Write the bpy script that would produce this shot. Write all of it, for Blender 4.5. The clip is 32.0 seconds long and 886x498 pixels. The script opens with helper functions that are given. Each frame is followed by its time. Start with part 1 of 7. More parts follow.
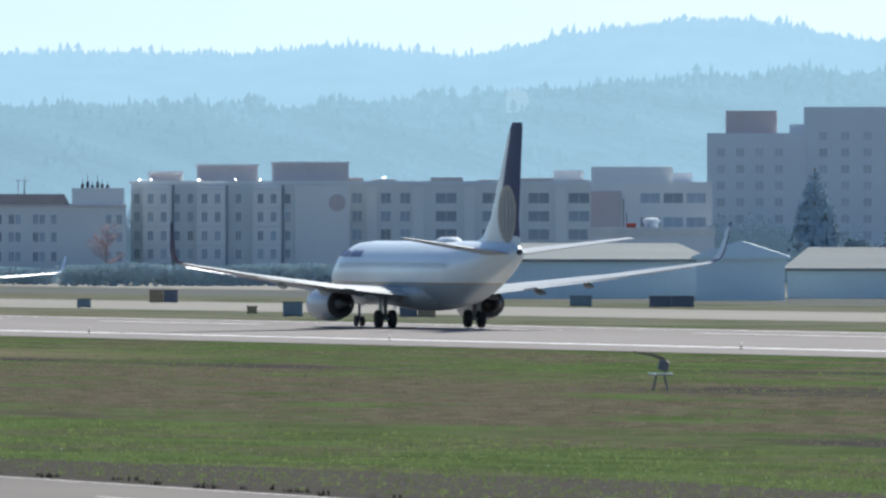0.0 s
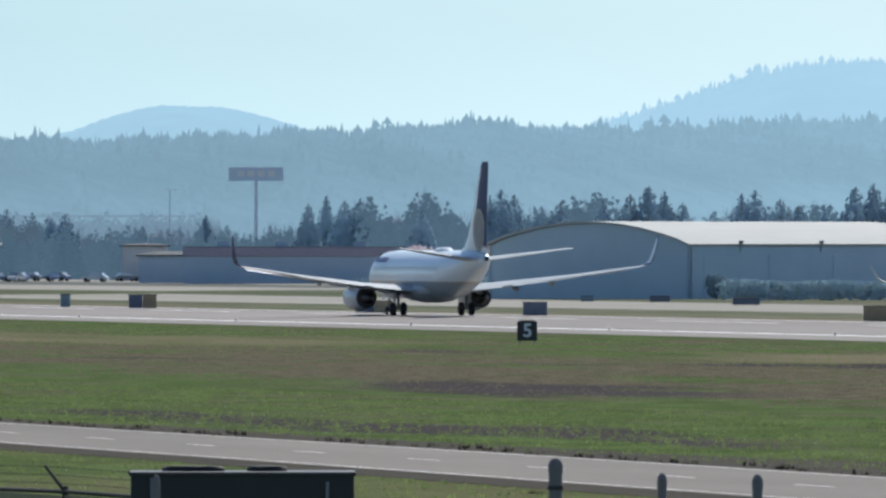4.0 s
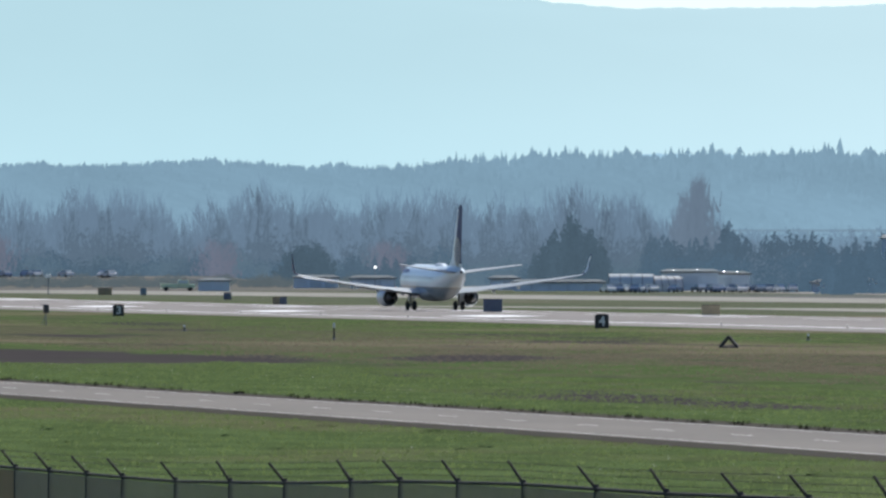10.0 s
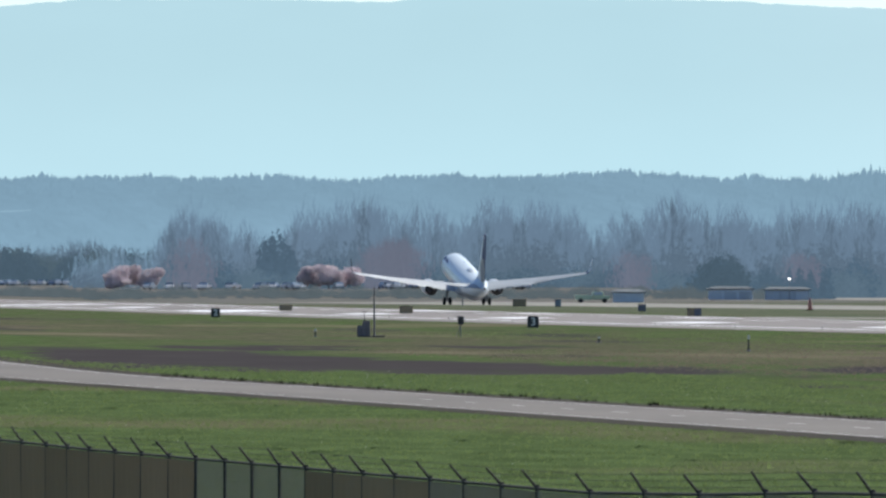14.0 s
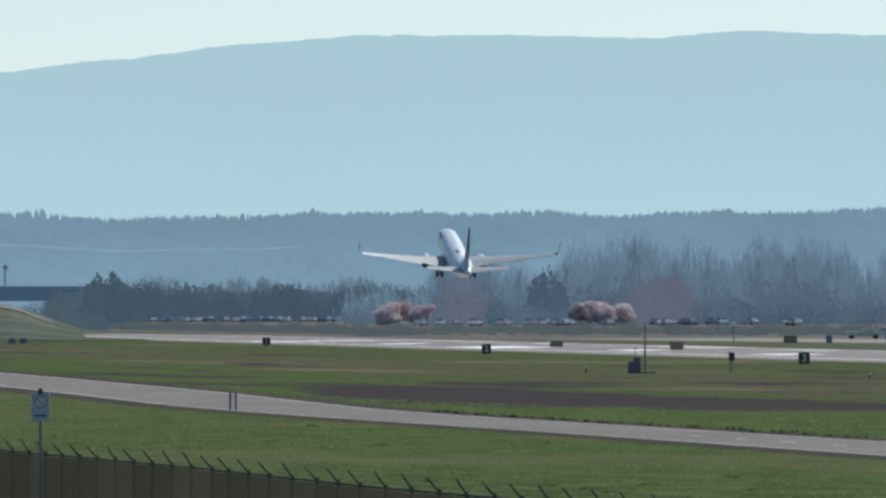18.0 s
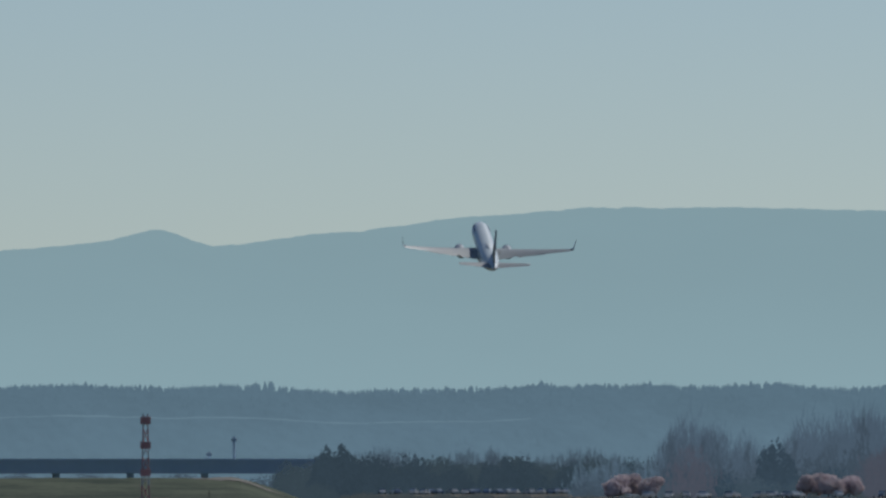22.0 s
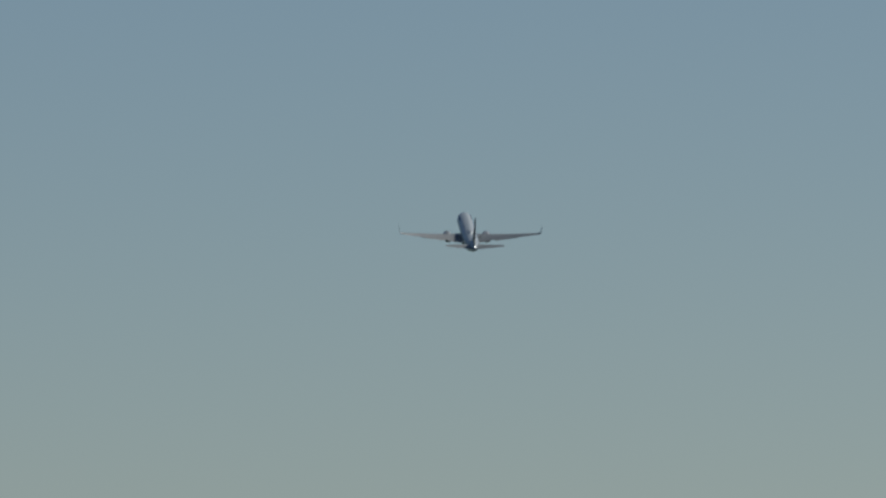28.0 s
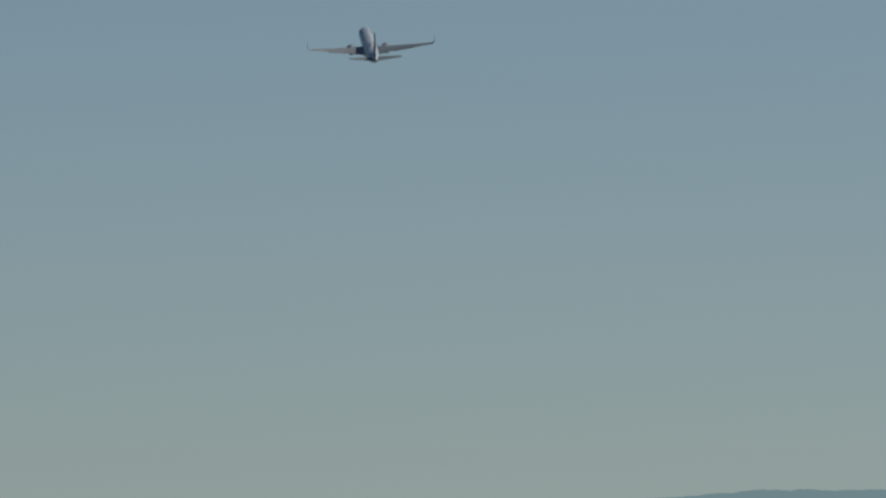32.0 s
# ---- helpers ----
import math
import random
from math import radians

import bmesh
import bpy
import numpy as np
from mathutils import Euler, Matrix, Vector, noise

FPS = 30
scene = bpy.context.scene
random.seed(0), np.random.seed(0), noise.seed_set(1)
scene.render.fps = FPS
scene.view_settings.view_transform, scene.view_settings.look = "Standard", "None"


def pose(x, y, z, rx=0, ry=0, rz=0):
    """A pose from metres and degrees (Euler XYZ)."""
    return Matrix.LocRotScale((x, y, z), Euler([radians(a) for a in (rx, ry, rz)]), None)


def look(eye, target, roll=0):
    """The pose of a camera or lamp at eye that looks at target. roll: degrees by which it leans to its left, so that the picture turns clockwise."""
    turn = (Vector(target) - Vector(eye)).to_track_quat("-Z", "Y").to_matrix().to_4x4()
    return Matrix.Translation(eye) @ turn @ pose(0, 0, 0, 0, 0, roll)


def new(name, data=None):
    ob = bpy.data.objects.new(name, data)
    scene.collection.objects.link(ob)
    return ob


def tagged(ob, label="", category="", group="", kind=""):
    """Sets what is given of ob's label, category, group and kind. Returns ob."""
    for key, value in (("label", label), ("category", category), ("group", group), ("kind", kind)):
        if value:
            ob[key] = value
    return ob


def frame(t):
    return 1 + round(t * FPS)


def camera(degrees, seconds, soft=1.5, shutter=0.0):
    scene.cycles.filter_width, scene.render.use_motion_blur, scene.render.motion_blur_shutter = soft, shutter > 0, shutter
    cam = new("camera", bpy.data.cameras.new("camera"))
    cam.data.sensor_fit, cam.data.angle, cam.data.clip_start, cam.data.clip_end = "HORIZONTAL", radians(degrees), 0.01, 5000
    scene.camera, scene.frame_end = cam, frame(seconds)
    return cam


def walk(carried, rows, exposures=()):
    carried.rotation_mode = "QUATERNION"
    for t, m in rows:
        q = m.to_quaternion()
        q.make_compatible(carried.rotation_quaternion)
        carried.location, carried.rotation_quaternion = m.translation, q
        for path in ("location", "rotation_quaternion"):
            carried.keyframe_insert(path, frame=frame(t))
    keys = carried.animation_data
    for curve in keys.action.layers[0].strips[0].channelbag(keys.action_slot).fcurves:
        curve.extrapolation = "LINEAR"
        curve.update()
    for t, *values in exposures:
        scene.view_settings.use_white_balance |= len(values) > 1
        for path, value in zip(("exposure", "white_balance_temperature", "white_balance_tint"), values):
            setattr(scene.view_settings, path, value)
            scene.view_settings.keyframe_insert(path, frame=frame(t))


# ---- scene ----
cam = camera(3.904, 32.0, soft=2.6)
EYE = Vector((0, 0, 6.3))


def toward(bearing, rise=0.0):
    """Unit vector; bearing in degrees right of the runway's heading (+y)."""
    b, e = radians(bearing), radians(rise)
    return Vector((math.sin(b) * math.cos(e), math.cos(b) * math.cos(e), math.sin(e)))


# seconds, pan and tilt in degrees of the head on its tripod
PAN = [(0, 17.772, -0.067), (0.5, 17.106, -0.062), (1, 16.446, -0.054), (1.5, 15.860, -0.051), (2, 15.302, -0.043), (2.5, 14.785, -0.041), (3, 14.298, -0.038), (3.5, 13.811, -0.032), (4, 13.344, -0.027), (4.5, 12.882, -0.020), (6.5, 11.323, 0.005), (7, 10.979, 0.008), (7.5, 10.677, 0.011), (8, 10.410, 0.015), (8.5, 10.168, 0.017), (9, 9.902, 0.021), (9.5, 9.622, 0.029), (10, 9.340, 0.036), (10.5, 9.058, 0.040), (11, 8.791, 0.047), (11.5, 8.570, 0.053), (12, 8.342, 0.061), (12.5, 8.121, 0.066), (13, 7.899, 0.072), (13.5, 7.707, 0.079), (14, 7.513, 0.087), (14.5, 7.332, 0.095), (15, 7.158, 0.103), (15.5, 7.008, 0.110), (17.5, 6.464, 0.202), (18, 6.319, 0.247), (18.5, 6.178, 0.309), (19, 6.043, 0.388), (19.5, 5.916, 0.462), (20, 5.793, 0.553), (20.5, 5.684, 0.657), (21, 5.571, 0.767), (21.5, 5.439, 0.877), (22, 5.311, 1.007), (22.5, 5.202, 1.139), (23, 5.093, 1.257), (23.5, 4.993, 1.363), (24, 4.903, 1.472), (24.5, 4.813, 1.606), (25, 4.743, 1.748), (25.5, 4.684, 1.883), (27.5, 4.467, 2.306), (28, 4.464, 2.333), (28.5, 4.462, 2.343), (29, 4.469, 2.331), (29.5, 4.482, 2.316), (30, 4.489, 2.301), (30.5, 4.499, 2.281), (31, 4.514, 2.271), (31.5, 4.537, 2.261), (32, 4.549, 2.251)]
EXPOSE = [(0, 0.52, 6290, 8), (2, 0.43, 6300, 8), (5, 0.41, 6300, 8.5), (9, 0.40, 6300, 9.5), (13, 0.40, 6300, 9.5), (15.5, 0.34, 6290, 9.5), (17.5, 0.17, 6260, 9.5), (19, -0.10, 6230, 9), (21, -0.54, 6250, 9), (23, -0.92, 6280, 8.5), (25, -1.16, 6370, 7.5), (28, -1.23, 6380, 6), (32, -1.23, 6380, 6)]
walk(cam, [(t, look(EYE, EYE + toward(b, e))) for t, b, e in PAN], EXPOSE)

# ---- sky and sun ----
SUN_AZ, SUN_EL = 38.0, 42.0
world = bpy.data.worlds.new("sky")
scene.world = world
world.use_nodes = True
wn = world.node_tree.nodes
sky = wn.new("ShaderNodeTexSky")
sky.sky_type, sky.sun_disc = "NISHITA", False
sky.sun_elevation, sky.sun_rotation = radians(SUN_EL), radians(SUN_AZ)
sky.air_density, sky.dust_density, sky.ozone_density = 0.8, 0.4, 3.2
sky.altitude = 1200
wn["Background"].inputs["Strength"].default_value = 0.088
world.node_tree.links.new(sky.outputs["Color"], wn["Background"].inputs["Color"])
sun = new("sun", bpy.data.lights.new("sun", "SUN"))
sun.data.energy, sun.data.angle, sun.data.color = 4.8, radians(0.6), (1.0, 0.95, 0.87)
sun.matrix_world = look((0, 0, 0), -toward(SUN_AZ, SUN_EL))


# ---- materials ----
def material(name, colour, rough=0.6, metal=0.0, dark=None, scale=1.0, fine=12.0, bump=0.0, space="Object",
             stretch=(1, 1, 1), amount=0.5, per_object=0.0, spec=0.5, through_light=0.0):
    """Two scales of noise between colour and dark, fine relief, a little change from object to object."""
    m = bpy.data.materials.new(name)
    m.use_nodes = True
    n, l = m.node_tree.nodes, m.node_tree.links
    p = n["Principled BSDF"]
    p.inputs["Roughness"].default_value, p.inputs["Metallic"].default_value = rough, metal
    p.inputs["Specular IOR Level"].default_value = spec
    dark = dark or tuple(c * 0.7 for c in colour)
    tc, mp = n.new("ShaderNodeTexCoord"), n.new("ShaderNodeMapping")
    mp.inputs["Scale"].default_value = stretch
    l.new(tc.outputs[space], mp.inputs["Vector"])
    a, b = n.new("ShaderNodeTexNoise"), n.new("ShaderNodeTexNoise")
    a.inputs["Scale"].default_value, b.inputs["Scale"].default_value = scale, fine
    a.inputs["Detail"].default_value, b.inputs["Detail"].default_value = 4, 3
    l.new(mp.outputs["Vector"], a.inputs["Vector"])
    l.new(mp.outputs["Vector"], b.inputs["Vector"])
    add = n.new("ShaderNodeMath")
    add.operation = "MULTIPLY_ADD"
    l.new(a.outputs["Fac"], add.inputs[0])
    add.inputs[1].default_value = 0.65
    half = n.new("ShaderNodeMath")
    half.operation = "MULTIPLY"
    half.inputs[1].default_value = 0.35
    l.new(b.outputs["Fac"], half.inputs[0])
    l.new(half.outputs[0], add.inputs[2])
    ramp = n.new("ShaderNodeMapRange")
    ramp.inputs["From Min"].default_value, ramp.inputs["From Max"].default_value = 0.5 - amount / 2, 0.5 + amount / 2
    l.new(add.outputs[0], ramp.inputs["Value"])
    mix = n.new("ShaderNodeMix")
    mix.data_type = "RGBA"
    mix.inputs[6].default_value, mix.inputs[7].default_value = (*dark, 1), (*colour, 1)
    l.new(ramp.outputs["Result"], mix.inputs["Factor"])
    out = mix.outputs[2]
    if per_object:
        info, hsv = n.new("ShaderNodeObjectInfo"), n.new("ShaderNodeHueSaturation")
        rng = n.new("ShaderNodeMapRange")
        rng.inputs["To Min"].default_value, rng.inputs["To Max"].default_value = 1 - per_object, 1 + per_object
        l.new(info.outputs["Random"], rng.inputs["Value"])
        l.new(rng.outputs["Result"], hsv.inputs["Value"])
        l.new(out, hsv.inputs["Color"])
        out = hsv.outputs["Color"]
    l.new(out, p.inputs["Base Color"])
    if bump:
        bp = n.new("ShaderNodeBump")
        bp.inputs["Strength"].default_value, bp.inputs["Distance"].default_value = bump, 0.05
        l.new(b.outputs["Fac"], bp.inputs["Height"])
        l.new(bp.outputs["Normal"], p.inputs["Normal"])
    if through_light:
        tr, mx = n.new("ShaderNodeBsdfTranslucent"), n.new("ShaderNodeMixShader")
        mx.inputs["Fac"].default_value = through_light
        l.new(out, tr.inputs["Color"])
        l.new(p.outputs[0], mx.inputs[1])
        l.new(tr.outputs[0], mx.inputs[2])
        l.new(mx.outputs[0], n["Material Output"].inputs["Surface"])
    return m


def haze_glow_material(name, left, right, scale, fine, vary, upright=1.0, span=(700, 1250), deep=1.0, valley=None, island=0.35):
    """Far backdrop that glows: air haze is put into its emission colour, a little paler towards the sun's side and,
    where valley is given, towards the valley floor.
    """
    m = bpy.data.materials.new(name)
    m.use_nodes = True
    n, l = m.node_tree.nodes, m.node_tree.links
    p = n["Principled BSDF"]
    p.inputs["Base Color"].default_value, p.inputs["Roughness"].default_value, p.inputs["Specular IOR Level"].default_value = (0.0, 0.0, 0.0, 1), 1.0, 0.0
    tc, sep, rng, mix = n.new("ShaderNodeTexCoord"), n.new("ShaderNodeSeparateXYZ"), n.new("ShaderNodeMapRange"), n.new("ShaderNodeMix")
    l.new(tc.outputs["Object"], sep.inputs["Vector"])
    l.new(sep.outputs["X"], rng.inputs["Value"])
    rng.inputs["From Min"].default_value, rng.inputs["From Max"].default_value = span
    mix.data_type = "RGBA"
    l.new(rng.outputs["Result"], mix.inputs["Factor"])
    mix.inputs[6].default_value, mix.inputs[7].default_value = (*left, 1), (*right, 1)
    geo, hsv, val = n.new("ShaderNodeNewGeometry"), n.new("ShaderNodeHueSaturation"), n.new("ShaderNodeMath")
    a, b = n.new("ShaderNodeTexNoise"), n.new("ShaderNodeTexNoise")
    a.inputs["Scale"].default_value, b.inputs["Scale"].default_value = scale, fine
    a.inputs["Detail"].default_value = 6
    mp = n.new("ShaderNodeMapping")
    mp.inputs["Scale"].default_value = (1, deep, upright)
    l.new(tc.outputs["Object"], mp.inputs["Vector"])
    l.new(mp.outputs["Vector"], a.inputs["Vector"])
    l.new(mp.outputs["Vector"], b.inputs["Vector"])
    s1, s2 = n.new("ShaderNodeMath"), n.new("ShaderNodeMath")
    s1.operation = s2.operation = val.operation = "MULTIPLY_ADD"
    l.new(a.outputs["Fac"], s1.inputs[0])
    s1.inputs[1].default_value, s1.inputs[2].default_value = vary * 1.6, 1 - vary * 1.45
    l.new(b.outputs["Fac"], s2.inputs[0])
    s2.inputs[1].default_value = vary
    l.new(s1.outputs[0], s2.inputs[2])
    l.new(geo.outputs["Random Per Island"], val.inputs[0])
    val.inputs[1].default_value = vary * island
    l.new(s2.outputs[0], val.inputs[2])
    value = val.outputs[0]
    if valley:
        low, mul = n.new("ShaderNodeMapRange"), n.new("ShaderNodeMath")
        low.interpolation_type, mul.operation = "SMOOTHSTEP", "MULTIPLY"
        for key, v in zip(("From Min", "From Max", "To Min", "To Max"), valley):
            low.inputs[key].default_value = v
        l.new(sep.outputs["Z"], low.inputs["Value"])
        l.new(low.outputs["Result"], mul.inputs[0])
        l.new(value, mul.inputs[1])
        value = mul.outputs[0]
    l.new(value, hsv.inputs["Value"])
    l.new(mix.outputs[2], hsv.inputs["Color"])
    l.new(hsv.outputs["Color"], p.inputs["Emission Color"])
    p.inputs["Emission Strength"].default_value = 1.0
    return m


def lamp_material(name, colour, strength):
    m = bpy.data.materials.new(name)
    m.use_nodes = True
    p = m.node_tree.nodes["Principled BSDF"]
    p.inputs["Base Color"].default_value = (*colour, 1)
    p.inputs["Emission Color"].default_value = (*colour, 1)
    p.inputs["Emission Strength"].default_value = strength
    return m


def livery(name, upper, lower, z_split, line):
    """Painted fuselage: two colours parted by a thin line at a height of the body."""
    m = material(name, upper, 0.28, scale=0.5, fine=3.0, dark=tuple(c * 0.9 for c in upper), amount=0.8)
    n, l = m.node_tree.nodes, m.node_tree.links
    p = n["Principled BSDF"]
    src = p.inputs["Base Color"].links[0].from_socket
    tc, sep = n.new("ShaderNodeTexCoord"), n.new("ShaderNodeSeparateXYZ")
    l.new(tc.outputs["Object"], sep.inputs["Vector"])
    for z, c in ((z_split + 0.06, line), (z_split, lower)):
        lt, mx = n.new("ShaderNodeMath"), n.new("ShaderNodeMix")
        lt.operation, mx.data_type = "LESS_THAN", "RGBA"
        lt.inputs[1].default_value = z
        l.new(sep.outputs["Z"], lt.inputs[0])
        l.new(lt.outputs[0], mx.inputs["Factor"])
        l.new(src, mx.inputs[6])
        mx.inputs[7].default_value = (*c, 1)
        src = mx.outputs[2]
    l.new(src, p.inputs["Base Color"])
    return m


def field_material():
    """Rough airfield grass: green, dead and bare bands that run along the runway, broken up at two scales."""
    m = bpy.data.materials.new("airfield_grass")
    m.use_nodes = True
    n, l = m.node_tree.nodes, m.node_tree.links
    p = n["Principled BSDF"]
    p.inputs["Roughness"].default_value = 0.85
    p.inputs["Specular IOR Level"].default_value = 0.0
    tc, sep = n.new("ShaderNodeTexCoord"), n.new("ShaderNodeSeparateXYZ")
    l.new(tc.outputs["Object"], sep.inputs["Vector"])

    def noise_at(scale, stretch, detail=5):
        mp, t = n.new("ShaderNodeMapping"), n.new("ShaderNodeTexNoise")
        mp.inputs["Scale"].default_value = stretch
        t.inputs["Scale"].default_value, t.inputs["Detail"].default_value = scale, detail
        l.new(tc.outputs["Object"], mp.inputs["Vector"])
        l.new(mp.outputs["Vector"], t.inputs["Vector"])
        return t.outputs["Fac"]

    def calc(op, a, b, c=None):
        k = n.new("ShaderNodeMath")
        k.operation = op
        for i, v in enumerate((a, b, c)):
            if v is None:
                continue
            if isinstance(v, (int, float)):
                k.inputs[i].default_value = v
            else:
                l.new(v, k.inputs[i])
        return k.outputs[0]

    def blend(fac, a, b):
        k = n.new("ShaderNodeMix")
        k.data_type = "RGBA"
        l.new(fac, k.inputs["Factor"])
        for i, v in ((6, a), (7, b)):
            if isinstance(v, tuple):
                k.inputs[i].default_value = (*v, 1)
            else:
                l.new(v, k.inputs[i])
        return k.outputs[2]

    def step(v, lo, hi):
        k = n.new("ShaderNodeMapRange")
        k.interpolation_type = "SMOOTHSTEP"
        l.new(v, k.inputs["Value"])
        k.inputs["From Min"].default_value, k.inputs["From Max"].default_value = lo, hi
        return k.outputs["Result"]

    wide = noise_at(0.02, (1, 0.25, 1))
    mid = noise_at(0.14, (1, 0.3, 1))
    clump = noise_at(0.9, (1, 0.6, 1))
    blade = noise_at(9.0, (1, 1, 1), 2)
    x = calc("ADD", sep.outputs["X"], calc("MULTIPLY", calc("SUBTRACT", wide, 0.5), 60.0))
    green = blend(clump, (0.051, 0.078, 0.030), (0.105, 0.150, 0.059))
    green = blend(step(blade, 0.5, 0.75), green, (0.142, 0.186, 0.096))
    green = blend(step(noise_at(0.3, (1, 0.45, 1), 4), 0.36, 0.66), blend(clump, (0.038, 0.058, 0.024), (0.074, 0.105, 0.043)), green)
    olive = blend(clump, (0.088, 0.089, 0.050), (0.137, 0.133, 0.079))
    green = blend(calc("MULTIPLY", step(noise_at(0.03, (1, 0.55, 1)), 0.48, 0.62), calc("MULTIPLY", 0.8, calc("SUBTRACT", 1.0, step(x, 84, 92)))), green, olive)
    dead = blend(step(clump, 0.3, 0.7), (0.060, 0.052, 0.039), (0.136, 0.121, 0.092))
    straw = blend(mid, (0.121, 0.109, 0.072), (0.173, 0.155, 0.110))
    dry = blend(mid, (0.158, 0.155, 0.120), (0.231, 0.219, 0.174))
    soil = blend(mid, (0.042, 0.039, 0.040), (0.071, 0.065, 0.067))
    # dead band between the service road and the runway
    band = calc("MULTIPLY", step(x, 121, 133), calc("SUBTRACT", 1.0, step(x, 162, 180)))
    patch = step(mid, 0.47, 0.60)
    f = calc("MAXIMUM", calc("MULTIPLY", band, step(mid, 0.34, 0.50)), calc("MULTIPLY", patch, calc("MULTIPLY_ADD", step(x, 118, 132), 0.45, calc("MULTIPLY", step(x, 95, 104), 0.55))))
    f = calc("MULTIPLY", f, calc("SUBTRACT", 0.92, calc("MULTIPLY", step(sep.outputs["Y"], 700, 1000), 0.22)))
    col = blend(f, green, dead)
    col = blend(calc("MULTIPLY", step(wide, 0.56, 0.66), step(x, 122, 136)), col, straw)
    col = blend(calc("MULTIPLY", step(noise_at(0.055, (1, 0.22, 1)), 0.57, 0.64), calc("MULTIPLY", step(x, 90, 96), calc("SUBTRACT", 1.0, step(x, 176, 200)))), col, soil)
    # bare ploughed patch beside the road
    dx = calc("DIVIDE", calc("SUBTRACT", x, 106.0), 13.0)
    dy = calc("DIVIDE", calc("SUBTRACT", sep.outputs["Y"], 905.0), 135.0)
    inside = calc("SUBTRACT", 1.25, calc("ADD", calc("MULTIPLY", dx, dx), calc("MULTIPLY", dy, dy)))
    col = blend(step(calc("ADD", inside, calc("MULTIPLY", calc("SUBTRACT", mid, 0.5), 2.0)), 0.1, 0.5), col, soil)
    # dry strips on the far side of the runway
    far = calc("MULTIPLY", step(sep.outputs["X"], 272, 290), calc("SUBTRACT", 0.95, calc("MULTIPLY", step(sep.outputs["Y"], 1150, 1600), 0.85)))
    col = blend(calc("MULTIPLY", far, step(mid, 0.36, 0.56)), col, dry)
    # grass beyond the runway desaturated to paint haze over it
    pale = blend(clump, (0.086, 0.096, 0.072), (0.131, 0.141, 0.110))
    col = blend(calc("MULTIPLY", step(sep.outputs["X"], 274, 292), 0.6), col, pale)
    # grey-brown before the car park: haze is put into the ground colour
    worn = calc("MULTIPLY", step(sep.outputs["Y"], 2300, 2560), step(sep.outputs["X"], 262, 284))
    col = blend(calc("MULTIPLY", worn, 0.9), col, blend(mid, (0.120, 0.118, 0.112), (0.175, 0.168, 0.160)))
    # blue-grey before the buildings: haze over the grass, painted into the ground
    stand = calc("MULTIPLY", step(sep.outputs["X"], 372, 392), calc("SUBTRACT", 1.0, step(sep.outputs["Y"], 2000, 2300)))
    col = blend(calc("MULTIPLY", stand, 0.8), col, blend(mid, (0.118, 0.126, 0.130), (0.160, 0.166, 0.168)))
    l.new(col, p.inputs["Base Color"])
    bp = n.new("ShaderNodeBump")
    bp.inputs["Strength"].default_value, bp.inputs["Distance"].default_value = 0.6, 0.25
    l.new(calc("MULTIPLY_ADD", clump, 1.0, calc("MULTIPLY", blade, 0.5)), bp.inputs["Height"])
    l.new(bp.outputs["Normal"], p.inputs["Normal"])
    return m


M = {}
M["field"] = field_material()
M["runway"] = material("runway_concrete", (0.245, 0.225, 0.212), 0.85, dark=(0.165, 0.152, 0.145), spec=0.1, scale=0.05, fine=0.9, stretch=(1, 0.12, 1), bump=0.15)
M["taxiway"] = material("taxiway_concrete", (0.275, 0.262, 0.240), 0.9, dark=(0.19, 0.185, 0.155), spec=0.1, scale=0.05, fine=0.8, stretch=(1, 0.15, 1))
M["road"] = material("service_road_asphalt", (0.185, 0.168, 0.15), 0.85, dark=(0.115, 0.105, 0.095), spec=0.1, scale=0.12, fine=2.5, stretch=(1, 0.25, 1), bump=0.2)
M["verge"] = material("road_verge_soil", (0.047, 0.041, 0.030), 0.95, dark=(0.027, 0.024, 0.018), scale=0.4, fine=4, bump=0.5, spec=0.05)
M["white_line"] = material("worn_white_paint", (0.78, 0.77, 0.74), 0.6, dark=(0.5, 0.49, 0.47), scale=0.4, fine=3, stretch=(1, 0.3, 1))
# whiter paint: the mirage glare on the markings is put into it
M["bright_line"] = material("brightened_white_paint", (0.88, 0.88, 0.87), 0.5, dark=(0.78, 0.78, 0.77), scale=0.4, fine=3, stretch=(1, 0.3, 1))
M["white_paint"] = material("white_aircraft_paint", (0.76, 0.80, 0.81), 0.3, scale=0.4, fine=3, dark=(0.68, 0.72, 0.73))
M["fuselage"] = livery("airliner_paint", (0.70, 0.78, 0.805), (0.33, 0.385, 0.415), 2.75, (0.40, 0.30, 0.10))
M["grey_paint"] = material("grey_wing_paint", (0.37, 0.40, 0.41), 0.42, scale=0.5, fine=4, dark=(0.30, 0.325, 0.335))
M["nacelle"] = material("grey_blue_nacelle_paint", (0.46, 0.50, 0.53), 0.3, scale=0.5, fine=4, dark=(0.38, 0.42, 0.45))
M["navy"] = material("navy_tail_paint", (0.030, 0.037, 0.125), 0.5, scale=0.5, fine=3, spec=0.2)
M["gold"] = material("gold_paint", (0.50, 0.42, 0.30), 0.4, scale=1, fine=5)
# white dulled and blued: the haze before the jet is in its paint
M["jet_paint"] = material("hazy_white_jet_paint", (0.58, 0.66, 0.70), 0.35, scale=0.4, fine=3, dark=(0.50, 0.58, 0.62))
M["emblem"] = material("dusky_emblem_paint", (0.17, 0.185, 0.235), 0.45, dark=(0.13, 0.145, 0.19), scale=1, fine=5)
M["dark_metal"] = material("dark_engine_metal", (0.06, 0.06, 0.065), 0.45, 0.6, scale=2, fine=9)
M["bright_metal"] = material("bare_metal", (0.62, 0.62, 0.63), 0.25, 0.9, scale=2, fine=9)
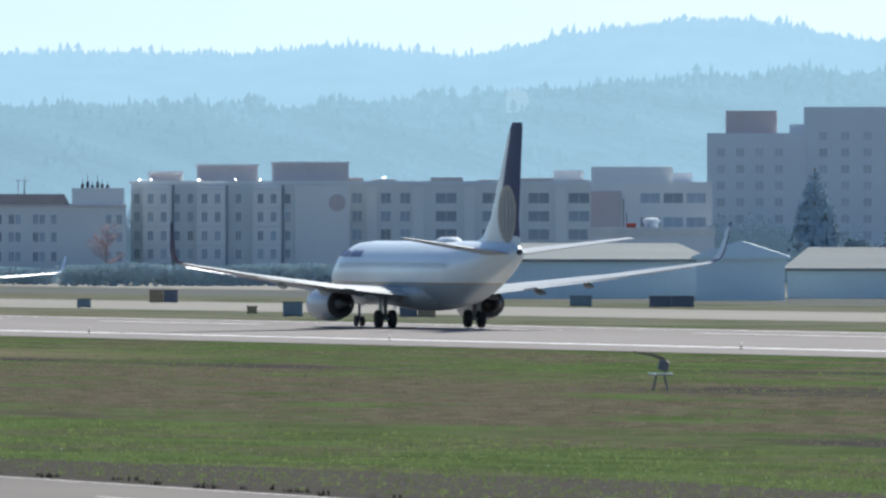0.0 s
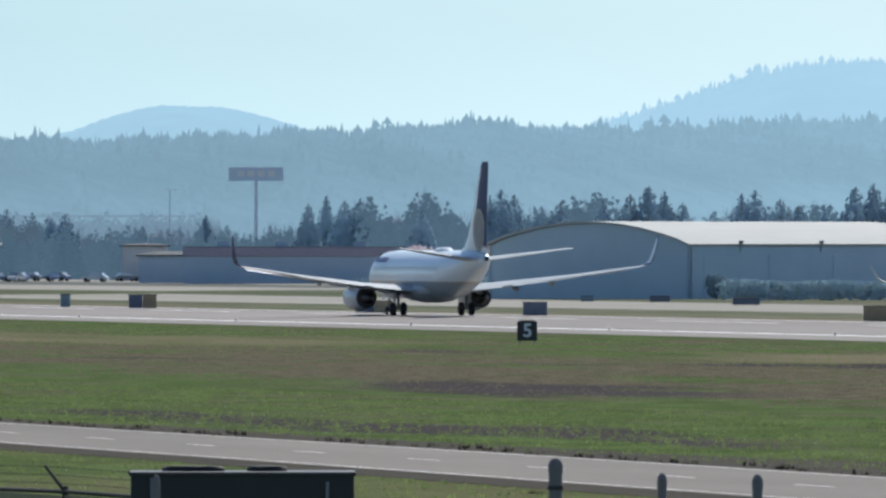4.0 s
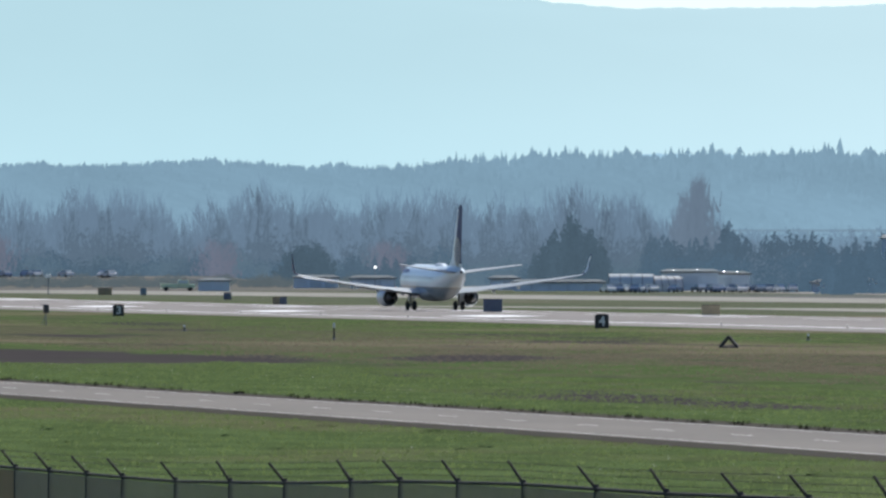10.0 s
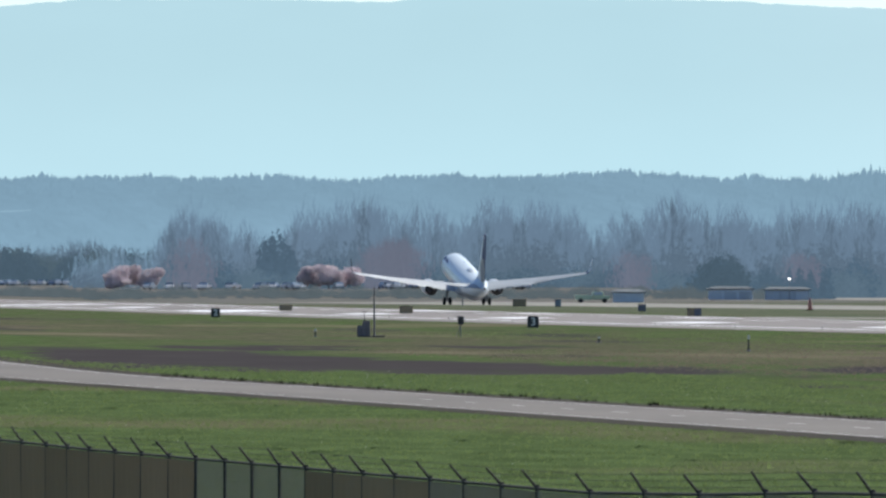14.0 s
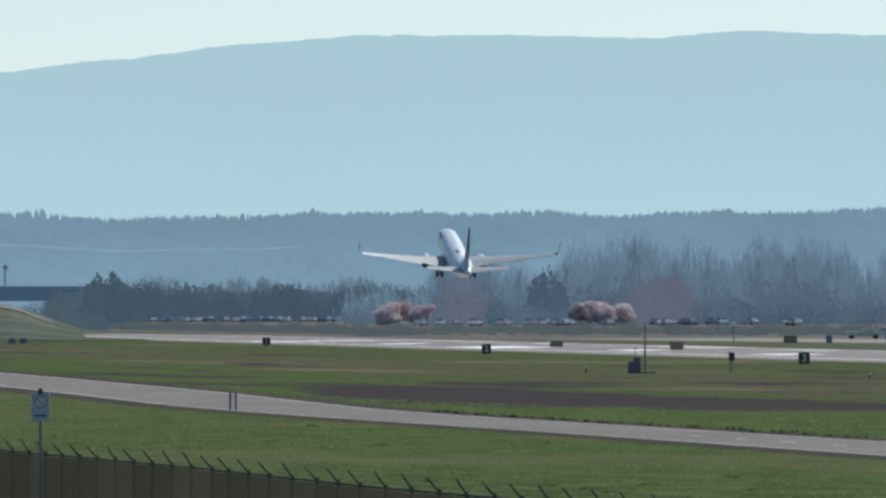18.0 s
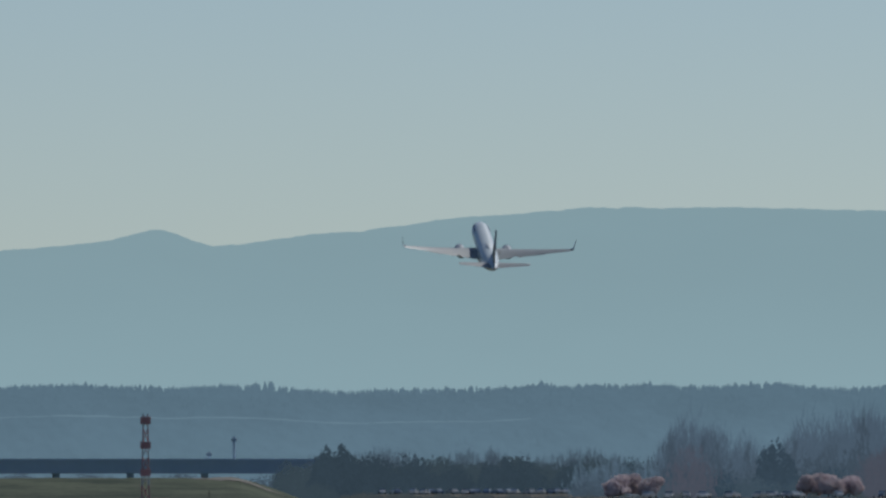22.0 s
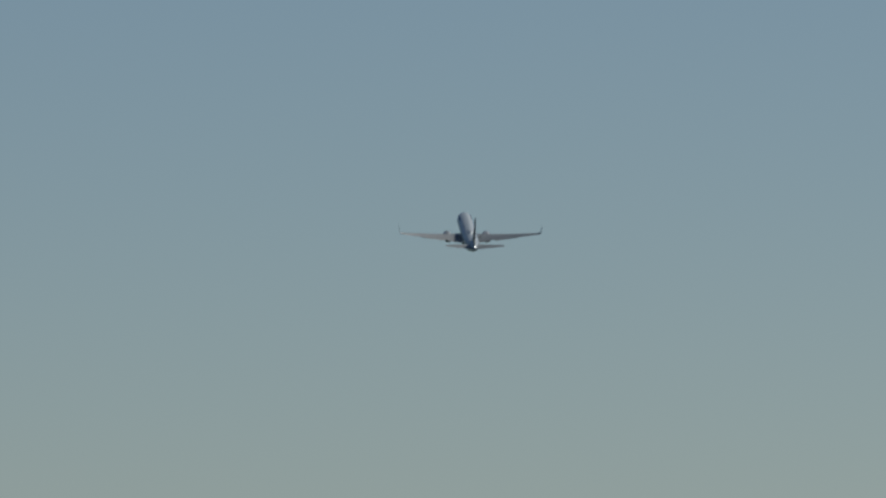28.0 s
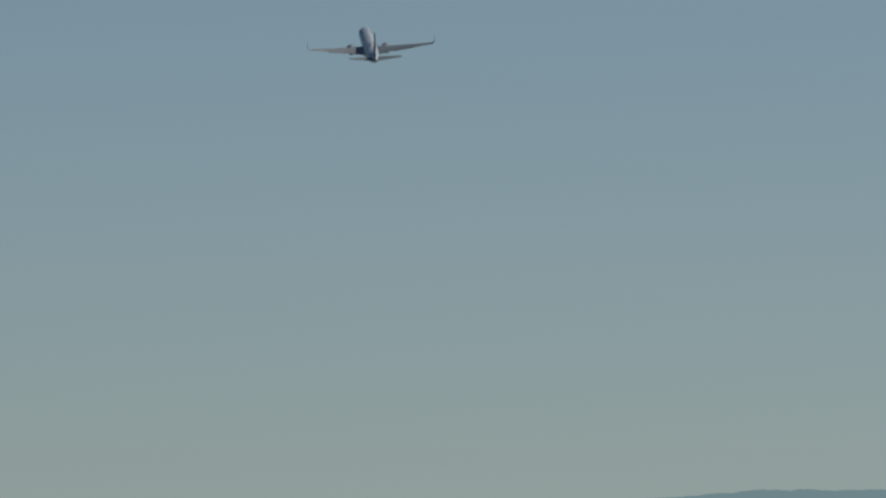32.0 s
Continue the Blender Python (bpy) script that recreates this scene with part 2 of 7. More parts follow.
M["rubber"] = material("tyre_rubber", (0.025, 0.025, 0.026), 0.85, scale=3, fine=15)
M["glass_dark"] = material("dark_window_glass", (0.08, 0.10, 0.12), 0.15, scale=0.2, fine=2, per_object=0.4)
# building glass lightened: haze over the dark panes is put into it
M["window_glass"] = material("hazy_window_glass", (0.38, 0.46, 0.53), 0.2, scale=0.2, fine=2, per_object=0.35)
M["tower_glass"] = material("hazed_tower_glass", (0.64, 0.70, 0.76), 0.3, scale=0.2, fine=2, per_object=0.12)
M["cabin_glass"] = material("grey_blue_cabin_window", (0.48, 0.54, 0.58), 0.3, scale=0.5, fine=3)
M["sign_black"] = material("black_sign_panel", (0.018, 0.018, 0.024), 0.45, scale=2, fine=9)
M["sign_white"] = material("white_sign_face", (0.75, 0.75, 0.73), 0.5, scale=2, fine=9)
# sign blue, teal and yellow greyed with haze in the colour
M["sign_blue"] = material("dark_blue_sign_panel", (0.115, 0.138, 0.185), 0.6, dark=(0.09, 0.11, 0.15), through_light=0.0, scale=2, fine=9)
M["sign_teal"] = material("blue_grey_cabinet_paint", (0.17, 0.25, 0.30), 0.5, scale=2, fine=9)
M["sign_yellow"] = material("haze_greyed_yellow_panel", (0.33, 0.265, 0.155), 0.7, scale=2, fine=9, dark=(0.22, 0.18, 0.115))
M["steel"] = material("galvanised_steel", (0.22, 0.22, 0.23), 0.5, 0.6, scale=3, fine=14)
M["dark_steel"] = material("dark_fence_steel", (0.075, 0.068, 0.066), 0.8, 0.0, spec=0.15, scale=3, fine=14)
M["slats"] = material("brown_privacy_slats", (0.46, 0.335, 0.20), 0.9, spec=0.05, dark=(0.30, 0.22, 0.135), through_light=0.08, scale=0.35, fine=9, stretch=(1, 1, 0.2), per_object=0.12)
def chain_link(colour=(0.17, 0.16, 0.14), half=0.0045, pitch=0.038):
    """Woven wire: thin crossing strands with open gaps."""
    m = material("chain_link_wire", colour, 0.6, 0.3, scale=3, fine=12)
    n, l = m.node_tree.nodes, m.node_tree.links
    tc, sep = n.new("ShaderNodeTexCoord"), n.new("ShaderNodeSeparateXYZ")
    l.new(tc.outputs["Object"], sep.inputs["Vector"])

    def strand(op):
        s, f, d, a = (n.new("ShaderNodeMath") for _ in range(4))
        s.operation, f.operation, d.operation, a.operation = op, "PINGPONG", "MULTIPLY", "LESS_THAN"
        l.new(sep.outputs["X"], s.inputs[0])
        l.new(sep.outputs["Z"], s.inputs[1])
        l.new(s.outputs[0], f.inputs[0])
        f.inputs[1].default_value, a.inputs[1].default_value = pitch, half
        l.new(f.outputs[0], a.inputs[0])
        return a.outputs[0]

    mx = n.new("ShaderNodeMath")
    mx.operation = "MAXIMUM"
    l.new(strand("ADD"), mx.inputs[0])
    l.new(strand("SUBTRACT"), mx.inputs[1])
    l.new(mx.outputs[0], n["Principled BSDF"].inputs["Alpha"])
    return m


M["chain_link"] = chain_link()
M["coated_link"] = chain_link((0.31, 0.265, 0.175), 0.0045, 0.016)
M["screen_cloth"] = chain_link((0.29, 0.235, 0.15), 0.0040, 0.011)
M["wood"] = material("grey_weathered_wood", (0.27, 0.24, 0.25), 0.95, dark=(0.14, 0.12, 0.12), scale=2, fine=14, stretch=(1, 1, 0.2), bump=0.6)
M["black_box"] = material("black_painted_steel", (0.014, 0.015, 0.018), 0.5, scale=1, fine=8, dark=(0.008, 0.008, 0.01))
M["red"] = material("faded_red_paint", (0.42, 0.06, 0.04), 0.55, scale=1, fine=6)
# marker orange dulled for haze
M["orange"] = material("orange_marker_plastic", (0.62, 0.24, 0.18), 0.5, dark=(0.50, 0.19, 0.14), through_light=0.0, scale=1, fine=6)
# foliage paled and blued: distance haze is put into the base colours
M["needle"] = material("hazed_conifer_foliage", (0.36, 0.475, 0.545), 0.95, dark=(0.32, 0.425, 0.49), through_light=0.06, scale=0.5, fine=3, per_object=0.12, spec=0.0)
M["hedge"] = material("hazed_hedge_foliage", (0.47, 0.58, 0.61), 0.95, dark=(0.43, 0.54, 0.57), scale=0.3, fine=3, spec=0.0, through_light=0.05)
# warehouse wall lightened to carry the haze in its colour
M["ware_wall"] = material("hazed_grey_blue_wall", (0.47, 0.56, 0.63), 0.85, dark=(0.41, 0.49, 0.56), through_light=0.0, scale=0.15, fine=2)
M["evergreen"] = material("hazed_evergreen_foliage", (0.265, 0.345, 0.39), 0.85, dark=(0.215, 0.285, 0.325), through_light=0.06, scale=0.5, fine=3, per_object=0.12, spec=0.0)
M["twig_red"] = material("hazed_reddish_twigs", (0.42, 0.34, 0.36), 0.9, dark=(0.33, 0.27, 0.29), through_light=0.35, scale=0.3, fine=3, per_object=0.15, spec=0.2)
M["blossom"] = material("pink_blossom", (0.72, 0.63, 0.645), 0.95, dark=(0.68, 0.595, 0.61), through_light=0.35, scale=0.5, fine=4, per_object=0.1, spec=0.2)
M["bark"] = material("bark", (0.30, 0.28, 0.27), 0.95, dark=(0.2, 0.185, 0.18), through_light=0.0, scale=2, fine=9)
M["tuft"] = material("grass_tufts", (0.215, 0.275, 0.105), 0.85, dark=(0.110, 0.155, 0.054), through_light=0.55, scale=0.15, fine=2, spec=0.25)
M["dry_tuft"] = material("dead_grass_tufts", (0.24, 0.205, 0.155), 0.9, dark=(0.17, 0.14, 0.105), through_light=0.5, scale=0.2, fine=2, spec=0.2)
M["daisy"] = material("small_white_flowers", (0.62, 0.63, 0.54), 0.8, through_light=0.35)
# walls of far buildings: haze is mixed into these base colours
M["beige_wall"] = material("hazed_beige_render", (0.79, 0.81, 0.79), 0.85, dark=(0.70, 0.73, 0.72), through_light=0.0, scale=0.15, fine=2)
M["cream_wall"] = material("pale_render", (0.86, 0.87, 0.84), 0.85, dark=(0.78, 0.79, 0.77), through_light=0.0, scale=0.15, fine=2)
M["grey_wall"] = material("hazed_concrete_wall", (0.79, 0.84, 0.88), 0.85, dark=(0.71, 0.76, 0.80), through_light=0.0, scale=0.15, fine=2)
M["brick_wall"] = material("hazed_brick_wall", (0.66, 0.585, 0.575), 0.9, dark=(0.58, 0.51, 0.50), through_light=0.0, scale=0.3, fine=4)
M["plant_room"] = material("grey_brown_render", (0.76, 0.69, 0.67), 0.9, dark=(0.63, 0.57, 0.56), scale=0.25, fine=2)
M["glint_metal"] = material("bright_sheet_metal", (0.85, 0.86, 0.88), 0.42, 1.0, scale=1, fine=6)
M["metal_wall"] = material("hazed_blue_grey_cladding", (0.67, 0.81, 0.85), 0.6, dark=(0.59, 0.71, 0.76), through_light=0.0, scale=0.2, fine=3)
M["hangar_wall"] = material("hazed_hangar_cladding", (0.46, 0.585, 0.655), 0.65, dark=(0.39, 0.50, 0.565), through_light=0.0, scale=0.2, fine=3)
M["pale_roof"] = material("pale_metal_roof", (0.25, 0.28, 0.285), 0.8, spec=0.1, dark=(0.20, 0.225, 0.23), scale=0.3, fine=3, stretch=(0.3, 1, 1))
M["white_roof"] = material("white_sheet_roof", (0.55, 0.56, 0.55), 0.8, spec=0.1, dark=(0.42, 0.43, 0.43), scale=0.3, fine=3)
M["hangar_roof"] = material("pale_arched_roof_metal", (0.46, 0.47, 0.455), 0.8, spec=0.1, dark=(0.38, 0.39, 0.385), scale=0.3, fine=3, stretch=(0.3, 1, 1))
M["dark_roof"] = material("dark_slate_roof", (0.10, 0.115, 0.145), 0.95, spec=0.05, scale=0.4, fine=4)
# red-brown muted with haze in the colour
M["brown_roof"] = material("red_brown_fascia", (0.40, 0.345, 0.39), 0.7, dark=(0.34, 0.29, 0.33), through_light=0.0, scale=0.4, fine=4)
# sign face and bars nearly bleached out by painted haze
M["board_blue"] = material("hazed_blue_sign_face", (0.70, 0.78, 0.83), 0.6, dark=(0.64, 0.72, 0.77), through_light=0.0, scale=0.5, fine=3)
M["board_yellow"] = material("hazed_yellow_sign_bars", (0.86, 0.87, 0.82), 0.6, dark=(0.80, 0.81, 0.77), through_light=0.0, scale=0.5, fine=3)
M["soil_bank"] = material("bare_earth_bank", (0.15, 0.135, 0.118), 0.95, dark=(0.105, 0.105, 0.085), through_light=0.0, scale=0.05, fine=0.6)
# concrete tinted pale blue to paint in the haze
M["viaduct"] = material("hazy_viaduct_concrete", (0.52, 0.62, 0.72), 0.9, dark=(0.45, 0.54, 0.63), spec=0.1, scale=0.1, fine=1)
# tower red and white muted by haze put into the paint
M["tower_red"] = material("hazed_tower_red", (0.50, 0.285, 0.30), 0.8, dark=(0.42, 0.24, 0.25), spec=0.1, scale=1, fine=6)
M["tower_white"] = material("hazed_tower_white", (0.52, 0.54, 0.575), 0.8, dark=(0.45, 0.47, 0.50), spec=0.1, scale=1, fine=6)
# bank grass greyed as if seen through haze
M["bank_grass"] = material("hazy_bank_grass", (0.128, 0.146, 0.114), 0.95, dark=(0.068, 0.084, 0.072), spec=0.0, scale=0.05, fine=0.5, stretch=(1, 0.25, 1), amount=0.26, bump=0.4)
# hut wall and roof colours include the haze
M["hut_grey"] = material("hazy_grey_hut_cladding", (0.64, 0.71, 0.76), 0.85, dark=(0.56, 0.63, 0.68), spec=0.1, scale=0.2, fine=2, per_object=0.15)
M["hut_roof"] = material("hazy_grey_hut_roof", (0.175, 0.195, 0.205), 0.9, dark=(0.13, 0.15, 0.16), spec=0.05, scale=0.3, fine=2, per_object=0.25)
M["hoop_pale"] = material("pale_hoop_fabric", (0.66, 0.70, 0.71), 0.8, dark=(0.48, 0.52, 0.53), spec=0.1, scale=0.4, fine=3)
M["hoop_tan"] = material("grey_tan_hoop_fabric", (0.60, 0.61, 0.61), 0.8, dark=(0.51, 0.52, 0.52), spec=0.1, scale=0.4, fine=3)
M["truck_green"] = material("pale_lime_truck_paint", (0.50, 0.62, 0.42), 0.4, dark=(0.42, 0.53, 0.36), scale=1, fine=5)
M["plate_grey"] = material("pale_sign_plate", (0.50, 0.53, 0.57), 0.6, dark=(0.42, 0.45, 0.49), scale=3, fine=12)
M["skin_pale"] = material("pale_winglet_skin", (0.66, 0.72, 0.76), 0.35, scale=0.5, fine=4)
M["grey_letter"] = material("muted_blue_lettering", (0.16, 0.19, 0.36), 0.4, scale=1, fine=5)
M["concrete"] = material("grey_flat_roofing", (0.085, 0.095, 0.105), 0.95, dark=(0.06, 0.068, 0.076), through_light=0.0, scale=0.1, fine=1)
# distance: forest ridges, woods and mountains, with haze put into their emission
M["forest"] = haze_glow_material("distant_forest", (0.169, 0.270, 0.348), (0.240, 0.388, 0.492), 0.035, 0.30, 0.15, 0.45, span=(840, 1240), deep=0.12, valley=(14, 31, 1.07, 0.97), island=0.5)
# one wood in steps of painted haze: farther rows glow paler and bluer
M["woods_near"] = haze_glow_material("hazy_bare_woods", (0.082, 0.120, 0.163), (0.095, 0.142, 0.19), 0.05, 0.22, 0.20, 0.15)
M["woods"] = haze_glow_material("hazy_bare_woods_behind", (0.109, 0.161, 0.222), (0.118, 0.172, 0.225), 0.05, 0.22, 0.17, 0.15)
M["woods_far"] = haze_glow_material("hazy_bare_woods_beyond", (0.137, 0.212, 0.286), (0.15, 0.215, 0.28), 0.05, 0.22, 0.15, 0.15)
M["woods_red"] = haze_glow_material("hazy_budding_woods", (0.112, 0.126, 0.168), (0.130, 0.148, 0.190), 0.05, 0.22, 0.22, 0.15)
M["poplar"] = haze_glow_material("hazy_budding_poplars", (0.106, 0.146, 0.196), (0.13, 0.17, 0.21), 0.05, 0.5, 0.2, 0.2)
M["hill_road"] = haze_glow_material("hazy_hillside_road", (0.225, 0.345, 0.43), (0.25, 0.37, 0.46), 0.05, 0.4, 0.2)
# road deck and dome glow too: haze as emission on solid things
M["far_deck"] = haze_glow_material("hazy_far_concrete", (0.150, 0.226, 0.292), (0.155, 0.235, 0.305), 0.05, 0.4, 0.2)
M["dome"] = haze_glow_material("pale_dome_in_haze", (0.29, 0.435, 0.535), (0.325, 0.475, 0.575), 0.2, 1.0, 0.1)
M["far_evergreen"] = haze_glow_material("hazy_dark_evergreens", (0.060, 0.096, 0.134), (0.07, 0.112, 0.152), 0.2, 0.8, 0.24, 0.6)
M["end_evergreen"] = haze_glow_material("hazy_dark_evergreens_beyond", (0.053, 0.084, 0.113), (0.06, 0.095, 0.13), 0.2, 0.8, 0.24, 0.6)
M["end_belt"] = haze_glow_material("hazy_dark_end_belt", (0.064, 0.097, 0.122), (0.072, 0.108, 0.136), 0.12, 0.5, 0.24, 0.4)
M["scrub"] = haze_glow_material("hazy_low_scrub", (0.078, 0.098, 0.108), (0.084, 0.106, 0.118), 0.12, 0.5, 0.26, 0.4)
M["belt_dark"] = haze_glow_material("hazy_dark_belt", (0.079, 0.121, 0.160), (0.086, 0.130, 0.170), 0.12, 0.5, 0.26, 0.4)
M["far_conifers"] = haze_glow_material("hazy_far_conifers", (0.058, 0.098, 0.140), (0.085, 0.138, 0.185), 0.06, 0.3, 0.28, 0.3)
M["hills"] = haze_glow_material("distant_hills", (0.295, 0.46, 0.58), (0.31, 0.485, 0.62), 0.006, 0.06, 0.10)
M["mountain"] = haze_glow_material("distant_mountain", (0.383, 0.554, 0.607), (0.630, 0.748, 0.786), 0.002, 0.02, 0.035, span=(700, 1650), valley=(30, 92, 1.09, 0.99))
for i, c in enumerate(((0.60, 0.62, 0.64), (0.20, 0.23, 0.27), (0.36, 0.14, 0.14), (0.16, 0.22, 0.34), (0.82, 0.83, 0.84))):
    M["car%d" % i] = material("car_paint", c, 0.25, 0.1, scale=1, fine=5)
# glow that imitates a far sun glint, not a known lamp
M["glint_glow"] = lamp_material("made_up_glint_glow", (1.0, 0.98, 0.95), 2.0)
M["lens"] = lamp_material("landing_light_lens", (1.0, 0.96, 0.95), 90.0)


# ---- mesh tools ----
def bm_box(size, at=(0, 0, 0), rot=None, bevel=0.0):
    bm = bmesh.new()
    bmesh.ops.create_cube(bm, size=1.0)
    bmesh.ops.scale(bm, vec=size, verts=bm.verts)
    if bevel:
        bmesh.ops.bevel(bm, geom=bm.edges[:], offset=bevel, segments=2, affect="EDGES", profile=0.7)
    m = Matrix.Translation(at)
    if rot is not None:
        m = m @ rot
    bmesh.ops.transform(bm, matrix=m, verts=bm.verts)
    return bm


def bm_cone(r1, r2, a, b, seg=12):
    """A tapered round bar from a to b."""
    a, b = Vector(a), Vector(b)
    bm = bmesh.new()
    bmesh.ops.create_cone(bm, cap_ends=True, segments=seg, radius1=r1, radius2=r2, depth=(b - a).length)
    m = Matrix.Translation((a + b) / 2) @ (b - a).to_track_quat("Z", "Y").to_matrix().to_4x4()
    bmesh.ops.transform(bm, matrix=m, verts=bm.verts)
    return bm


def bm_loft(rings, cap=True):
    """Skin through closed rings that have the same number of points."""
    bm = bmesh.new()
    vs = [[bm.verts.new(p) for p in r] for r in rings]
    k = len(rings[0])
    for a, b in zip(vs, vs[1:]):
        for i in range(k):
            j = (i + 1) % k
            bm.faces.new((a[i], a[j], b[j], b[i]))
    if cap:
        bm.faces.new(vs[0][::-1])
        bm.faces.new(vs[-1])
    bmesh.ops.recalc_face_normals(bm, faces=bm.faces)
    return bm


def join(*bms):
    out = bmesh.new()
    for b in bms:
        me = bpy.data.meshes.new("tmp")
        b.to_mesh(me)
        b.free()
        out.from_mesh(me)
        bpy.data.meshes.remove(me)
    return out


def mesh_of(name, bm, mat, smooth=False):
    me = bpy.data.meshes.new(name)
    bm.to_mesh(me)
    bm.free()
    me.materials.append(mat)
    if smooth:
        for poly in me.polygons:
            poly.use_smooth = True
        me.set_sharp_from_angle(angle=radians(38))
    return me


def part(name, bm, mat, parent, label="", smooth=False, at=None):
    me = bm if isinstance(bm, bpy.types.Mesh) else mesh_of(name, bm, mat, smooth)
    ob = new(name, me)
    ob.parent = parent
    if at is not None:
        ob.matrix_basis = at
    if label:
        tagged(ob, label)
    return ob


def thing(name, label, category, at=None, group="", kind=""):
    ob = new(name)
    ob.empty_display_size = 0.2
    if at is not None:
        ob.matrix_basis = at
    return tagged(ob, label, category, group, kind)


def raw_mesh(name, verts, faces, mat):
    me = bpy.data.meshes.new(name)
    me.from_pydata(verts, [], faces)
    me.materials.append(mat)
    return me


def smoothstep(v, a, b):
    v = min(1.0, max(0.0, (v - a) / (b - a)))
    return v * v * (3 - 2 * v)


def ground_z(x, y):
    """The airfield falls gently along the runway; the camera stands behind a low levee."""
    bank = 1.7 * (1 - smoothstep(x, 27, 38)) * smoothstep(y, -60, 20)
    park = 2.3 * smoothstep(x, 276, 296) * (1 - smoothstep(x, 396, 416)) * smoothstep(y, 2630, 2700)
    return bank + park + smoothstep(x, 110, 180) * (1 - smoothstep(x, 300, 420)) * min(0.35, max(-0.35, 0.62 - 0.00062 * y))


def spot(bearing, dist, lift=0.0, turn=None):
    """Pose on the ground at a bearing (degrees) and distance; faces back along the line unless turn is given."""
    x, y = dist * math.sin(radians(bearing)), dist * math.cos(radians(bearing))
    return pose(x, y, ground_z(x, y) + lift, 0, 0, -bearing if turn is None else turn)


# ---- ground, runway, taxiways, service road ----
def strip(name, xs, ys, mat, parent=None, lift=0.02, crown=None, shift=lambda y: 0.0, width=None):
    """A paved strip laid on the ground, with a skirt-free thin edge."""
    verts, faces = [], []
    for y in ys:
        for x in xs:
            xx = (x if width is None else -5.4 + (x + 5.4) * width(y)) + shift(y)
            verts.append((xx, y, ground_z(xx, y) + lift + (crown(x) if crown else 0.0)))
    k = len(xs)
    for j in range(len(ys) - 1):
        for i in range(k - 1):
            a = j * k + i
            faces.append((a, a + 1, a + k + 1, a + k))
    ob = new(name, raw_mesh(name, verts, faces, mat))
    ob.parent = parent
    return ob


xs = [-4000, -1500, -500, -150, 0, 10, 18, 24, 27, 29, 31, 33, 35, 38, 41, 60] + list(range(100, 440, 8)) + [470, 520, 700, 1100, 2000, 4000]
ys = [-1200, -400, -60, -30, 0, 20, 60, 100, 150, 200] + list(range(250, 2400, 50)) + [2500, 2600, 2630, 2645, 2660, 2680, 2700, 3000, 3600, 4300, 4990]
ground = tagged(strip("ground", xs, ys, M["field"], lift=0.0), "rough airfield grass with green, dead and bare patches", "ground", kind="structure")

RWY = 243.0
rwy_crown = lambda x: 0.34 * max(0.0, 1 - abs(x - RWY) / 30.0)
runway = tagged(strip("runway", [213, 217, 221, 232, RWY, 254, 265, 269, 273], list(range(-200, 2900, 50)), M["runway"], lift=0.03, crown=rwy_crown),
                "long pale concrete runway with worn white markings", "runway", kind="structure")
ALONG = list(range(-200, 2900, 50))
for x in (RWY - 21.5, RWY + 21.5):
    tagged(strip("edge_stripe", [x - 0.45, x + 0.45], ALONG, M["bright_line"], parent=runway, lift=0.045, crown=rwy_crown), "white edge stripe")
for y0 in range(-180, 2800, 61):
    me = raw_mesh("centreline_dash", [(RWY + dx, y, ground_z(RWY, y) + 0.385) for y in (y0, y0 + 18, y0 + 36.6) for dx in (-0.45, 0.45)],
                  [(0, 1, 3, 2), (2, 3, 5, 4)], M["white_line"])
    part("centreline_dash", me, None, runway)
for k, (x0, x1, y1) in enumerate(((306, 348, 1620), (425, 462, 3300))):
    tagged(strip("taxiway_%d" % (k + 1), [x0, (x0 + x1) / 2, x1], list(range(-200, y1, 60)) + [y1], M["taxiway"], lift=0.03),
           "pale concrete taxiway beside the runway", "taxiway", kind="structure")
tagged(strip("taxiway_3", [-11, 0, 11], [1560, 1590, 1620, 1650, 1680, 1710, 1740, 1765], M["taxiway"], lift=0.034, shift=lambda y: 336 - (y - 1560) * 0.33),
       "pale concrete runway exit", "taxiway", kind="structure")
tagged(strip("taxiway_4", [-22, 0, 22], list(range(1700, 2600, 60)), M["taxiway"], lift=0.036, shift=lambda y: 385 - (y - 1700) * 0.075),
       "pale concrete apron beyond the runway", "taxiway", kind="structure")
# touchdown markings
for y0, dx, w, ln in [(y, s * 12.2, 6.4, 32) for y in (1354, 1507, 1660, 1816, 2128) for s in (-1, 1)] + [(1946, -15.2, 10.6, 62), (1946, 15.2, 10.6, 62)] + [(2276, s * (2.6 + 3.5 * k), 1.9, 50) for k in range(6) for s in (-1, 1)]:
    me = raw_mesh("touchdown_bar", [(RWY + dx + s * w / 2, y, ground_z(RWY, y) + rwy_crown(RWY + dx + s * w / 2) + 0.046) for y in (y0, y0 + ln / 2, y0 + ln) for s in (-1, 1)],
                  [(0, 1, 3, 2), (2, 3, 5, 4)], M["bright_line"])
    part("touchdown_bar", me, None, runway)

# the service road's two edges: distance along the runway, distance across
ROAD_NEAR = [(-100, 81.6), (320, 81.6), (460, 79.5), (550, 77.3), (640, 75.6), (720, 73.0), (800, 71.9), (880, 73.8), (1000, 76.4), (1150, 79.6), (1400, 83), (2400, 92)]
ROAD_FAR = [(-100, 92.4), (350, 92.0), (510, 88.4), (600, 85.6), (680, 84.0), (745, 81.8), (800, 82.8), (920, 87.0), (1100, 90.5), (1265, 93.4), (1400, 95.3), (2400, 104)]


def along(table, y):
    for (a, u), (b, v) in zip(table, table[1:]):
        if y <= b:
            return u + (v - u) * (y - a) / (b - a)
    return table[-1][1]


def road_x(y):
    return 5.4 + sum(along(ROAD_NEAR, y + dy) for dy in (-30, 0, 30)) / 3


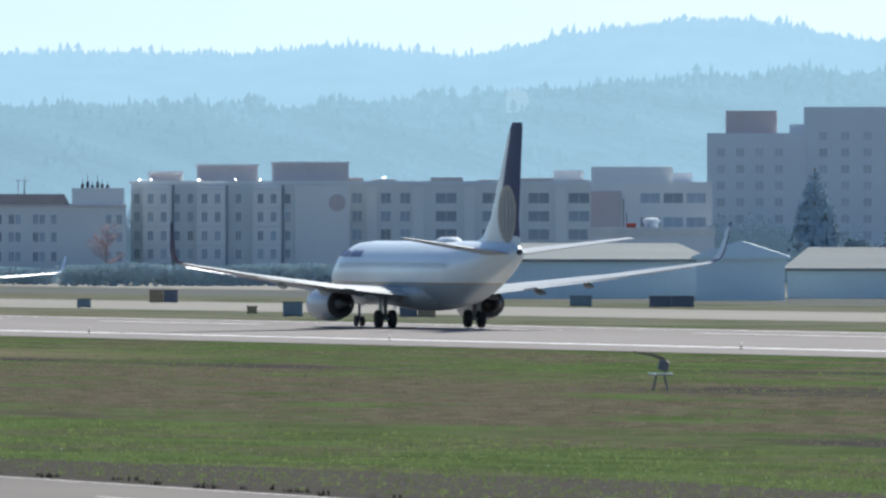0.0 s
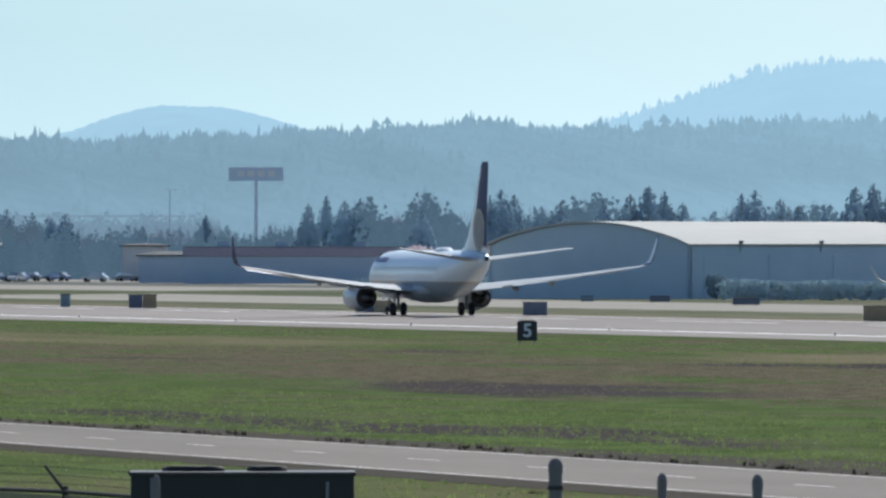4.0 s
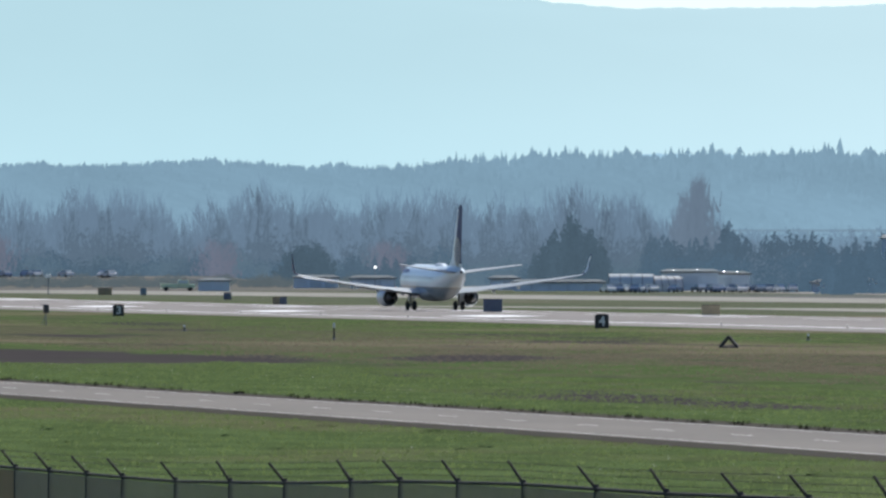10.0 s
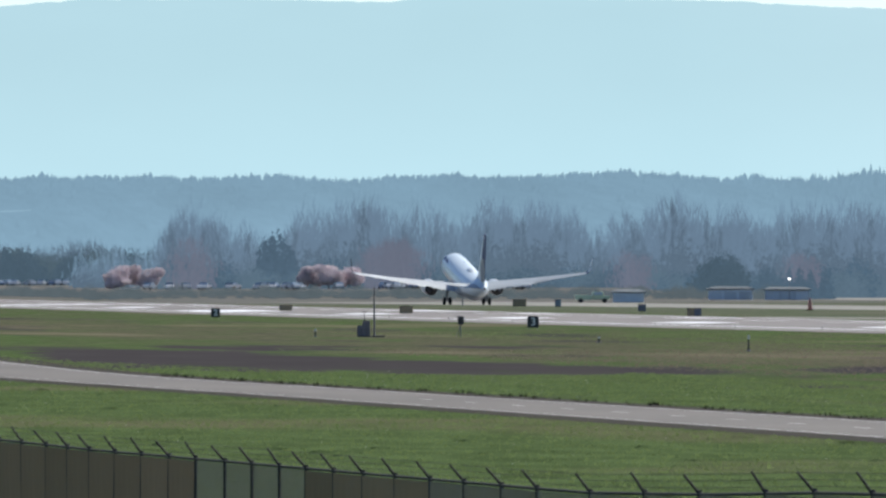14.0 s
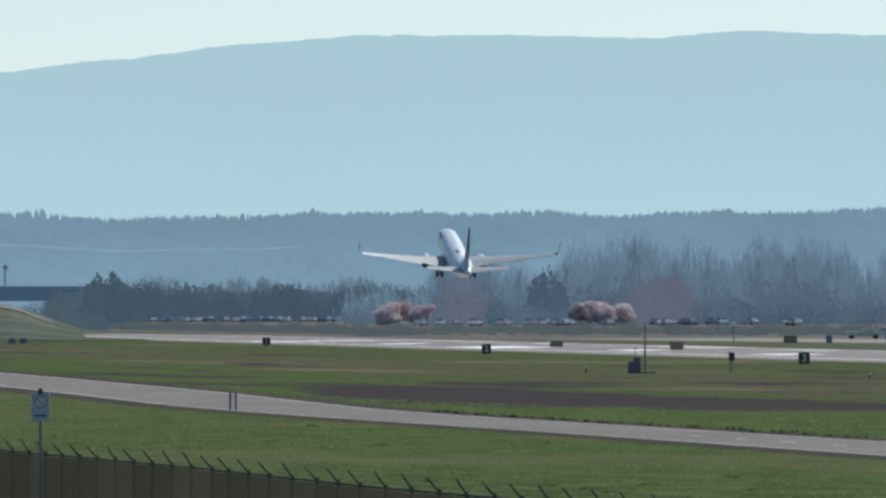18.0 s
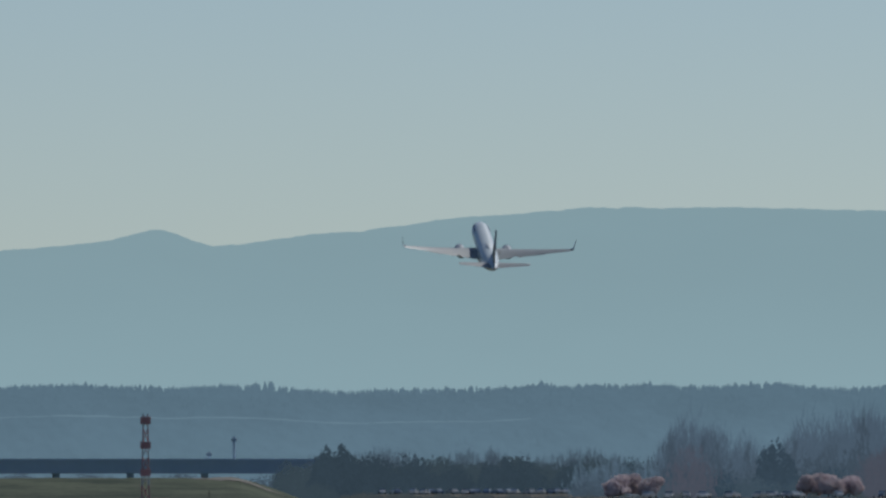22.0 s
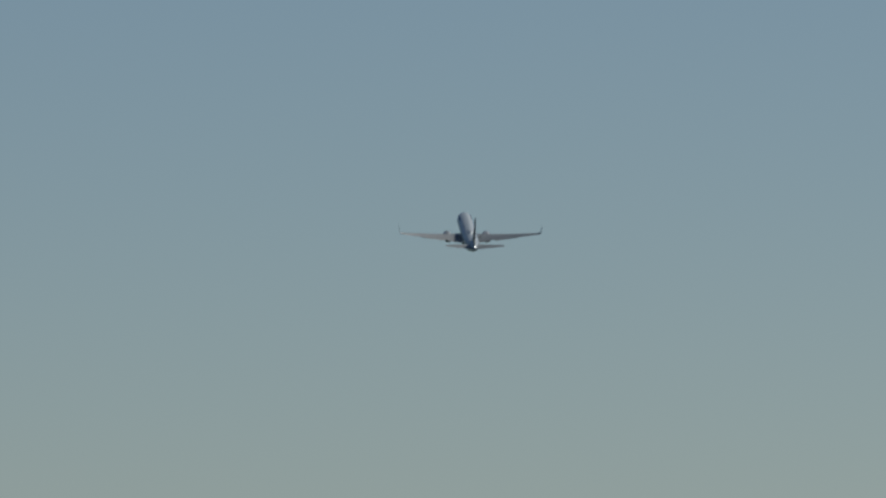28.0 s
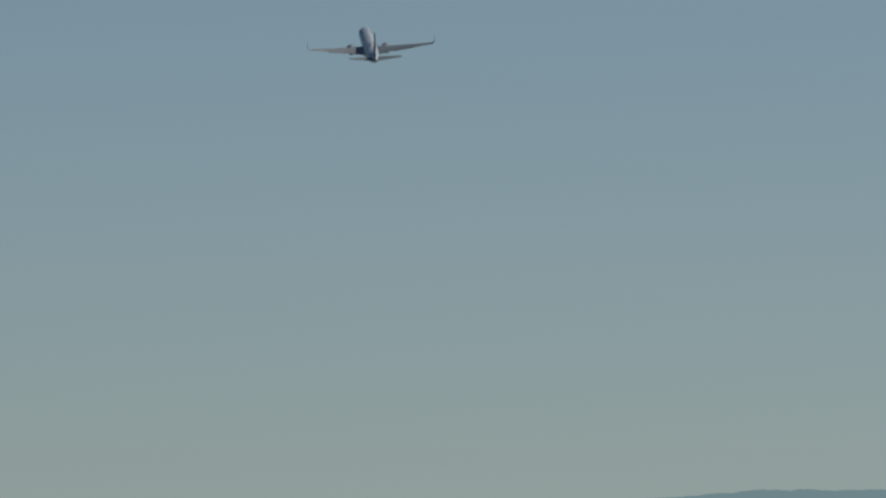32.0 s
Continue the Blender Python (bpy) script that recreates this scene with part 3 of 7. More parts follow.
def road_width(y):
    return (sum(along(ROAD_FAR, y + dy) for dy in (-30, 0, 30)) / 3 - road_x(y) + 5.4) / 10.8


ROAD_Y = list(range(-100, 2400, 20))
road = tagged(strip("service_road", [-5.4, -2.7, 0, 2.7, 5.4], ROAD_Y, M["road"], lift=0.03, shift=road_x, width=road_width),
              "grey asphalt service road with a dashed centre line", "road", kind="structure")
tagged(strip("road_verge", [-7.7, 0, 8.2], ROAD_Y, M["verge"], lift=0.012, shift=road_x, width=road_width), "bare soil verge along the service road", "verge", kind="structure")
for x in (-4.9, 4.9):
    tagged(strip("road_edge_line", [x - 0.06, x + 0.06], ROAD_Y, M["white_line"], parent=road, lift=0.036, shift=road_x, width=road_width), "thin worn white edge line")
for y0 in range(0, 620, 14):
    me = raw_mesh("lane_dash", [(road_x(y) - 5.4 + 5.4 * road_width(y) + dx, y, ground_z(road_x(y), y) + 0.037) for y in (y0, y0 + 3.9) for dx in (-0.065, 0.065)], [(0, 1, 3, 2)], M["white_line"])
    part("lane_dash", me, None, road)
# bare soil that widens beside the near part of the road
verts, rows_y = [], list(range(120, 441, 8))
for y in rows_y:
    wide = 3.0 + 11.0 * (1 - smoothstep(y, 285, 400))
    for k in range(4):
        x = road_x(y) + 5.6 + wide * k / 3 * (1 + 0.22 * noise.noise((y * 0.05, k * 1.7, 4.0)))
        verts.append((x, y, ground_z(x, y) + 0.016))
faces = [(4 * j + i, 4 * j + i + 1, 4 * j + i + 5, 4 * j + i + 4) for j in range(len(rows_y) - 1) for i in range(3)]
tagged(new("soil_strip", raw_mesh("soil_strip", verts, faces, M["verge"])), "bare dark soil beside the service road", "soil", kind="structure")


# ---- aircraft ----
def ring(y, zc, hw, hh, seg=28):
    return [(hw * math.cos(2 * math.pi * i / seg), y, zc + hh * math.sin(2 * math.pi * i / seg)) for i in range(seg)]


def foil(x, y_le, z, chord, thick, twist=0.0, vertical=False, up=1.0):
    """A closed wing section: leading edge at y_le, chord towards -y."""
    pts = []
    for s, side in ((0, 0), (0.02, 1), (0.08, 1), (0.25, 1), (0.5, 1), (0.75, 1), (1, 0.1), (1, -0.1), (0.75, -1), (0.5, -1), (0.25, -1), (0.08, -1), (0.02, -1)):
        h = thick * chord * (2.6 * math.sqrt(max(s, 0)) - 1.35 * s - 1.25 * s * s * 0.98) * 0.55 if 0 < s < 1 else thick * chord * 0.02
        h = max(h, thick * chord * 0.03) if s > 0 else 0.0
        h *= (1 if side > 0 else -0.7) if side else 0
        y, off = y_le - s * chord, h - twist * s * chord
        pts.append((x + off, y, z) if vertical else (x, y, z + off))
    return pts


def bm_wing(sections, vertical=False):
    return bm_loft([foil(*s, vertical=vertical) for s in sections])


def skin_half(sections, y, z, side):
    """Distance from the middle plane to the skin of an upright wing, on one side."""
    for lo, hi in zip(sections, sections[1:]):
        if lo[2] <= z <= hi[2]:
            k = (z - lo[2]) / (hi[2] - lo[2])
            rows = foil(*lo, vertical=True)[:7], foil(*hi, vertical=True)[:7]
            pts = [(a[0] + (b[0] - a[0]) * k, a[1] + (b[1] - a[1]) * k) for a, b in zip(*rows)]
            for a, b in zip(pts, pts[1:]):
                if b[1] <= y <= a[1]:
                    return (a[0] + (b[0] - a[0]) * (y - a[1]) / (b[1] - a[1])) * (1 if side > 0 else 0.7)
    return 0.0


def bm_revolve(profile, centre, seg=24):
    """Round body about an axis along y: (y, radius) rows."""
    cx, cz = centre
    return bm_loft([[(cx + r * math.cos(2 * math.pi * i / seg), y, cz + r * math.sin(2 * math.pi * i / seg)) for i in range(seg)] for y, r in profile])


def bm_revolve_x(profile, centre, x0, seg=18):
    cy, cz = centre
    return bm_loft([[(x0 + dx, cy + r * math.cos(2 * math.pi * i / seg), cz + r * math.sin(2 * math.pi * i / seg)) for i in range(seg)] for dx, r in profile])


GEARS, WINGS = [], []


def build_airliner():
    ob = thing("airliner", "white twin-engine airliner with navy tail and grey belly, taking off", "aircraft")
    # fuselage: y, centre height, half width, half height
    st = [(19.6, 2.75, 0.05, 0.05), (19.3, 2.78, 0.42, 0.42), (18.6, 2.85, 0.85, 0.85), (17.4, 3.02, 1.28, 1.32), (15.8, 3.22, 1.62, 1.72),
          (14.0, 3.32, 1.82, 1.95), (12.0, 3.35, 1.88, 2.0), (2.0, 3.35, 1.88, 2.0), (-6.0, 3.35, 1.88, 2.0), (-8.5, 3.42, 1.86, 1.93), (-11.0, 3.68, 1.68, 1.66),
          (-13.5, 4.0, 1.38, 1.33), (-15.8, 4.32, 1.02, 1.0), (-17.6, 4.55, 0.66, 0.68), (-18.6, 4.66, 0.38, 0.42), (-18.9, 4.68, 0.2, 0.24)]
    part("fuselage", bm_loft([ring(*s) for s in st]), M["fuselage"], ob, "white upper body over grey belly with a thin gold line", True)
    part("tail_exhaust", bm_revolve([(-18.7, 0.2), (-19.1, 0.16)], (0, 4.68), 12), M["dark_metal"], ob, "dark exhaust of the tail cone")
    # belly fairing
    part("belly_fairing", bm_loft([[(p[0] * 1.0, p[1], p[2]) for p in ring(*s, 20)] for s in
         [(6.2, 2.2, 0.9, 0.6), (4.5, 2.05, 1.75, 0.85), (1.0, 2.0, 2.05, 0.95), (-2.5, 2.0, 2.0, 0.92), (-4.6, 2.15, 1.4, 0.7), (-5.6, 2.3, 0.7, 0.4)]]), M["grey_paint"], ob, "", True)
    windscreen = bm_loft([[(sx * a, 17.05 - 0.55 * k, 3.75 + 0.5 * k) for sx, a in ((-1, 1.2 - 0.25 * k), (1, 1.2 - 0.25 * k))] + [(0.6, 17.5 - 0.7 * k, 3.72 + 0.5 * k), (-0.6, 17.5 - 0.7 * k, 3.72 + 0.5 * k)][::1] for k in (0, 1)])
    part("windscreen", windscreen, M["glass_dark"], ob, "dark cockpit glass")
    for side in (-1, 1):
        pane = raw_mesh("cabin_window", [(side * (0.004 if dz < 0 else -0.03), dy, dz) for dy, dz in ((-0.12, -0.17), (0.12, -0.17), (0.12, 0.17), (-0.12, 0.17))], [(0, 1, 2, 3) if side > 0 else (3, 2, 1, 0)], M["cabin_glass"])
        for i in range(46):
            part("cabin_window", pane, None, ob, at=pose(side * 1.845, 13.6 - i * 0.51, 3.85))
        for k, w in enumerate((0.55, 0.6, 0.22, 0.5, 0.5, 0.58)):
            y = 14.0 - k * 0.78
            hw = 1.83 + min(0.05, 0.012 * k)
            part("lettering_bar", bm_box((0.03, w * 0.8, 0.46), (side * (hw - 0.36), y, 4.58), Matrix.Rotation(side * -0.66, 4, "Y")), M["grey_letter"], ob, "plain blue lettering bar")
        # wing
        wing = part("wing", bm_wing([(side * 1.2, 6.1, 2.0, 8.3, 0.13), (side * 1.9, 5.6, 2.05, 7.7, 0.13), (side * 5.6, 3.55, 2.35, 5.35, 0.115),
                                     (side * 11.5, 0.35, 3.02, 3.35, 0.105), (side * 16.6, -2.45, 3.72, 1.75, 0.10), (side * 17.0, -2.75, 3.82, 1.55, 0.09)]),
                    M["grey_paint"], ob, "swept grey wing", True)
        WINGS.append((wing, side))
        part("slat", bm_wing([(side * 6.6, 3.32, 2.38, 0.75, 0.16, 0.25), (side * 16.2, -1.98, 3.58, 0.42, 0.16, 0.25)]), M["bright_metal"], wing, "bare metal leading-edge slat", True)
        for a, b in (((2.1, -1.55, 2.08, 1.0), (5.4, -1.4, 2.35, 0.85)), ((6.2, -1.75, 2.42, 0.75), (11.9, -2.65, 3.03, 0.55))):
            part("flap", bm_wing([(side * a[0], a[1], a[2], a[3], 0.11, 0.1), (side * b[0], b[1], b[2], b[3], 0.11, 0.1)]), M["grey_paint"], wing, "grey lowered flap", True)
        for x, y, z, ln in ((3.9, -0.3, 2.12, 3.0), (6.9, -0.6, 2.36, 2.9), (9.8, -1.3, 2.72, 2.3)):
            part("flap_fairing", bm_loft([[(side * x + 0.16 * w * math.cos(q), y + ln * (0.5 - s), z - 0.15 + 0.20 * w * math.sin(q) - 0.16 * s) for q in [2 * math.pi * i / 10 for i in range(10)]]
                                          for s, w in ((0, 0.1), (0.25, 0.9), (0.6, 1), (1, 0.1))]), M["grey_paint"], wing, "", True)
        part("winglet", bm_wing([(side * 16.95, -2.7, 3.80, 1.6, 0.09), (side * 17.35, -3.05, 4.0, 1.4, 0.08), (side * 17.6, -3.5, 4.45, 1.15, 0.08), (side * 17.92, -4.65, 6.25, 0.5, 0.08)]),
             M["navy"], wing, "dark blue upturned winglet", True)
        part("winglet_skin", bm_wing([(side * 17.30, -3.07, 4.02, 1.32, 0.05), (side * 17.54, -3.53, 4.47, 1.07, 0.05), (side * 17.85, -4.50, 6.0, 0.52, 0.05)]),
             M["skin_pale"], wing, "pale inner face of the winglet", True)
        # engine
        ex, ez = side * 4.83, 1.47
        eng = part("engine", bm_revolve([(7.35, 0.80), (7.45, 0.88), (7.38, 0.96), (6.9, 1.04), (5.8, 1.09), (4.4, 1.05), (3.3, 0.92), (3.1, 0.86)], (ex, ez)), M["nacelle"], ob, "grey engine nacelle", True)
        part("intake_lip", bm_revolve([(7.2, 0.83), (7.47, 0.86), (7.5, 0.90), (7.4, 0.985), (7.15, 1.03)], (ex, ez)), M["bright_metal"], eng, "bright metal intake lip", True)
        part("fan", bm_revolve([(7.46, 0.05), (7.3, 0.28), (7.2, 0.30), (7.48, 0.30), (7.475, 0.82)], (ex, ez)), M["dark_metal"], eng, "dark fan face", True)
        part("fan_nozzle", bm_revolve([(3.3, 0.90), (2.95, 0.84), (2.94, 0.6)], (ex, ez)), M["dark_metal"], eng, "dark fan nozzle", True)
        part("core_nozzle", bm_revolve([(3.2, 0.62), (2.3, 0.46), (1.95, 0.40), (1.6, 0.12)], (ex, ez)), M["dark_metal"], eng, "sooty core nozzle and plug", True)
        part("pylon", bm_wing([(ex, 6.2, 2.35, 4.6, 0.07), (ex, 5.4, 2.62, 4.6, 0.06)], True), M["grey_paint"], eng, "", True)
        # tailplane
        part("tailplane", bm_wing([(side * 0.5, -13.9, 4.60, 4.5, 0.10), (side * 1.2, -14.3, 4.68, 4.1, 0.10), (side * 7.0, -17.55, 5.50, 1.65, 0.09), (side * 7.18, -17.75, 5.52, 1.4, 0.08)]),
             M["grey_paint"], ob, "grey tailplane", True)
        # main gear
        gear = part("main_gear", join(bm_cone(0.14, 0.11, (0, 0, 0), (0, 0, -1.62), 10), bm_cone(0.07, 0.07, (0, 0, -0.2), (-side * 1.0, 0, 0.05), 8), bm_cone(0.06, 0.06, (0, 0.1, -0.5), (0, 0.9, 0.05), 8),
                                      bm_box((1.0, 0.16, 0.16), (0, 0, -1.62))), M["steel"], ob, "steel main landing gear leg", True, pose(side * 2.86, 0, 2.18))
        for dx in (-0.43, 0.43):
            part("wheel", bm_revolve_x([(-0.2, 0.42), (-0.17, 0.53), (0, 0.565), (0.17, 0.53), (0.2, 0.42)], (0, -1.615), dx), M["rubber"], gear, "black tyre", True)
        part("gear_door", bm_box((0.04, 0.75, 1.15), (side * 0.3, 0, -0.6), None, 0.015), M["grey_paint"], gear)
        GEARS.append((gear, side * 2.86, 0.0, 2.18, side))
    nose = part("nose_gear", join(bm_cone(0.1, 0.08, (0, 0, 0), (0, 0, -1.5), 10), bm_cone(0.05, 0.05, (0, 0, -0.5), (0, 0.9, 0.1), 8), bm_box((0.5, 0.1, 0.1), (0, 0, -1.5))),
                M["steel"], ob, "steel nose landing gear leg", True, pose(0, 15.6, 1.85))
    for dx in (-0.2, 0.2):
        part("wheel", bm_revolve_x([(-0.1, 0.26), (-0.085, 0.33), (0, 0.345), (0.085, 0.33), (0.1, 0.26)], (0, -1.505), dx), M["rubber"], nose, "black tyre", True)
    for s in (-1, 1):
        part("nose_gear_door", bm_box((0.03, 1.1, 0.5), (s * 0.35, 0.5, -0.35), None, 0.012), M["white_paint"], nose)
    GEARS.append((nose, 0.0, 15.6, 1.85, 0))
    # fin
    fin_sections = [(0, -8.5, 5.1, 10.5, 0.032), (0, -11.3, 5.55, 7.7, 0.056), (0, -13.0, 6.6, 5.75, 0.085), (0, -17.1, 12.2, 2.45, 0.09), (0, -17.5, 12.5, 1.95, 0.07)]
    root_sections = [(0, -8.45, 5.09, 10.65, 0.036), (0, -11.27, 5.56, 7.75, 0.060), (0, -12.97, 6.6, 4.6, 0.112), (0, -14.35, 8.5, 2.7, 0.165), (0, -15.8, 10.5, 1.4, 0.25), (0, -16.9, 12.0, 0.5, 0.5)]
    fin = part("fin", bm_wing(fin_sections, True), M["navy"], ob, "navy blue vertical tail", True)
    part("fin_root_paint", bm_wing(root_sections, True), M["white_paint"], fin, "white paint sweeping up the tail root", True)
    part("leading_edge_paint", bm_wing([(0, -12.9, 6.5, 0.6, 0.30), (0, -17.0, 12.1, 0.30, 0.30)], True), M["white_paint"], fin, "pale leading edge", True)
    for side in (-1, 1):
        def on_fin(y, z, proud):
            """A point on the painted side of the tail."""
            off = max(skin_half(fin_sections, y, z, side), skin_half(root_sections, y, z, side))
            return side * (off + proud), y, z

        disc = []
        for r in range(1, 8):
            for i in range(28):
                q = 2 * math.pi * i / 28
                z = 7.0 + 1.75 * r / 7 * math.sin(q)
                disc.append(on_fin(max(-16.75 + 1.75 * r / 7 * math.cos(q), -18.35 - 0.14 * (z - 6.6)), z, 0.012))
        cells = [tuple(range(28))] + [(28 * r + i, 28 * r + 28 + i, 28 * r + 28 + (i + 1) % 28, 28 * r + (i + 1) % 28) for r in range(6) for i in range(28)]
        part("emblem_field", raw_mesh("emblem_field", disc, cells, M["emblem"]), None, fin, "dusky round field of the tail emblem")
        for k in range(7):
            verts = []
            for i in range(13):
                u = -1.45 + 2.9 * i / 12
                y, z = -16.75 + 1.66 * math.cos(0.2 + 0.45 * k) * math.cos(u), 7.0 + 1.7 * math.sin(u)
                for w in (-0.075, 0.075):
                    verts.append(on_fin(max(y + w, -18.32 - 0.14 * (z - 6.6)), z, 0.022))
            part("emblem_line", raw_mesh("emblem_line", verts, [(2 * i, 2 * i + 1, 2 * i + 3, 2 * i + 2) for i in range(12)], M["gold"]), None, fin, "curved gold emblem line")
    part("antenna_fairing", bm_loft([ring(*s, 14) for s in [(-2.2, 5.33, 0.08, 0.03), (-3.0, 5.35, 0.5, 0.24), (-5.0, 5.35, 0.55, 0.26), (-6.6, 5.3, 0.1, 0.05)]]), M["white_paint"], ob, "white antenna fairing on the roof", True)
    part("blade_antenna", bm_wing([(0, 4.0, 5.3, 0.5, 0.1), (0, 3.75, 5.7, 0.25, 0.1)], True), M["white_paint"], ob)
    part("blade_antenna", bm_wing([(0, 8.0, 1.4, 0.5, 0.1), (0, 7.75, 1.05, 0.25, 0.1)], True), M["white_paint"], ob)
    return ob


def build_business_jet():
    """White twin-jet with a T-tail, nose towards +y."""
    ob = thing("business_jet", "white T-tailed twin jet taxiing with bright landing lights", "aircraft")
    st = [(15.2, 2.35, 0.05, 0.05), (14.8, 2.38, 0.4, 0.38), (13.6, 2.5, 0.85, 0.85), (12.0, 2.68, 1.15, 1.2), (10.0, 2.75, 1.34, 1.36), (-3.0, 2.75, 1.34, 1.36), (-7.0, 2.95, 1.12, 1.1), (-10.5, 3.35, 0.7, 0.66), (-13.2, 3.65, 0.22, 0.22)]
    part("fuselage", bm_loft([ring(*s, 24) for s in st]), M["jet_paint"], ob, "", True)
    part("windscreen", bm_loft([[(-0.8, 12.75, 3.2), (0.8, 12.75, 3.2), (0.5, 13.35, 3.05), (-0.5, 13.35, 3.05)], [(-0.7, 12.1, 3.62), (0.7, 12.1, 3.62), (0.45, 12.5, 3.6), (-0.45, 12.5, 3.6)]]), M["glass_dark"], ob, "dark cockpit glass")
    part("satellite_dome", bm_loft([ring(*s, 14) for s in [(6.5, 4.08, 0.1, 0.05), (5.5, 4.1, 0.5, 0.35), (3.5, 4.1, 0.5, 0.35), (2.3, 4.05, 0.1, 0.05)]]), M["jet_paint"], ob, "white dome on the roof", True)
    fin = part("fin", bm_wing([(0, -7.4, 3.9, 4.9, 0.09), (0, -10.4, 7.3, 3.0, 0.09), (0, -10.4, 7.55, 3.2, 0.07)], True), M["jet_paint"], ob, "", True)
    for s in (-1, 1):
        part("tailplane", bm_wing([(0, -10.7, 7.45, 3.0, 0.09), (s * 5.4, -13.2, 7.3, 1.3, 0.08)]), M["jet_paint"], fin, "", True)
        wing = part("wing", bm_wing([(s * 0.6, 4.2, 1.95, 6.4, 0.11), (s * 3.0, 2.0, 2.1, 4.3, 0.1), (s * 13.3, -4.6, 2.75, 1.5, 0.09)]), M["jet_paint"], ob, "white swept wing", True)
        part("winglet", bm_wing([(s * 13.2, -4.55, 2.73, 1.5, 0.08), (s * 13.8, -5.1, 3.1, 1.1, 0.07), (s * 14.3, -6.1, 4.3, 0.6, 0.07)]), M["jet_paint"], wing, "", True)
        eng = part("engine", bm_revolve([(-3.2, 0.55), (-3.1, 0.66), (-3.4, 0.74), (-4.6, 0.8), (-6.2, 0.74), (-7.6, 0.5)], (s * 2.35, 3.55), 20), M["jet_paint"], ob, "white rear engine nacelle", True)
        part("fan", bm_revolve([(-3.06, 0.05), (-3.08, 0.6)], (s * 2.35, 3.55), 18), M["dark_metal"], eng, "dark engine intake")
        part("pylon", bm_box((1.0, 2.6, 0.3), (s * 1.5, -5.2, 3.5), None, 0.08), M["jet_paint"], eng)
        gear = part("main_gear", bm_cone(0.1, 0.1, (s * 2.2, 0.0, 1.9), (s * 2.2, 0, 0.45), 8), M["steel"], ob)
        for dx in (-0.25, 0.25):
            part("wheel", bm_revolve_x([(-0.15, 0.38), (0, 0.46), (0.15, 0.38)], (0, 0.46), s * 2.2 + dx), M["rubber"], gear, "black tyre", True)
        part("landing_light", bm_revolve([(13.30, 0.30), (13.42, 0.24), (13.48, 0.04)], (s * 0.6, 2.3 + 0.5 * s), 18), M["lens"], ob, "glaring landing light")
    nose = part("nose_gear", bm_cone(0.08, 0.08, (0, 11.6, 1.7), (0, 11.6, 0.3), 8), M["steel"], ob)
    part("wheel", bm_revolve_x([(-0.2, 0.25), (0, 0.3), (0.2, 0.25)], (11.6, 0.3), 0), M["rubber"], nose, "black tyre", True)
    part("taxi_light", bm_revolve([(11.72, 0.24), (11.80, 0.18), (11.84, 0.03)], (0, 1.35), 18), M["lens"], nose, "glaring taxi light")
    return ob


airliner = build_airliner()
jet = build_business_jet()


# ---- distance: mountain, hills, forest ridges ----
def bell(b, at_b, width):
    return math.exp(-((b - at_b) / width) ** 2)


def mountain_rise(b):
    """Skyline of the far mountain in thousandths of a radian, by bearing."""
    r = 15.6 + 4.9 * smoothstep(b, 2.9, 6.2) - 1.6 * smoothstep(b, 8.4, 10.2)
    r += 1.75 * bell(b, 4.07, 0.16) + 1.55 * smoothstep(b, 3.05, 3.4) * (1 - smoothstep(b, 3.8, 4.15)) + 0.3 * bell(b, 4.6, 0.3) + 0.35 * bell(b, 7.65, 0.3) - 0.25 * bell(b, 7.2, 0.25) - 0.12 * bell(b, 5.55, 0.25) + 1.3 * bell(b, 2.2, 0.6)
    r += 0.35 * bell(b, 9.6, 0.4) + 0.4 * bell(b, 11.5, 0.5)
    return r + 0.22 * noise.noise((b * 2.3, 3.1, 0)) + 0.25 * smoothstep(b, 4.7, 5.6) + 0.12 * noise.noise((b * 9, 1.1, 0)) + 0.07 * noise.noise((b * 31, 2.1, 0)) + 0.05 * noise.noise((b * 83, 4.1, 0))


def hill_rise(b):
    r = 8.5 + (2.65 * smoothstep(b, 11.5, 12.12) * (1 - smoothstep(b, 12.3, 13.0)) + 0.10 * noise.noise((b * 40, 1.3, 0)) + 0.07 * noise.noise((b * 110, 2.7, 0))) if b < 13.4 else 0.0
    h = 8.0 + 6.4 * smoothstep(b, 13.5, 15.15) + 0.6 * bell(b, 17.3, 0.35) - 0.25 * bell(b, 16.9, 0.25) - 0.6 * bell(b, 17.85, 0.25)
    h += 2.0 * bell(b, 18.95, 0.75) - 1.5 * smoothstep(b, 20.2, 22) + 0.3 * bell(b, 18.75, 0.6) + 0.35 * bell(b, 19.1, 0.6)
    return max(r, h if b > 13.0 else 0.0) + 0.15 * noise.noise((b * 5, 7.7, 0))


def forest_rise(b):
    r = 7.45 + 0.7 * smoothstep(b, 9, 11) + 1.0 * smoothstep(b, 11.5, 13.6) + 1.1 * smoothstep(b, 14.2, 15.8) + 2.6 * smoothstep(b, 16.8, 19.7)
    r += 0.5 * bell(b, 8.35, 0.5) - 0.45 * bell(b, 9.0, 0.35) - 0.25 * bell(b, 5.0, 0.5) + 0.35 * bell(b, 13.5, 0.3)
    return r + 0.25 * noise.noise((b * 2.7, 5.5, 0)) + 0.10 * noise.noise((b * 11, 2.5, 0))


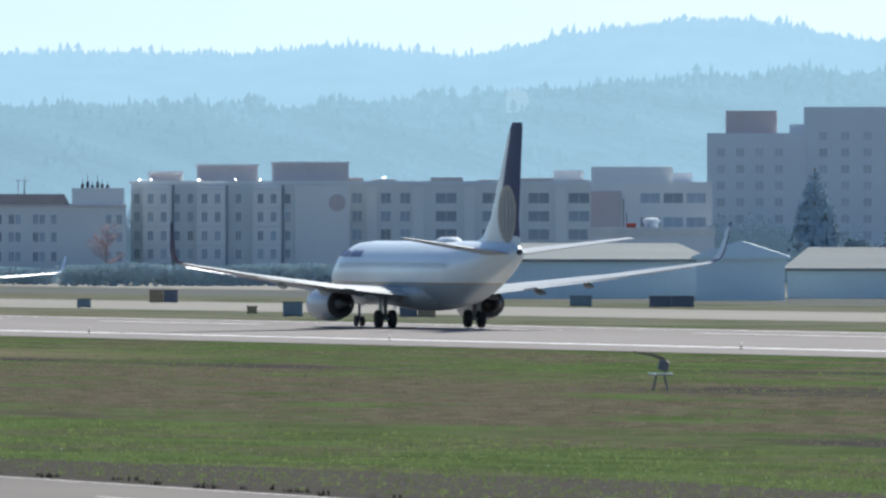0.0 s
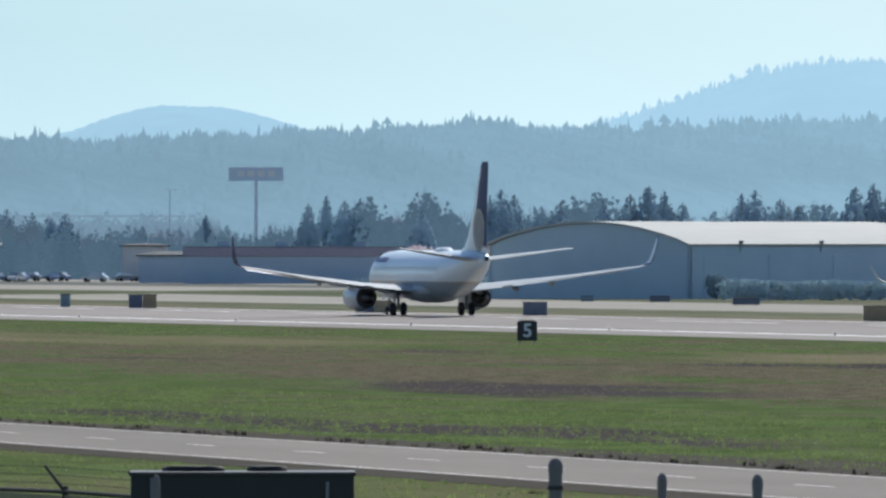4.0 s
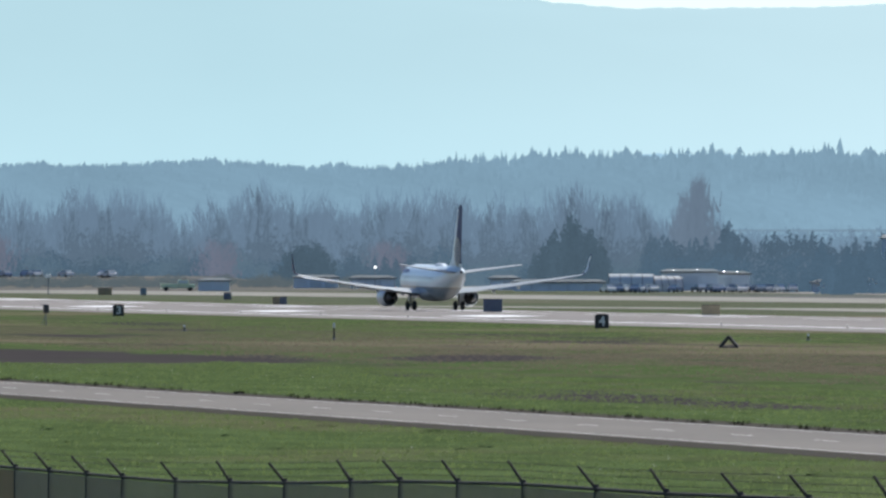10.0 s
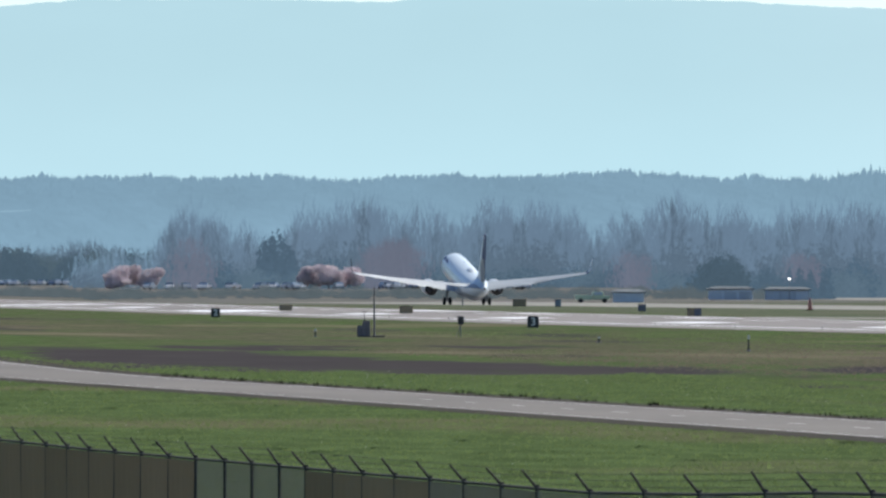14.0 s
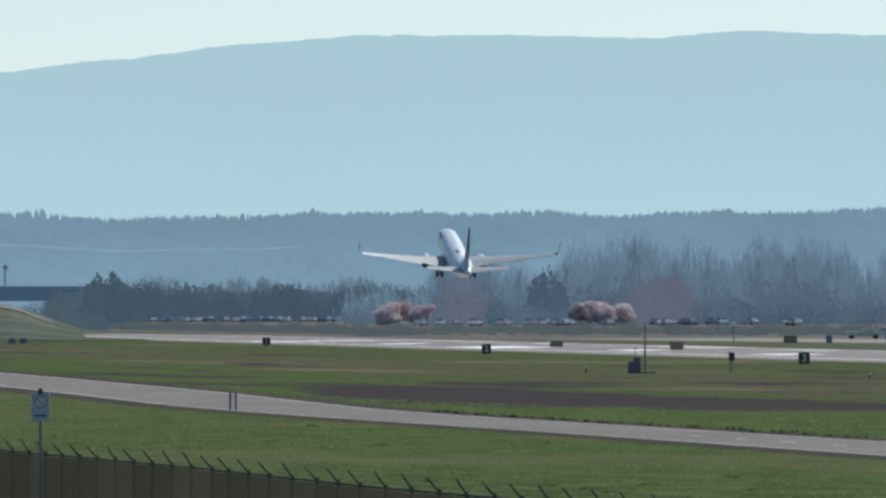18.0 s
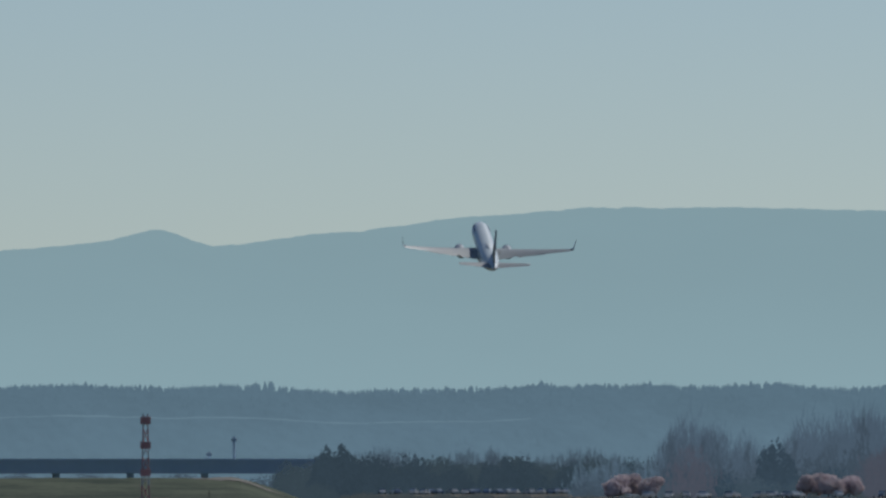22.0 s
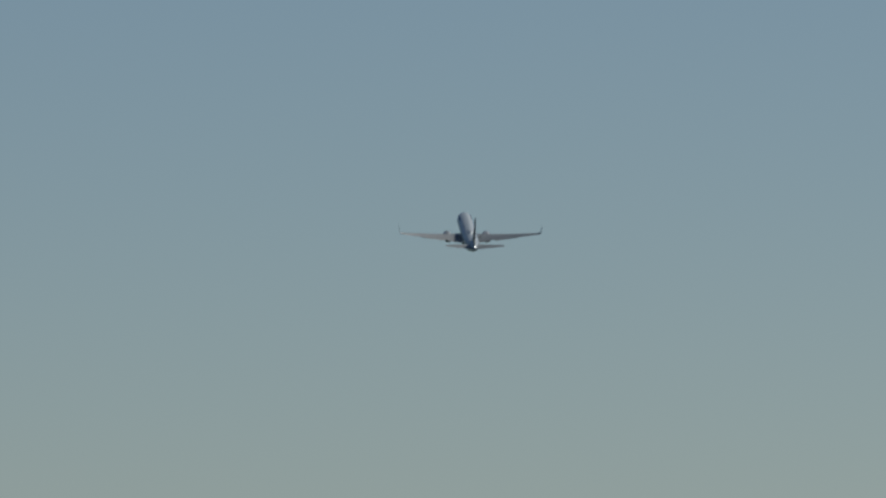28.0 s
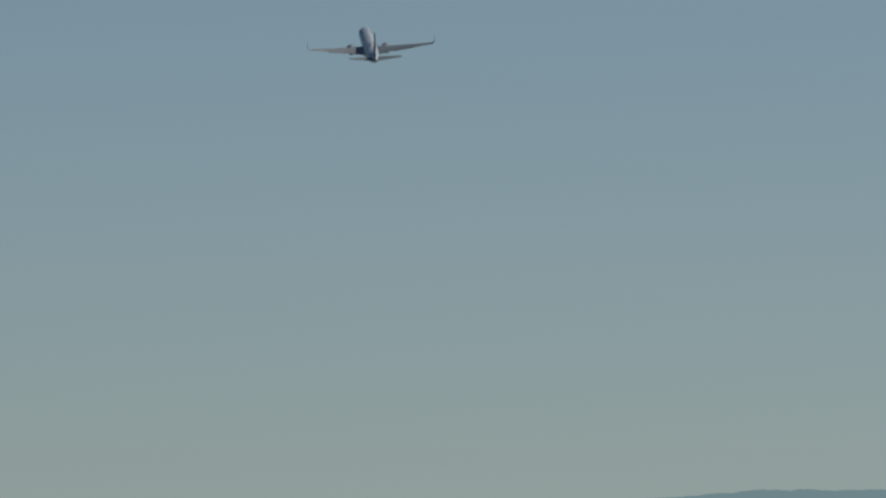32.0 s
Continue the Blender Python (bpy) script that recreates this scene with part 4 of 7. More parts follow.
def ridge(name, label, rise, dist, depth, b0, b1, n, mat, drop=0.0):
    """A long hill: front slope, crest and back slope."""
    verts, faces = [], []
    rows = 7
    for i in range(n + 1):
        b = b0 + (b1 - b0) * i / n
        top = 6.3 + rise(b) * dist / 1000 - drop
        for j in range(rows):
            u = j / (rows - 2)
            d = dist - depth * (1 - u)
            z = -2 + (top + 2) * math.sin(min(u, 1.0) * math.pi / 2) ** 0.9 if j < rows - 1 else -5
            z += 0.02 * (top + 2) * noise.noise((b * 4, u * 3, 1.0)) if 0 < j < rows - 2 else 0
            v = toward(b) * d
            verts.append((v.x, v.y, z))
    for i in range(n):
        for j in range(rows - 1):
            a = i * rows + j
            faces.append((a, a + rows, a + rows + 1, a + 1))
    me = raw_mesh(name, verts, faces, mat)
    for poly in me.polygons:
        poly.use_smooth = True
    return tagged(new(name, me), label, "backdrop", kind="structure")


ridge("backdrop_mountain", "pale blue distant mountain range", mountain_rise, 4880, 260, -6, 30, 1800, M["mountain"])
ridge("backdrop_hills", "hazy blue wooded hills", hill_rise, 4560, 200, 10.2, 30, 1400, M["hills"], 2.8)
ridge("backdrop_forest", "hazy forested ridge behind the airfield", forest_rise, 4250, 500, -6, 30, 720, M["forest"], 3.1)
# a road that crosses the wooded slope
def slope_at(b, u):
    """A place on the face of the forest ridge."""
    top = 6.3 + forest_rise(b) * 4.25 - 3.1
    v = toward(b) * (4250 - 500 * (1 - u))
    return v.x, v.y, -2 + (top + 2) * math.sin(u * math.pi / 2) ** 0.9


verts = []
for i in range(61):
    b = 3.2 + 2.5 * i / 60
    for du in (0.0, 0.010 + 0.010 * noise.noise((b * 9, 0.5, 0))):
        x, y, z = slope_at(b, 0.455 + 0.012 * math.sin(b * 2.1) + du)
        verts.append((x * 0.992, y * 0.992, z + 0.9))
tagged(new("backdrop_hill_road", raw_mesh("backdrop_hill_road", verts, [(2 * i, 2 * i + 2, 2 * i + 3, 2 * i + 1) for i in range(60)], M["hill_road"])),
       "pale road crossing the hazy wooded slope", "backdrop", kind="structure")



def spikes(name, label, rise, dist, depth, b0, b1, n, mat, tall, seed, drop):
    """Conifers and rounder crowns crowded on a ridge, one joined mass; half of them along the crest."""
    rnd = random.Random(seed)
    verts, faces = [], []
    for i in range(n):
        b = rnd.uniform(b0, b1)
        u = rnd.uniform(0.9, 1.0) if i % 2 else rnd.random() ** 0.9
        d = dist - depth * (1 - u) + 4
        z = -2 + (8.3 - drop + rise(b) * dist / 1000) * math.sin(u * math.pi / 2) ** 0.9
        pointed = smoothstep(b, 8.5, 9.5) * (1 - 0.6 * smoothstep(b, 12.6, 14.0))
        grove = (0.52 + 0.48 * pointed) * (0.72 + 0.55 * noise.noise((b * 5.0, u * 2.0, seed)) + 0.30 * noise.noise((b * 17.0, u * 3.0, seed)))
        h = max(1.6, tall * rnd.uniform(0.5, 1.0) * grove * (1.3 if rnd.random() < 0.05 * pointed else 1))
        h *= 1.0 if i % 2 else 1.5 + 0.5 * smoothstep(b, 12.5, 14.5)
        w = h * rnd.uniform(0.17, 0.30)
        blunt = 1.0 if rnd.random() < 0.05 + 0.5 * pointed else rnd.uniform(1.5, 2.3)
        c = toward(b) * d
        side = Vector((c.y, -c.x, 0)).normalized()
        back = Vector((c.x, c.y, 0)).normalized()
        for k, (zz, ww, up) in enumerate(((0.0, 1.0, 0.5), (0.32, 0.78 * blunt ** 0.4, 0.45), (0.62, 0.48 * blunt, 0.38))):
            o = len(verts)
            lean = rnd.uniform(-0.12, 0.12) * w
            for q in range(5):
                an = 2 * math.pi * q / 5 + k
                verts.append(tuple(c + side * (math.cos(an) * w * ww * rnd.uniform(0.7, 1.25)) + back * (math.sin(an) * w * ww) + Vector((0, 0, z - 1.0 + h * zz))))
            verts.append(tuple(c + side * lean + Vector((0, 0, z + h * (zz + up * (1.0 if blunt == 1.0 else 0.55))))))
            faces += [(o + q, o + (q + 1) % 5, o + 5) for q in range(5)]
    return tagged(new(name, raw_mesh(name, verts, faces, mat)), label, "backdrop", kind="structure")


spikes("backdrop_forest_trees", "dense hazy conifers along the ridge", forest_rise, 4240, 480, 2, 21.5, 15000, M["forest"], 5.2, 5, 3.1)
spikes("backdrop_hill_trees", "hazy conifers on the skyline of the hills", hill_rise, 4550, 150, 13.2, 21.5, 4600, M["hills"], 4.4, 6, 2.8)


# ---- trees ----
def conifer_meshes(seed, h, r, n=2600):
    """A dense cone of small needle clumps, uneven at the edge, over a straight trunk."""
    rnd = random.Random(seed)
    bm = bmesh.new()
    lobe = [rnd.uniform(0.78, 1.15) for _ in range(12)]
    for _ in range(n):
        u = 1 - math.sqrt(rnd.random())
        an = rnd.uniform(0, 6.28)
        edge = lobe[int(u * 9 + an * 1.9) % 12]
        rad = r * ((1 - u) ** 0.7 * edge * rnd.uniform(0.45, 1.05) + 0.02)
        c, s = math.cos(an), math.sin(an)
        p = Vector((c * rad, s * rad, h * (0.05 + 0.93 * u) - 0.12 * rad))
        nrm = Vector((c + rnd.uniform(-0.6, 0.6), s + rnd.uniform(-0.6, 0.6), rnd.uniform(-0.1, 0.35))).normalized()
        a = nrm.orthogonal().normalized()
        b = nrm.cross(a)
        k = 0.040 * h * (1.15 - 0.75 * u) * rnd.uniform(0.6, 1.2)
        w0 = rnd.uniform(0, 6.28)
        bm.faces.new([bm.verts.new(p + (a * math.cos(w0 + w) + b * math.sin(w0 + w)) * k * rnd.uniform(0.6, 1.1)) for w in (0, 1.6, 3.1, 4.7)])
    return mesh_of("crown", bm, M["needle"]), mesh_of("trunk", bm_cone(0.03 * h, 0.008 * h, (0, 0, -0.3), (0, 0, h * 0.97), 7), M["bark"])


def leafy_meshes(seed, h, r, mat, n=3200, base=0.12, leaf=0.32):
    """A crown of many small leaf clumps in several lobes, with gaps."""
    rnd = random.Random(seed)
    lobes = [(Vector((0, 0, h * 0.58)), r * 0.72, h * 0.36)]
    for _ in range(9):
        an, u = rnd.uniform(0, 6.28), rnd.random()
        lobes.append((Vector((math.cos(an) * r * 0.5, math.sin(an) * r * 0.5, h * (base + 0.16 + 0.55 * u))), r * rnd.uniform(0.35, 0.55), h * rnd.uniform(0.13, 0.22)))
    bm = bmesh.new()
    for _ in range(n):
        c, rr, hh = rnd.choice(lobes)
        d = Vector((rnd.gauss(0, 1), rnd.gauss(0, 1), rnd.gauss(0, 1))).normalized()
        k = rnd.uniform(0.6, 1.05)
        p = c + Vector((d.x * rr * k, d.y * rr * k, d.z * hh * k))
        nrm = (Vector((d.x, d.y, d.z * 0.35)) + Vector((rnd.uniform(-1, 1), rnd.uniform(-1, 1), rnd.uniform(-0.5, 0.5))) * 0.5).normalized()
        a = nrm.orthogonal().normalized()
        b = nrm.cross(a)
        s = leaf * rnd.uniform(0.6, 1.5)
        q = [bm.verts.new(p + (a * math.cos(w) + b * math.sin(w)) * s * rnd.uniform(0.6, 1.1) + nrm * 0.15 * s) for w in (0, 1.3, 2.6, 3.8, 5.1)]
        bm.faces.new(q)
    trunk = bm_cone(0.03 * h, 0.015 * h, (0, 0, -0.3), (0, 0, h * 0.55), 7)
    return mesh_of("crown", bm, mat), mesh_of("trunk", trunk, M["bark"])


def bare_meshes(seed, h, r, mat, n=520, upright=0.6):
    """A leafless tree: tapered trunk, forking limbs, many fine twigs in a rounded crown."""
    rnd = random.Random(seed)
    limbs, twigs = [bm_cone(0.014 * h, 0.004 * h, (0, 0, -0.3), (0, 0, h * 0.86), 6)], bmesh.new()
    tips = []
    for k in range(26):
        an, z0 = rnd.uniform(0, 6.28), h * rnd.uniform(0.06, 0.82)
        u = z0 / h
        out = r * rnd.uniform(0.45, 1.0) * (0.55 + 0.6 * math.sin(math.pi * min(1.0, u + 0.12))) * 0.75
        a, b = Vector((0, 0, z0)), Vector((math.cos(an) * out, math.sin(an) * out, min(h * 0.97, z0 + (h - z0) * rnd.uniform(0.25, 0.8) * upright + 0.04 * h)))
        limbs.append(bm_cone(0.005 * h, 0.0015 * h, a, b, 4))
        tips.append((a, b))
    tips.append((Vector((0, 0, h * 0.4)), Vector((0, 0, h * 0.9))))
    for _ in range(n):
        a, b = rnd.choice(tips)
        p = a.lerp(b, rnd.uniform(0.2, 1.0))
        d = Vector((rnd.gauss(0, 0.75), rnd.gauss(0, 0.75), rnd.gauss(0.55, 0.5) * (0.5 + upright))).normalized() * h * rnd.uniform(0.04, 0.13)
        s = d.orthogonal().normalized() * h * 0.0030
        s.rotate(Matrix.Rotation(rnd.uniform(0, 6.28), 3, d.normalized()))
        twigs.faces.new([twigs.verts.new(p - s), twigs.verts.new(p + s), twigs.verts.new(p + d)])
    return mesh_of("crown", twigs, mat), mesh_of("trunk", join(*limbs), M["bark"])


def tree(name, label, category, meshes, at, group):
    ob = thing(name, label, category, at, group)
    part("crown", meshes[0], None, ob)
    part("trunk", meshes[1], None, ob)
    return ob


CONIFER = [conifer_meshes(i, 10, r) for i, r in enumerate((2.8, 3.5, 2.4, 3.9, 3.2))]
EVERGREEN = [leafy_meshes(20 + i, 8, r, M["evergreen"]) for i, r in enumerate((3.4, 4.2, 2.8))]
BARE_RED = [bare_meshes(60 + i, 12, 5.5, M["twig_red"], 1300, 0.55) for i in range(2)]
BLOSSOM = [leafy_meshes(80 + i, 6, 3.6, M["blossom"], 4200, 0.05, 0.24) for i in range(2)]
rt = random.Random(11)


def plant(kind, bearing, dist, height):
    meshes, native, name, label, cat, grp = {
        "conifer": (CONIFER, 10, "conifer", "conifer beside the airfield, foliage blued and paled for haze", "tree", "conifers"),
        "evergreen": (EVERGREEN, 8, "evergreen_tree", "round evergreen tree at the airfield edge, paled for haze", "tree", "evergreen trees"),
        "red": (BARE_RED, 12, "budding_tree", "leafless tree with reddish budding twigs", "tree", "budding trees"),
        "blossom": (BLOSSOM, 6, "blossom_tree", "small tree in full pink blossom", "tree", "blossom trees")}[kind]
    s = height / native
    m = spot(bearing, dist, -0.1, rt.uniform(0, 360)) @ Matrix.Diagonal((s * rt.uniform(0.9, 1.15), s * rt.uniform(0.9, 1.15), s, 1))
    return tree(name, label, cat, rt.choice(meshes), m, grp)


# far woods: tall bare trees, conifers and round crowns too many to count
# every tree glows in a haze colour instead of being lit
def woods(name, label, mat, b0, b1, d0, d1, n, height, style, seed, edge=None):
    rnd = random.Random(seed)
    verts, faces = [], []
    for i in range(n):
        b = b0 + (b1 - b0) * (i + rnd.random()) / n
        c = toward(b) * (rnd.uniform(d0, d1) if edge is None else edge / math.sin(radians(b)) + rnd.uniform(d0, d1))
        side = Vector((c.y, -c.x, 0)).normalized()
        back = Vector((c.x, c.y, 0)).normalized()
        h = height(b) * rnd.uniform(0.72, 1.06)
        bare = style in ("bare", "poplar", "bushy")
        r = h * (rnd.uniform(0.11, 0.21) if bare else rnd.uniform(0.20, 0.28) if style == "cone" else rnd.uniform(0.32, 0.48))
        lean = rnd.uniform(-0.05, 0.05) * h
        o = len(verts)
        verts += [tuple(c - side * 0.014 * h), tuple(c + side * 0.014 * h), tuple(c + side * lean + Vector((0, 0, h * 0.97)))]
        faces.append((o, o + 1, o + 2))
        for k in range({"poplar": 420, "bushy": 330, "bare": 70}.get(style, 230)):
            u = 1 - rnd.random() ** (0.85 if bare else 0.6)
            if style == "poplar":
                u = 1 - rnd.random() ** 0.9
                wide = 0.98 * r * (0.10 + max(0.0, 1 - u ** 2.2) ** 0.6 * (0.75 + 0.25 * math.sin(math.pi * u)))
            elif style == "bushy":
                u = 0.12 + 0.85 * rnd.random()
                wide = 1.9 * r * max(0.05, 1 - (2 * u - 1.05) ** 2 / 1.05) ** 0.5
            elif bare:
                wide = r * (0.3 + math.sin(math.pi * min(1.0, 0.15 + u)) ** 0.8)
            elif style == "cone":
                wide = r * 1.35 * (1 - u) ** 0.75
            else:
                wide = r * 1.2 * max(0.05, 1 - (2 * u - 0.7) ** 2 / 1.7) ** 0.5
            an = rnd.uniform(0, 6.28)
            if bare:
                p = c + side * (lean * u + rnd.gauss(0, 0.5) * wide) + back * (rnd.gauss(0, 0.5) * wide) + Vector((0, 0, h * u * 0.9))
                q = p + side * rnd.gauss(0, 0.035) * h + back * rnd.gauss(0, 0.03) * h + Vector((0, 0, h * rnd.uniform(0.07, 0.19)))
                w = (side * math.cos(an) + back * math.sin(an)) * h * (0.005 + 0.018 * (1 - u))
                tri = (p - w, p + w, q)
            else:
                p = c + side * (lean * u + math.cos(an) * wide * rnd.uniform(0.2, 0.9)) + back * (math.sin(an) * wide * rnd.uniform(0.2, 0.9)) + Vector((0, 0, h * u * 0.93))
                s = h * rnd.uniform(0.026, 0.058) * (1.25 - 0.7 * u)
                tri = [p + side * (math.cos(an + e) * s) + back * (0.4 * s * math.sin(e)) + Vector((0, 0, math.sin(an + e) * s * 1.15)) for e in (0.0, 1.9, 4.3)]
            o = len(verts)
            verts += [tuple(v) for v in tri]
            faces.append((o, o + 1, o + 2))
    return tagged(new(name, raw_mesh(name, verts, faces, mat)), label, "woods", kind="stuff")


def belt_height(b):
    h = 11.5 + 8.5 * smoothstep(b, 6.22, 6.36) - 4.0 * smoothstep(b, 6.5, 6.6) + 5.5 * smoothstep(b, 6.78, 6.9) - 4.5 * smoothstep(b, 10.1, 10.6)
    h += 7.0 * bell(b, 11.14, 0.07) - 8.5 * smoothstep(b, 10.52, 10.72)
    return h + 1.6 * math.sin(b * 9.0) + 1.2 * math.sin(b * 23.0) - 3.5 * bell(b, 8.2, 0.07)


def mass_height(b):
    return 9.8 + 3.4 * smoothstep(b, 12.7, 13.4) + 0.7 * math.sin(b * 7.3) + 0.9 * math.sin(b * 19.0) + 5.0 * bell(b, 13.0, 0.04) + 3.0 * bell(b, 13.27, 0.07) + 2.0 * bell(b, 14.0, 0.2)


BELT = "dense belt of tall leafless trees fading in haze"
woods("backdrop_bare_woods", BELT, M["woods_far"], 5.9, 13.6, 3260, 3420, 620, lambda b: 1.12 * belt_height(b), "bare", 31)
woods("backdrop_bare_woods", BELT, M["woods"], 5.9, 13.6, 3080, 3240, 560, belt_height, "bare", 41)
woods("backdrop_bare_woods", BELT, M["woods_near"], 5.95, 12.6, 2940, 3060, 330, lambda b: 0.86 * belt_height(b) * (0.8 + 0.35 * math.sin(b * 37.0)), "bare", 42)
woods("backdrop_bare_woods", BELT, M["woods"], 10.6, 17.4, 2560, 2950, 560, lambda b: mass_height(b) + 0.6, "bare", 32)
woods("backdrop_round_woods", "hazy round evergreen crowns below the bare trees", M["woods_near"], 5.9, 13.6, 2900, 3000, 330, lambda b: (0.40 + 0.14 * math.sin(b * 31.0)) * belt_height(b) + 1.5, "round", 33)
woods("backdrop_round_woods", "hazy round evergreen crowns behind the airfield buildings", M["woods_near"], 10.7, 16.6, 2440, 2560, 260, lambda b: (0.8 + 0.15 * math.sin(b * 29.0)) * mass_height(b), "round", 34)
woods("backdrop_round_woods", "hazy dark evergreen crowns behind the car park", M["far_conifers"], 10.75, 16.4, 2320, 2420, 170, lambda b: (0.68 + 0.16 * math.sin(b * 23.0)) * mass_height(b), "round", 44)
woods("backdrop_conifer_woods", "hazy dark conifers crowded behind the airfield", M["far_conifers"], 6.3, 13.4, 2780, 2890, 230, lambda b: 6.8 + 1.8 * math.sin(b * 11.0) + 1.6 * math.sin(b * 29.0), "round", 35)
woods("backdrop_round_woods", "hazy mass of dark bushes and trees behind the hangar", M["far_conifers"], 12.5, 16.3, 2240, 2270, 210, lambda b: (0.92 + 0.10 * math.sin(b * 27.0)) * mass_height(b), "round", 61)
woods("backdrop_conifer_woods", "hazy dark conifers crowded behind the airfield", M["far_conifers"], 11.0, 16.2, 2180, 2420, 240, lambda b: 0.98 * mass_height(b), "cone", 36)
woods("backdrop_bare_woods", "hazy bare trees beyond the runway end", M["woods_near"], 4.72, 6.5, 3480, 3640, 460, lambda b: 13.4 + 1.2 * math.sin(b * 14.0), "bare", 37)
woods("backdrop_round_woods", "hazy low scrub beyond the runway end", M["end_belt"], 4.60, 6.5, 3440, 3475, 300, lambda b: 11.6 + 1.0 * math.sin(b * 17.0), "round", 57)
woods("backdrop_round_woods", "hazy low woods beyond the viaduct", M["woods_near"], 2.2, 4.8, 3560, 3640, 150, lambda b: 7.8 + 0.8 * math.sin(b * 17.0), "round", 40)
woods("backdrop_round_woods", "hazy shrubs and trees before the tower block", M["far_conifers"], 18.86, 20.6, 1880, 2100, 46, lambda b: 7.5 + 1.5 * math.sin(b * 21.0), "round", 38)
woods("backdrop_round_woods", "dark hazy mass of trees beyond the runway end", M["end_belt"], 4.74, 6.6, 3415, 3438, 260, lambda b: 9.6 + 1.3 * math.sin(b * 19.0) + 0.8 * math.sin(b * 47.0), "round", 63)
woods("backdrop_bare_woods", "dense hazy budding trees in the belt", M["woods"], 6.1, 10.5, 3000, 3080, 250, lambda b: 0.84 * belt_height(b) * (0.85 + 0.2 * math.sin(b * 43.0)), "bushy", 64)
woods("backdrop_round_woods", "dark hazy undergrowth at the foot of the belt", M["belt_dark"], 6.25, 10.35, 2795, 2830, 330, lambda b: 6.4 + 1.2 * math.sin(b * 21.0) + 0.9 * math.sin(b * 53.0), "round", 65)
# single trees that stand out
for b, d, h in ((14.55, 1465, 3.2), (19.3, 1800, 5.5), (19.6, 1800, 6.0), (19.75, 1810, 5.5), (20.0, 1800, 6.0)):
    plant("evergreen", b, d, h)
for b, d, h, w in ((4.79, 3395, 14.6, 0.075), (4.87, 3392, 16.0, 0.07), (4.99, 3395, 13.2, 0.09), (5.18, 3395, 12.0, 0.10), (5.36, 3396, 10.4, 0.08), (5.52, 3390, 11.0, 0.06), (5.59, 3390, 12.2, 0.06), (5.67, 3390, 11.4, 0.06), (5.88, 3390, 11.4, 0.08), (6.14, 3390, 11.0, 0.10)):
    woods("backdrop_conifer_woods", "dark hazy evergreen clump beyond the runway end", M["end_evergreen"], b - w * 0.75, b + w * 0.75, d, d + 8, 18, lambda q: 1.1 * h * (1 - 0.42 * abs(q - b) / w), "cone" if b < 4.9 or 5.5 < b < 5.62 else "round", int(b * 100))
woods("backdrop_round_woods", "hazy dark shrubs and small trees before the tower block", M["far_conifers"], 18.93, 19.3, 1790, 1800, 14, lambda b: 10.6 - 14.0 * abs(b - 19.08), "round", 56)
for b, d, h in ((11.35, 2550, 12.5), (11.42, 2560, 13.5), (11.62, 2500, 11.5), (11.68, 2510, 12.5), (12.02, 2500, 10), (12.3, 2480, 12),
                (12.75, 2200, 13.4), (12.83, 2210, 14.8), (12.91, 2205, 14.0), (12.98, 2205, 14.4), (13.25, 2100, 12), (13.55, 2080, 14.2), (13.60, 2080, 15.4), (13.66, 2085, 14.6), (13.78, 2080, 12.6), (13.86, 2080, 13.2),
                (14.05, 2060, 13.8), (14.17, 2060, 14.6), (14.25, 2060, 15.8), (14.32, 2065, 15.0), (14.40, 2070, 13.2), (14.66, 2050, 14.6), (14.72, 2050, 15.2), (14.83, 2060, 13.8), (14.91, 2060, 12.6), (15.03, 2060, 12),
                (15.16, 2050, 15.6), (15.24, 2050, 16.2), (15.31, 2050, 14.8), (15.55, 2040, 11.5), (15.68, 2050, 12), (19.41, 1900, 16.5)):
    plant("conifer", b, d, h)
woods("backdrop_round_woods", "dark hazy evergreens behind the sheds", M["far_conifers"], 10.24, 11.9, 2470, 2490, 110, lambda b: 7.2 + 0.9 * math.sin(b * 40.0), "round", 45)


def screen_height(b):
    return 10.4 + 1.6 * bell(b, 10.29, 0.05) + 4.6 * bell(b, 10.61, 0.05) + 2.6 * bell(b, 10.89, 0.10) + 4.0 * bell(b, 11.34, 0.05) + 2.2 * bell(b, 11.52, 0.10) - 0.8 * smoothstep(b, 11.6, 11.7)


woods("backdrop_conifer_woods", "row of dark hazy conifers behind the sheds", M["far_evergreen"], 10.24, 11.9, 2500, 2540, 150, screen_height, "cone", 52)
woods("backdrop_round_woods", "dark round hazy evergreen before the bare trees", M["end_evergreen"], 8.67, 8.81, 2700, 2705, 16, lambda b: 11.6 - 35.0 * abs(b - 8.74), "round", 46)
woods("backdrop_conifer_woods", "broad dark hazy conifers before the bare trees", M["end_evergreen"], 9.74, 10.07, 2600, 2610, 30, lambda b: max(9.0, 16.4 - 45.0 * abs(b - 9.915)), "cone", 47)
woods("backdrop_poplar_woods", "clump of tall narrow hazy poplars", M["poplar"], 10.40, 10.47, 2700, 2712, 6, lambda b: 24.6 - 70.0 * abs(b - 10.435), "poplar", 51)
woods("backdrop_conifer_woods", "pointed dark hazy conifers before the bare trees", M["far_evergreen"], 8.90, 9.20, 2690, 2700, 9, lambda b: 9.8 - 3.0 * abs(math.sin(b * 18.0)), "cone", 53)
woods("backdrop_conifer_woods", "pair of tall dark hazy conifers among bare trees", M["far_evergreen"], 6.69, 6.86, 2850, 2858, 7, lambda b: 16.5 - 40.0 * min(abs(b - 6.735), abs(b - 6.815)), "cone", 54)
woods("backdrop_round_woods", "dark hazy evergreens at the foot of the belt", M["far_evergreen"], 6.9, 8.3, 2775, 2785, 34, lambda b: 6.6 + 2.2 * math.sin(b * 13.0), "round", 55)
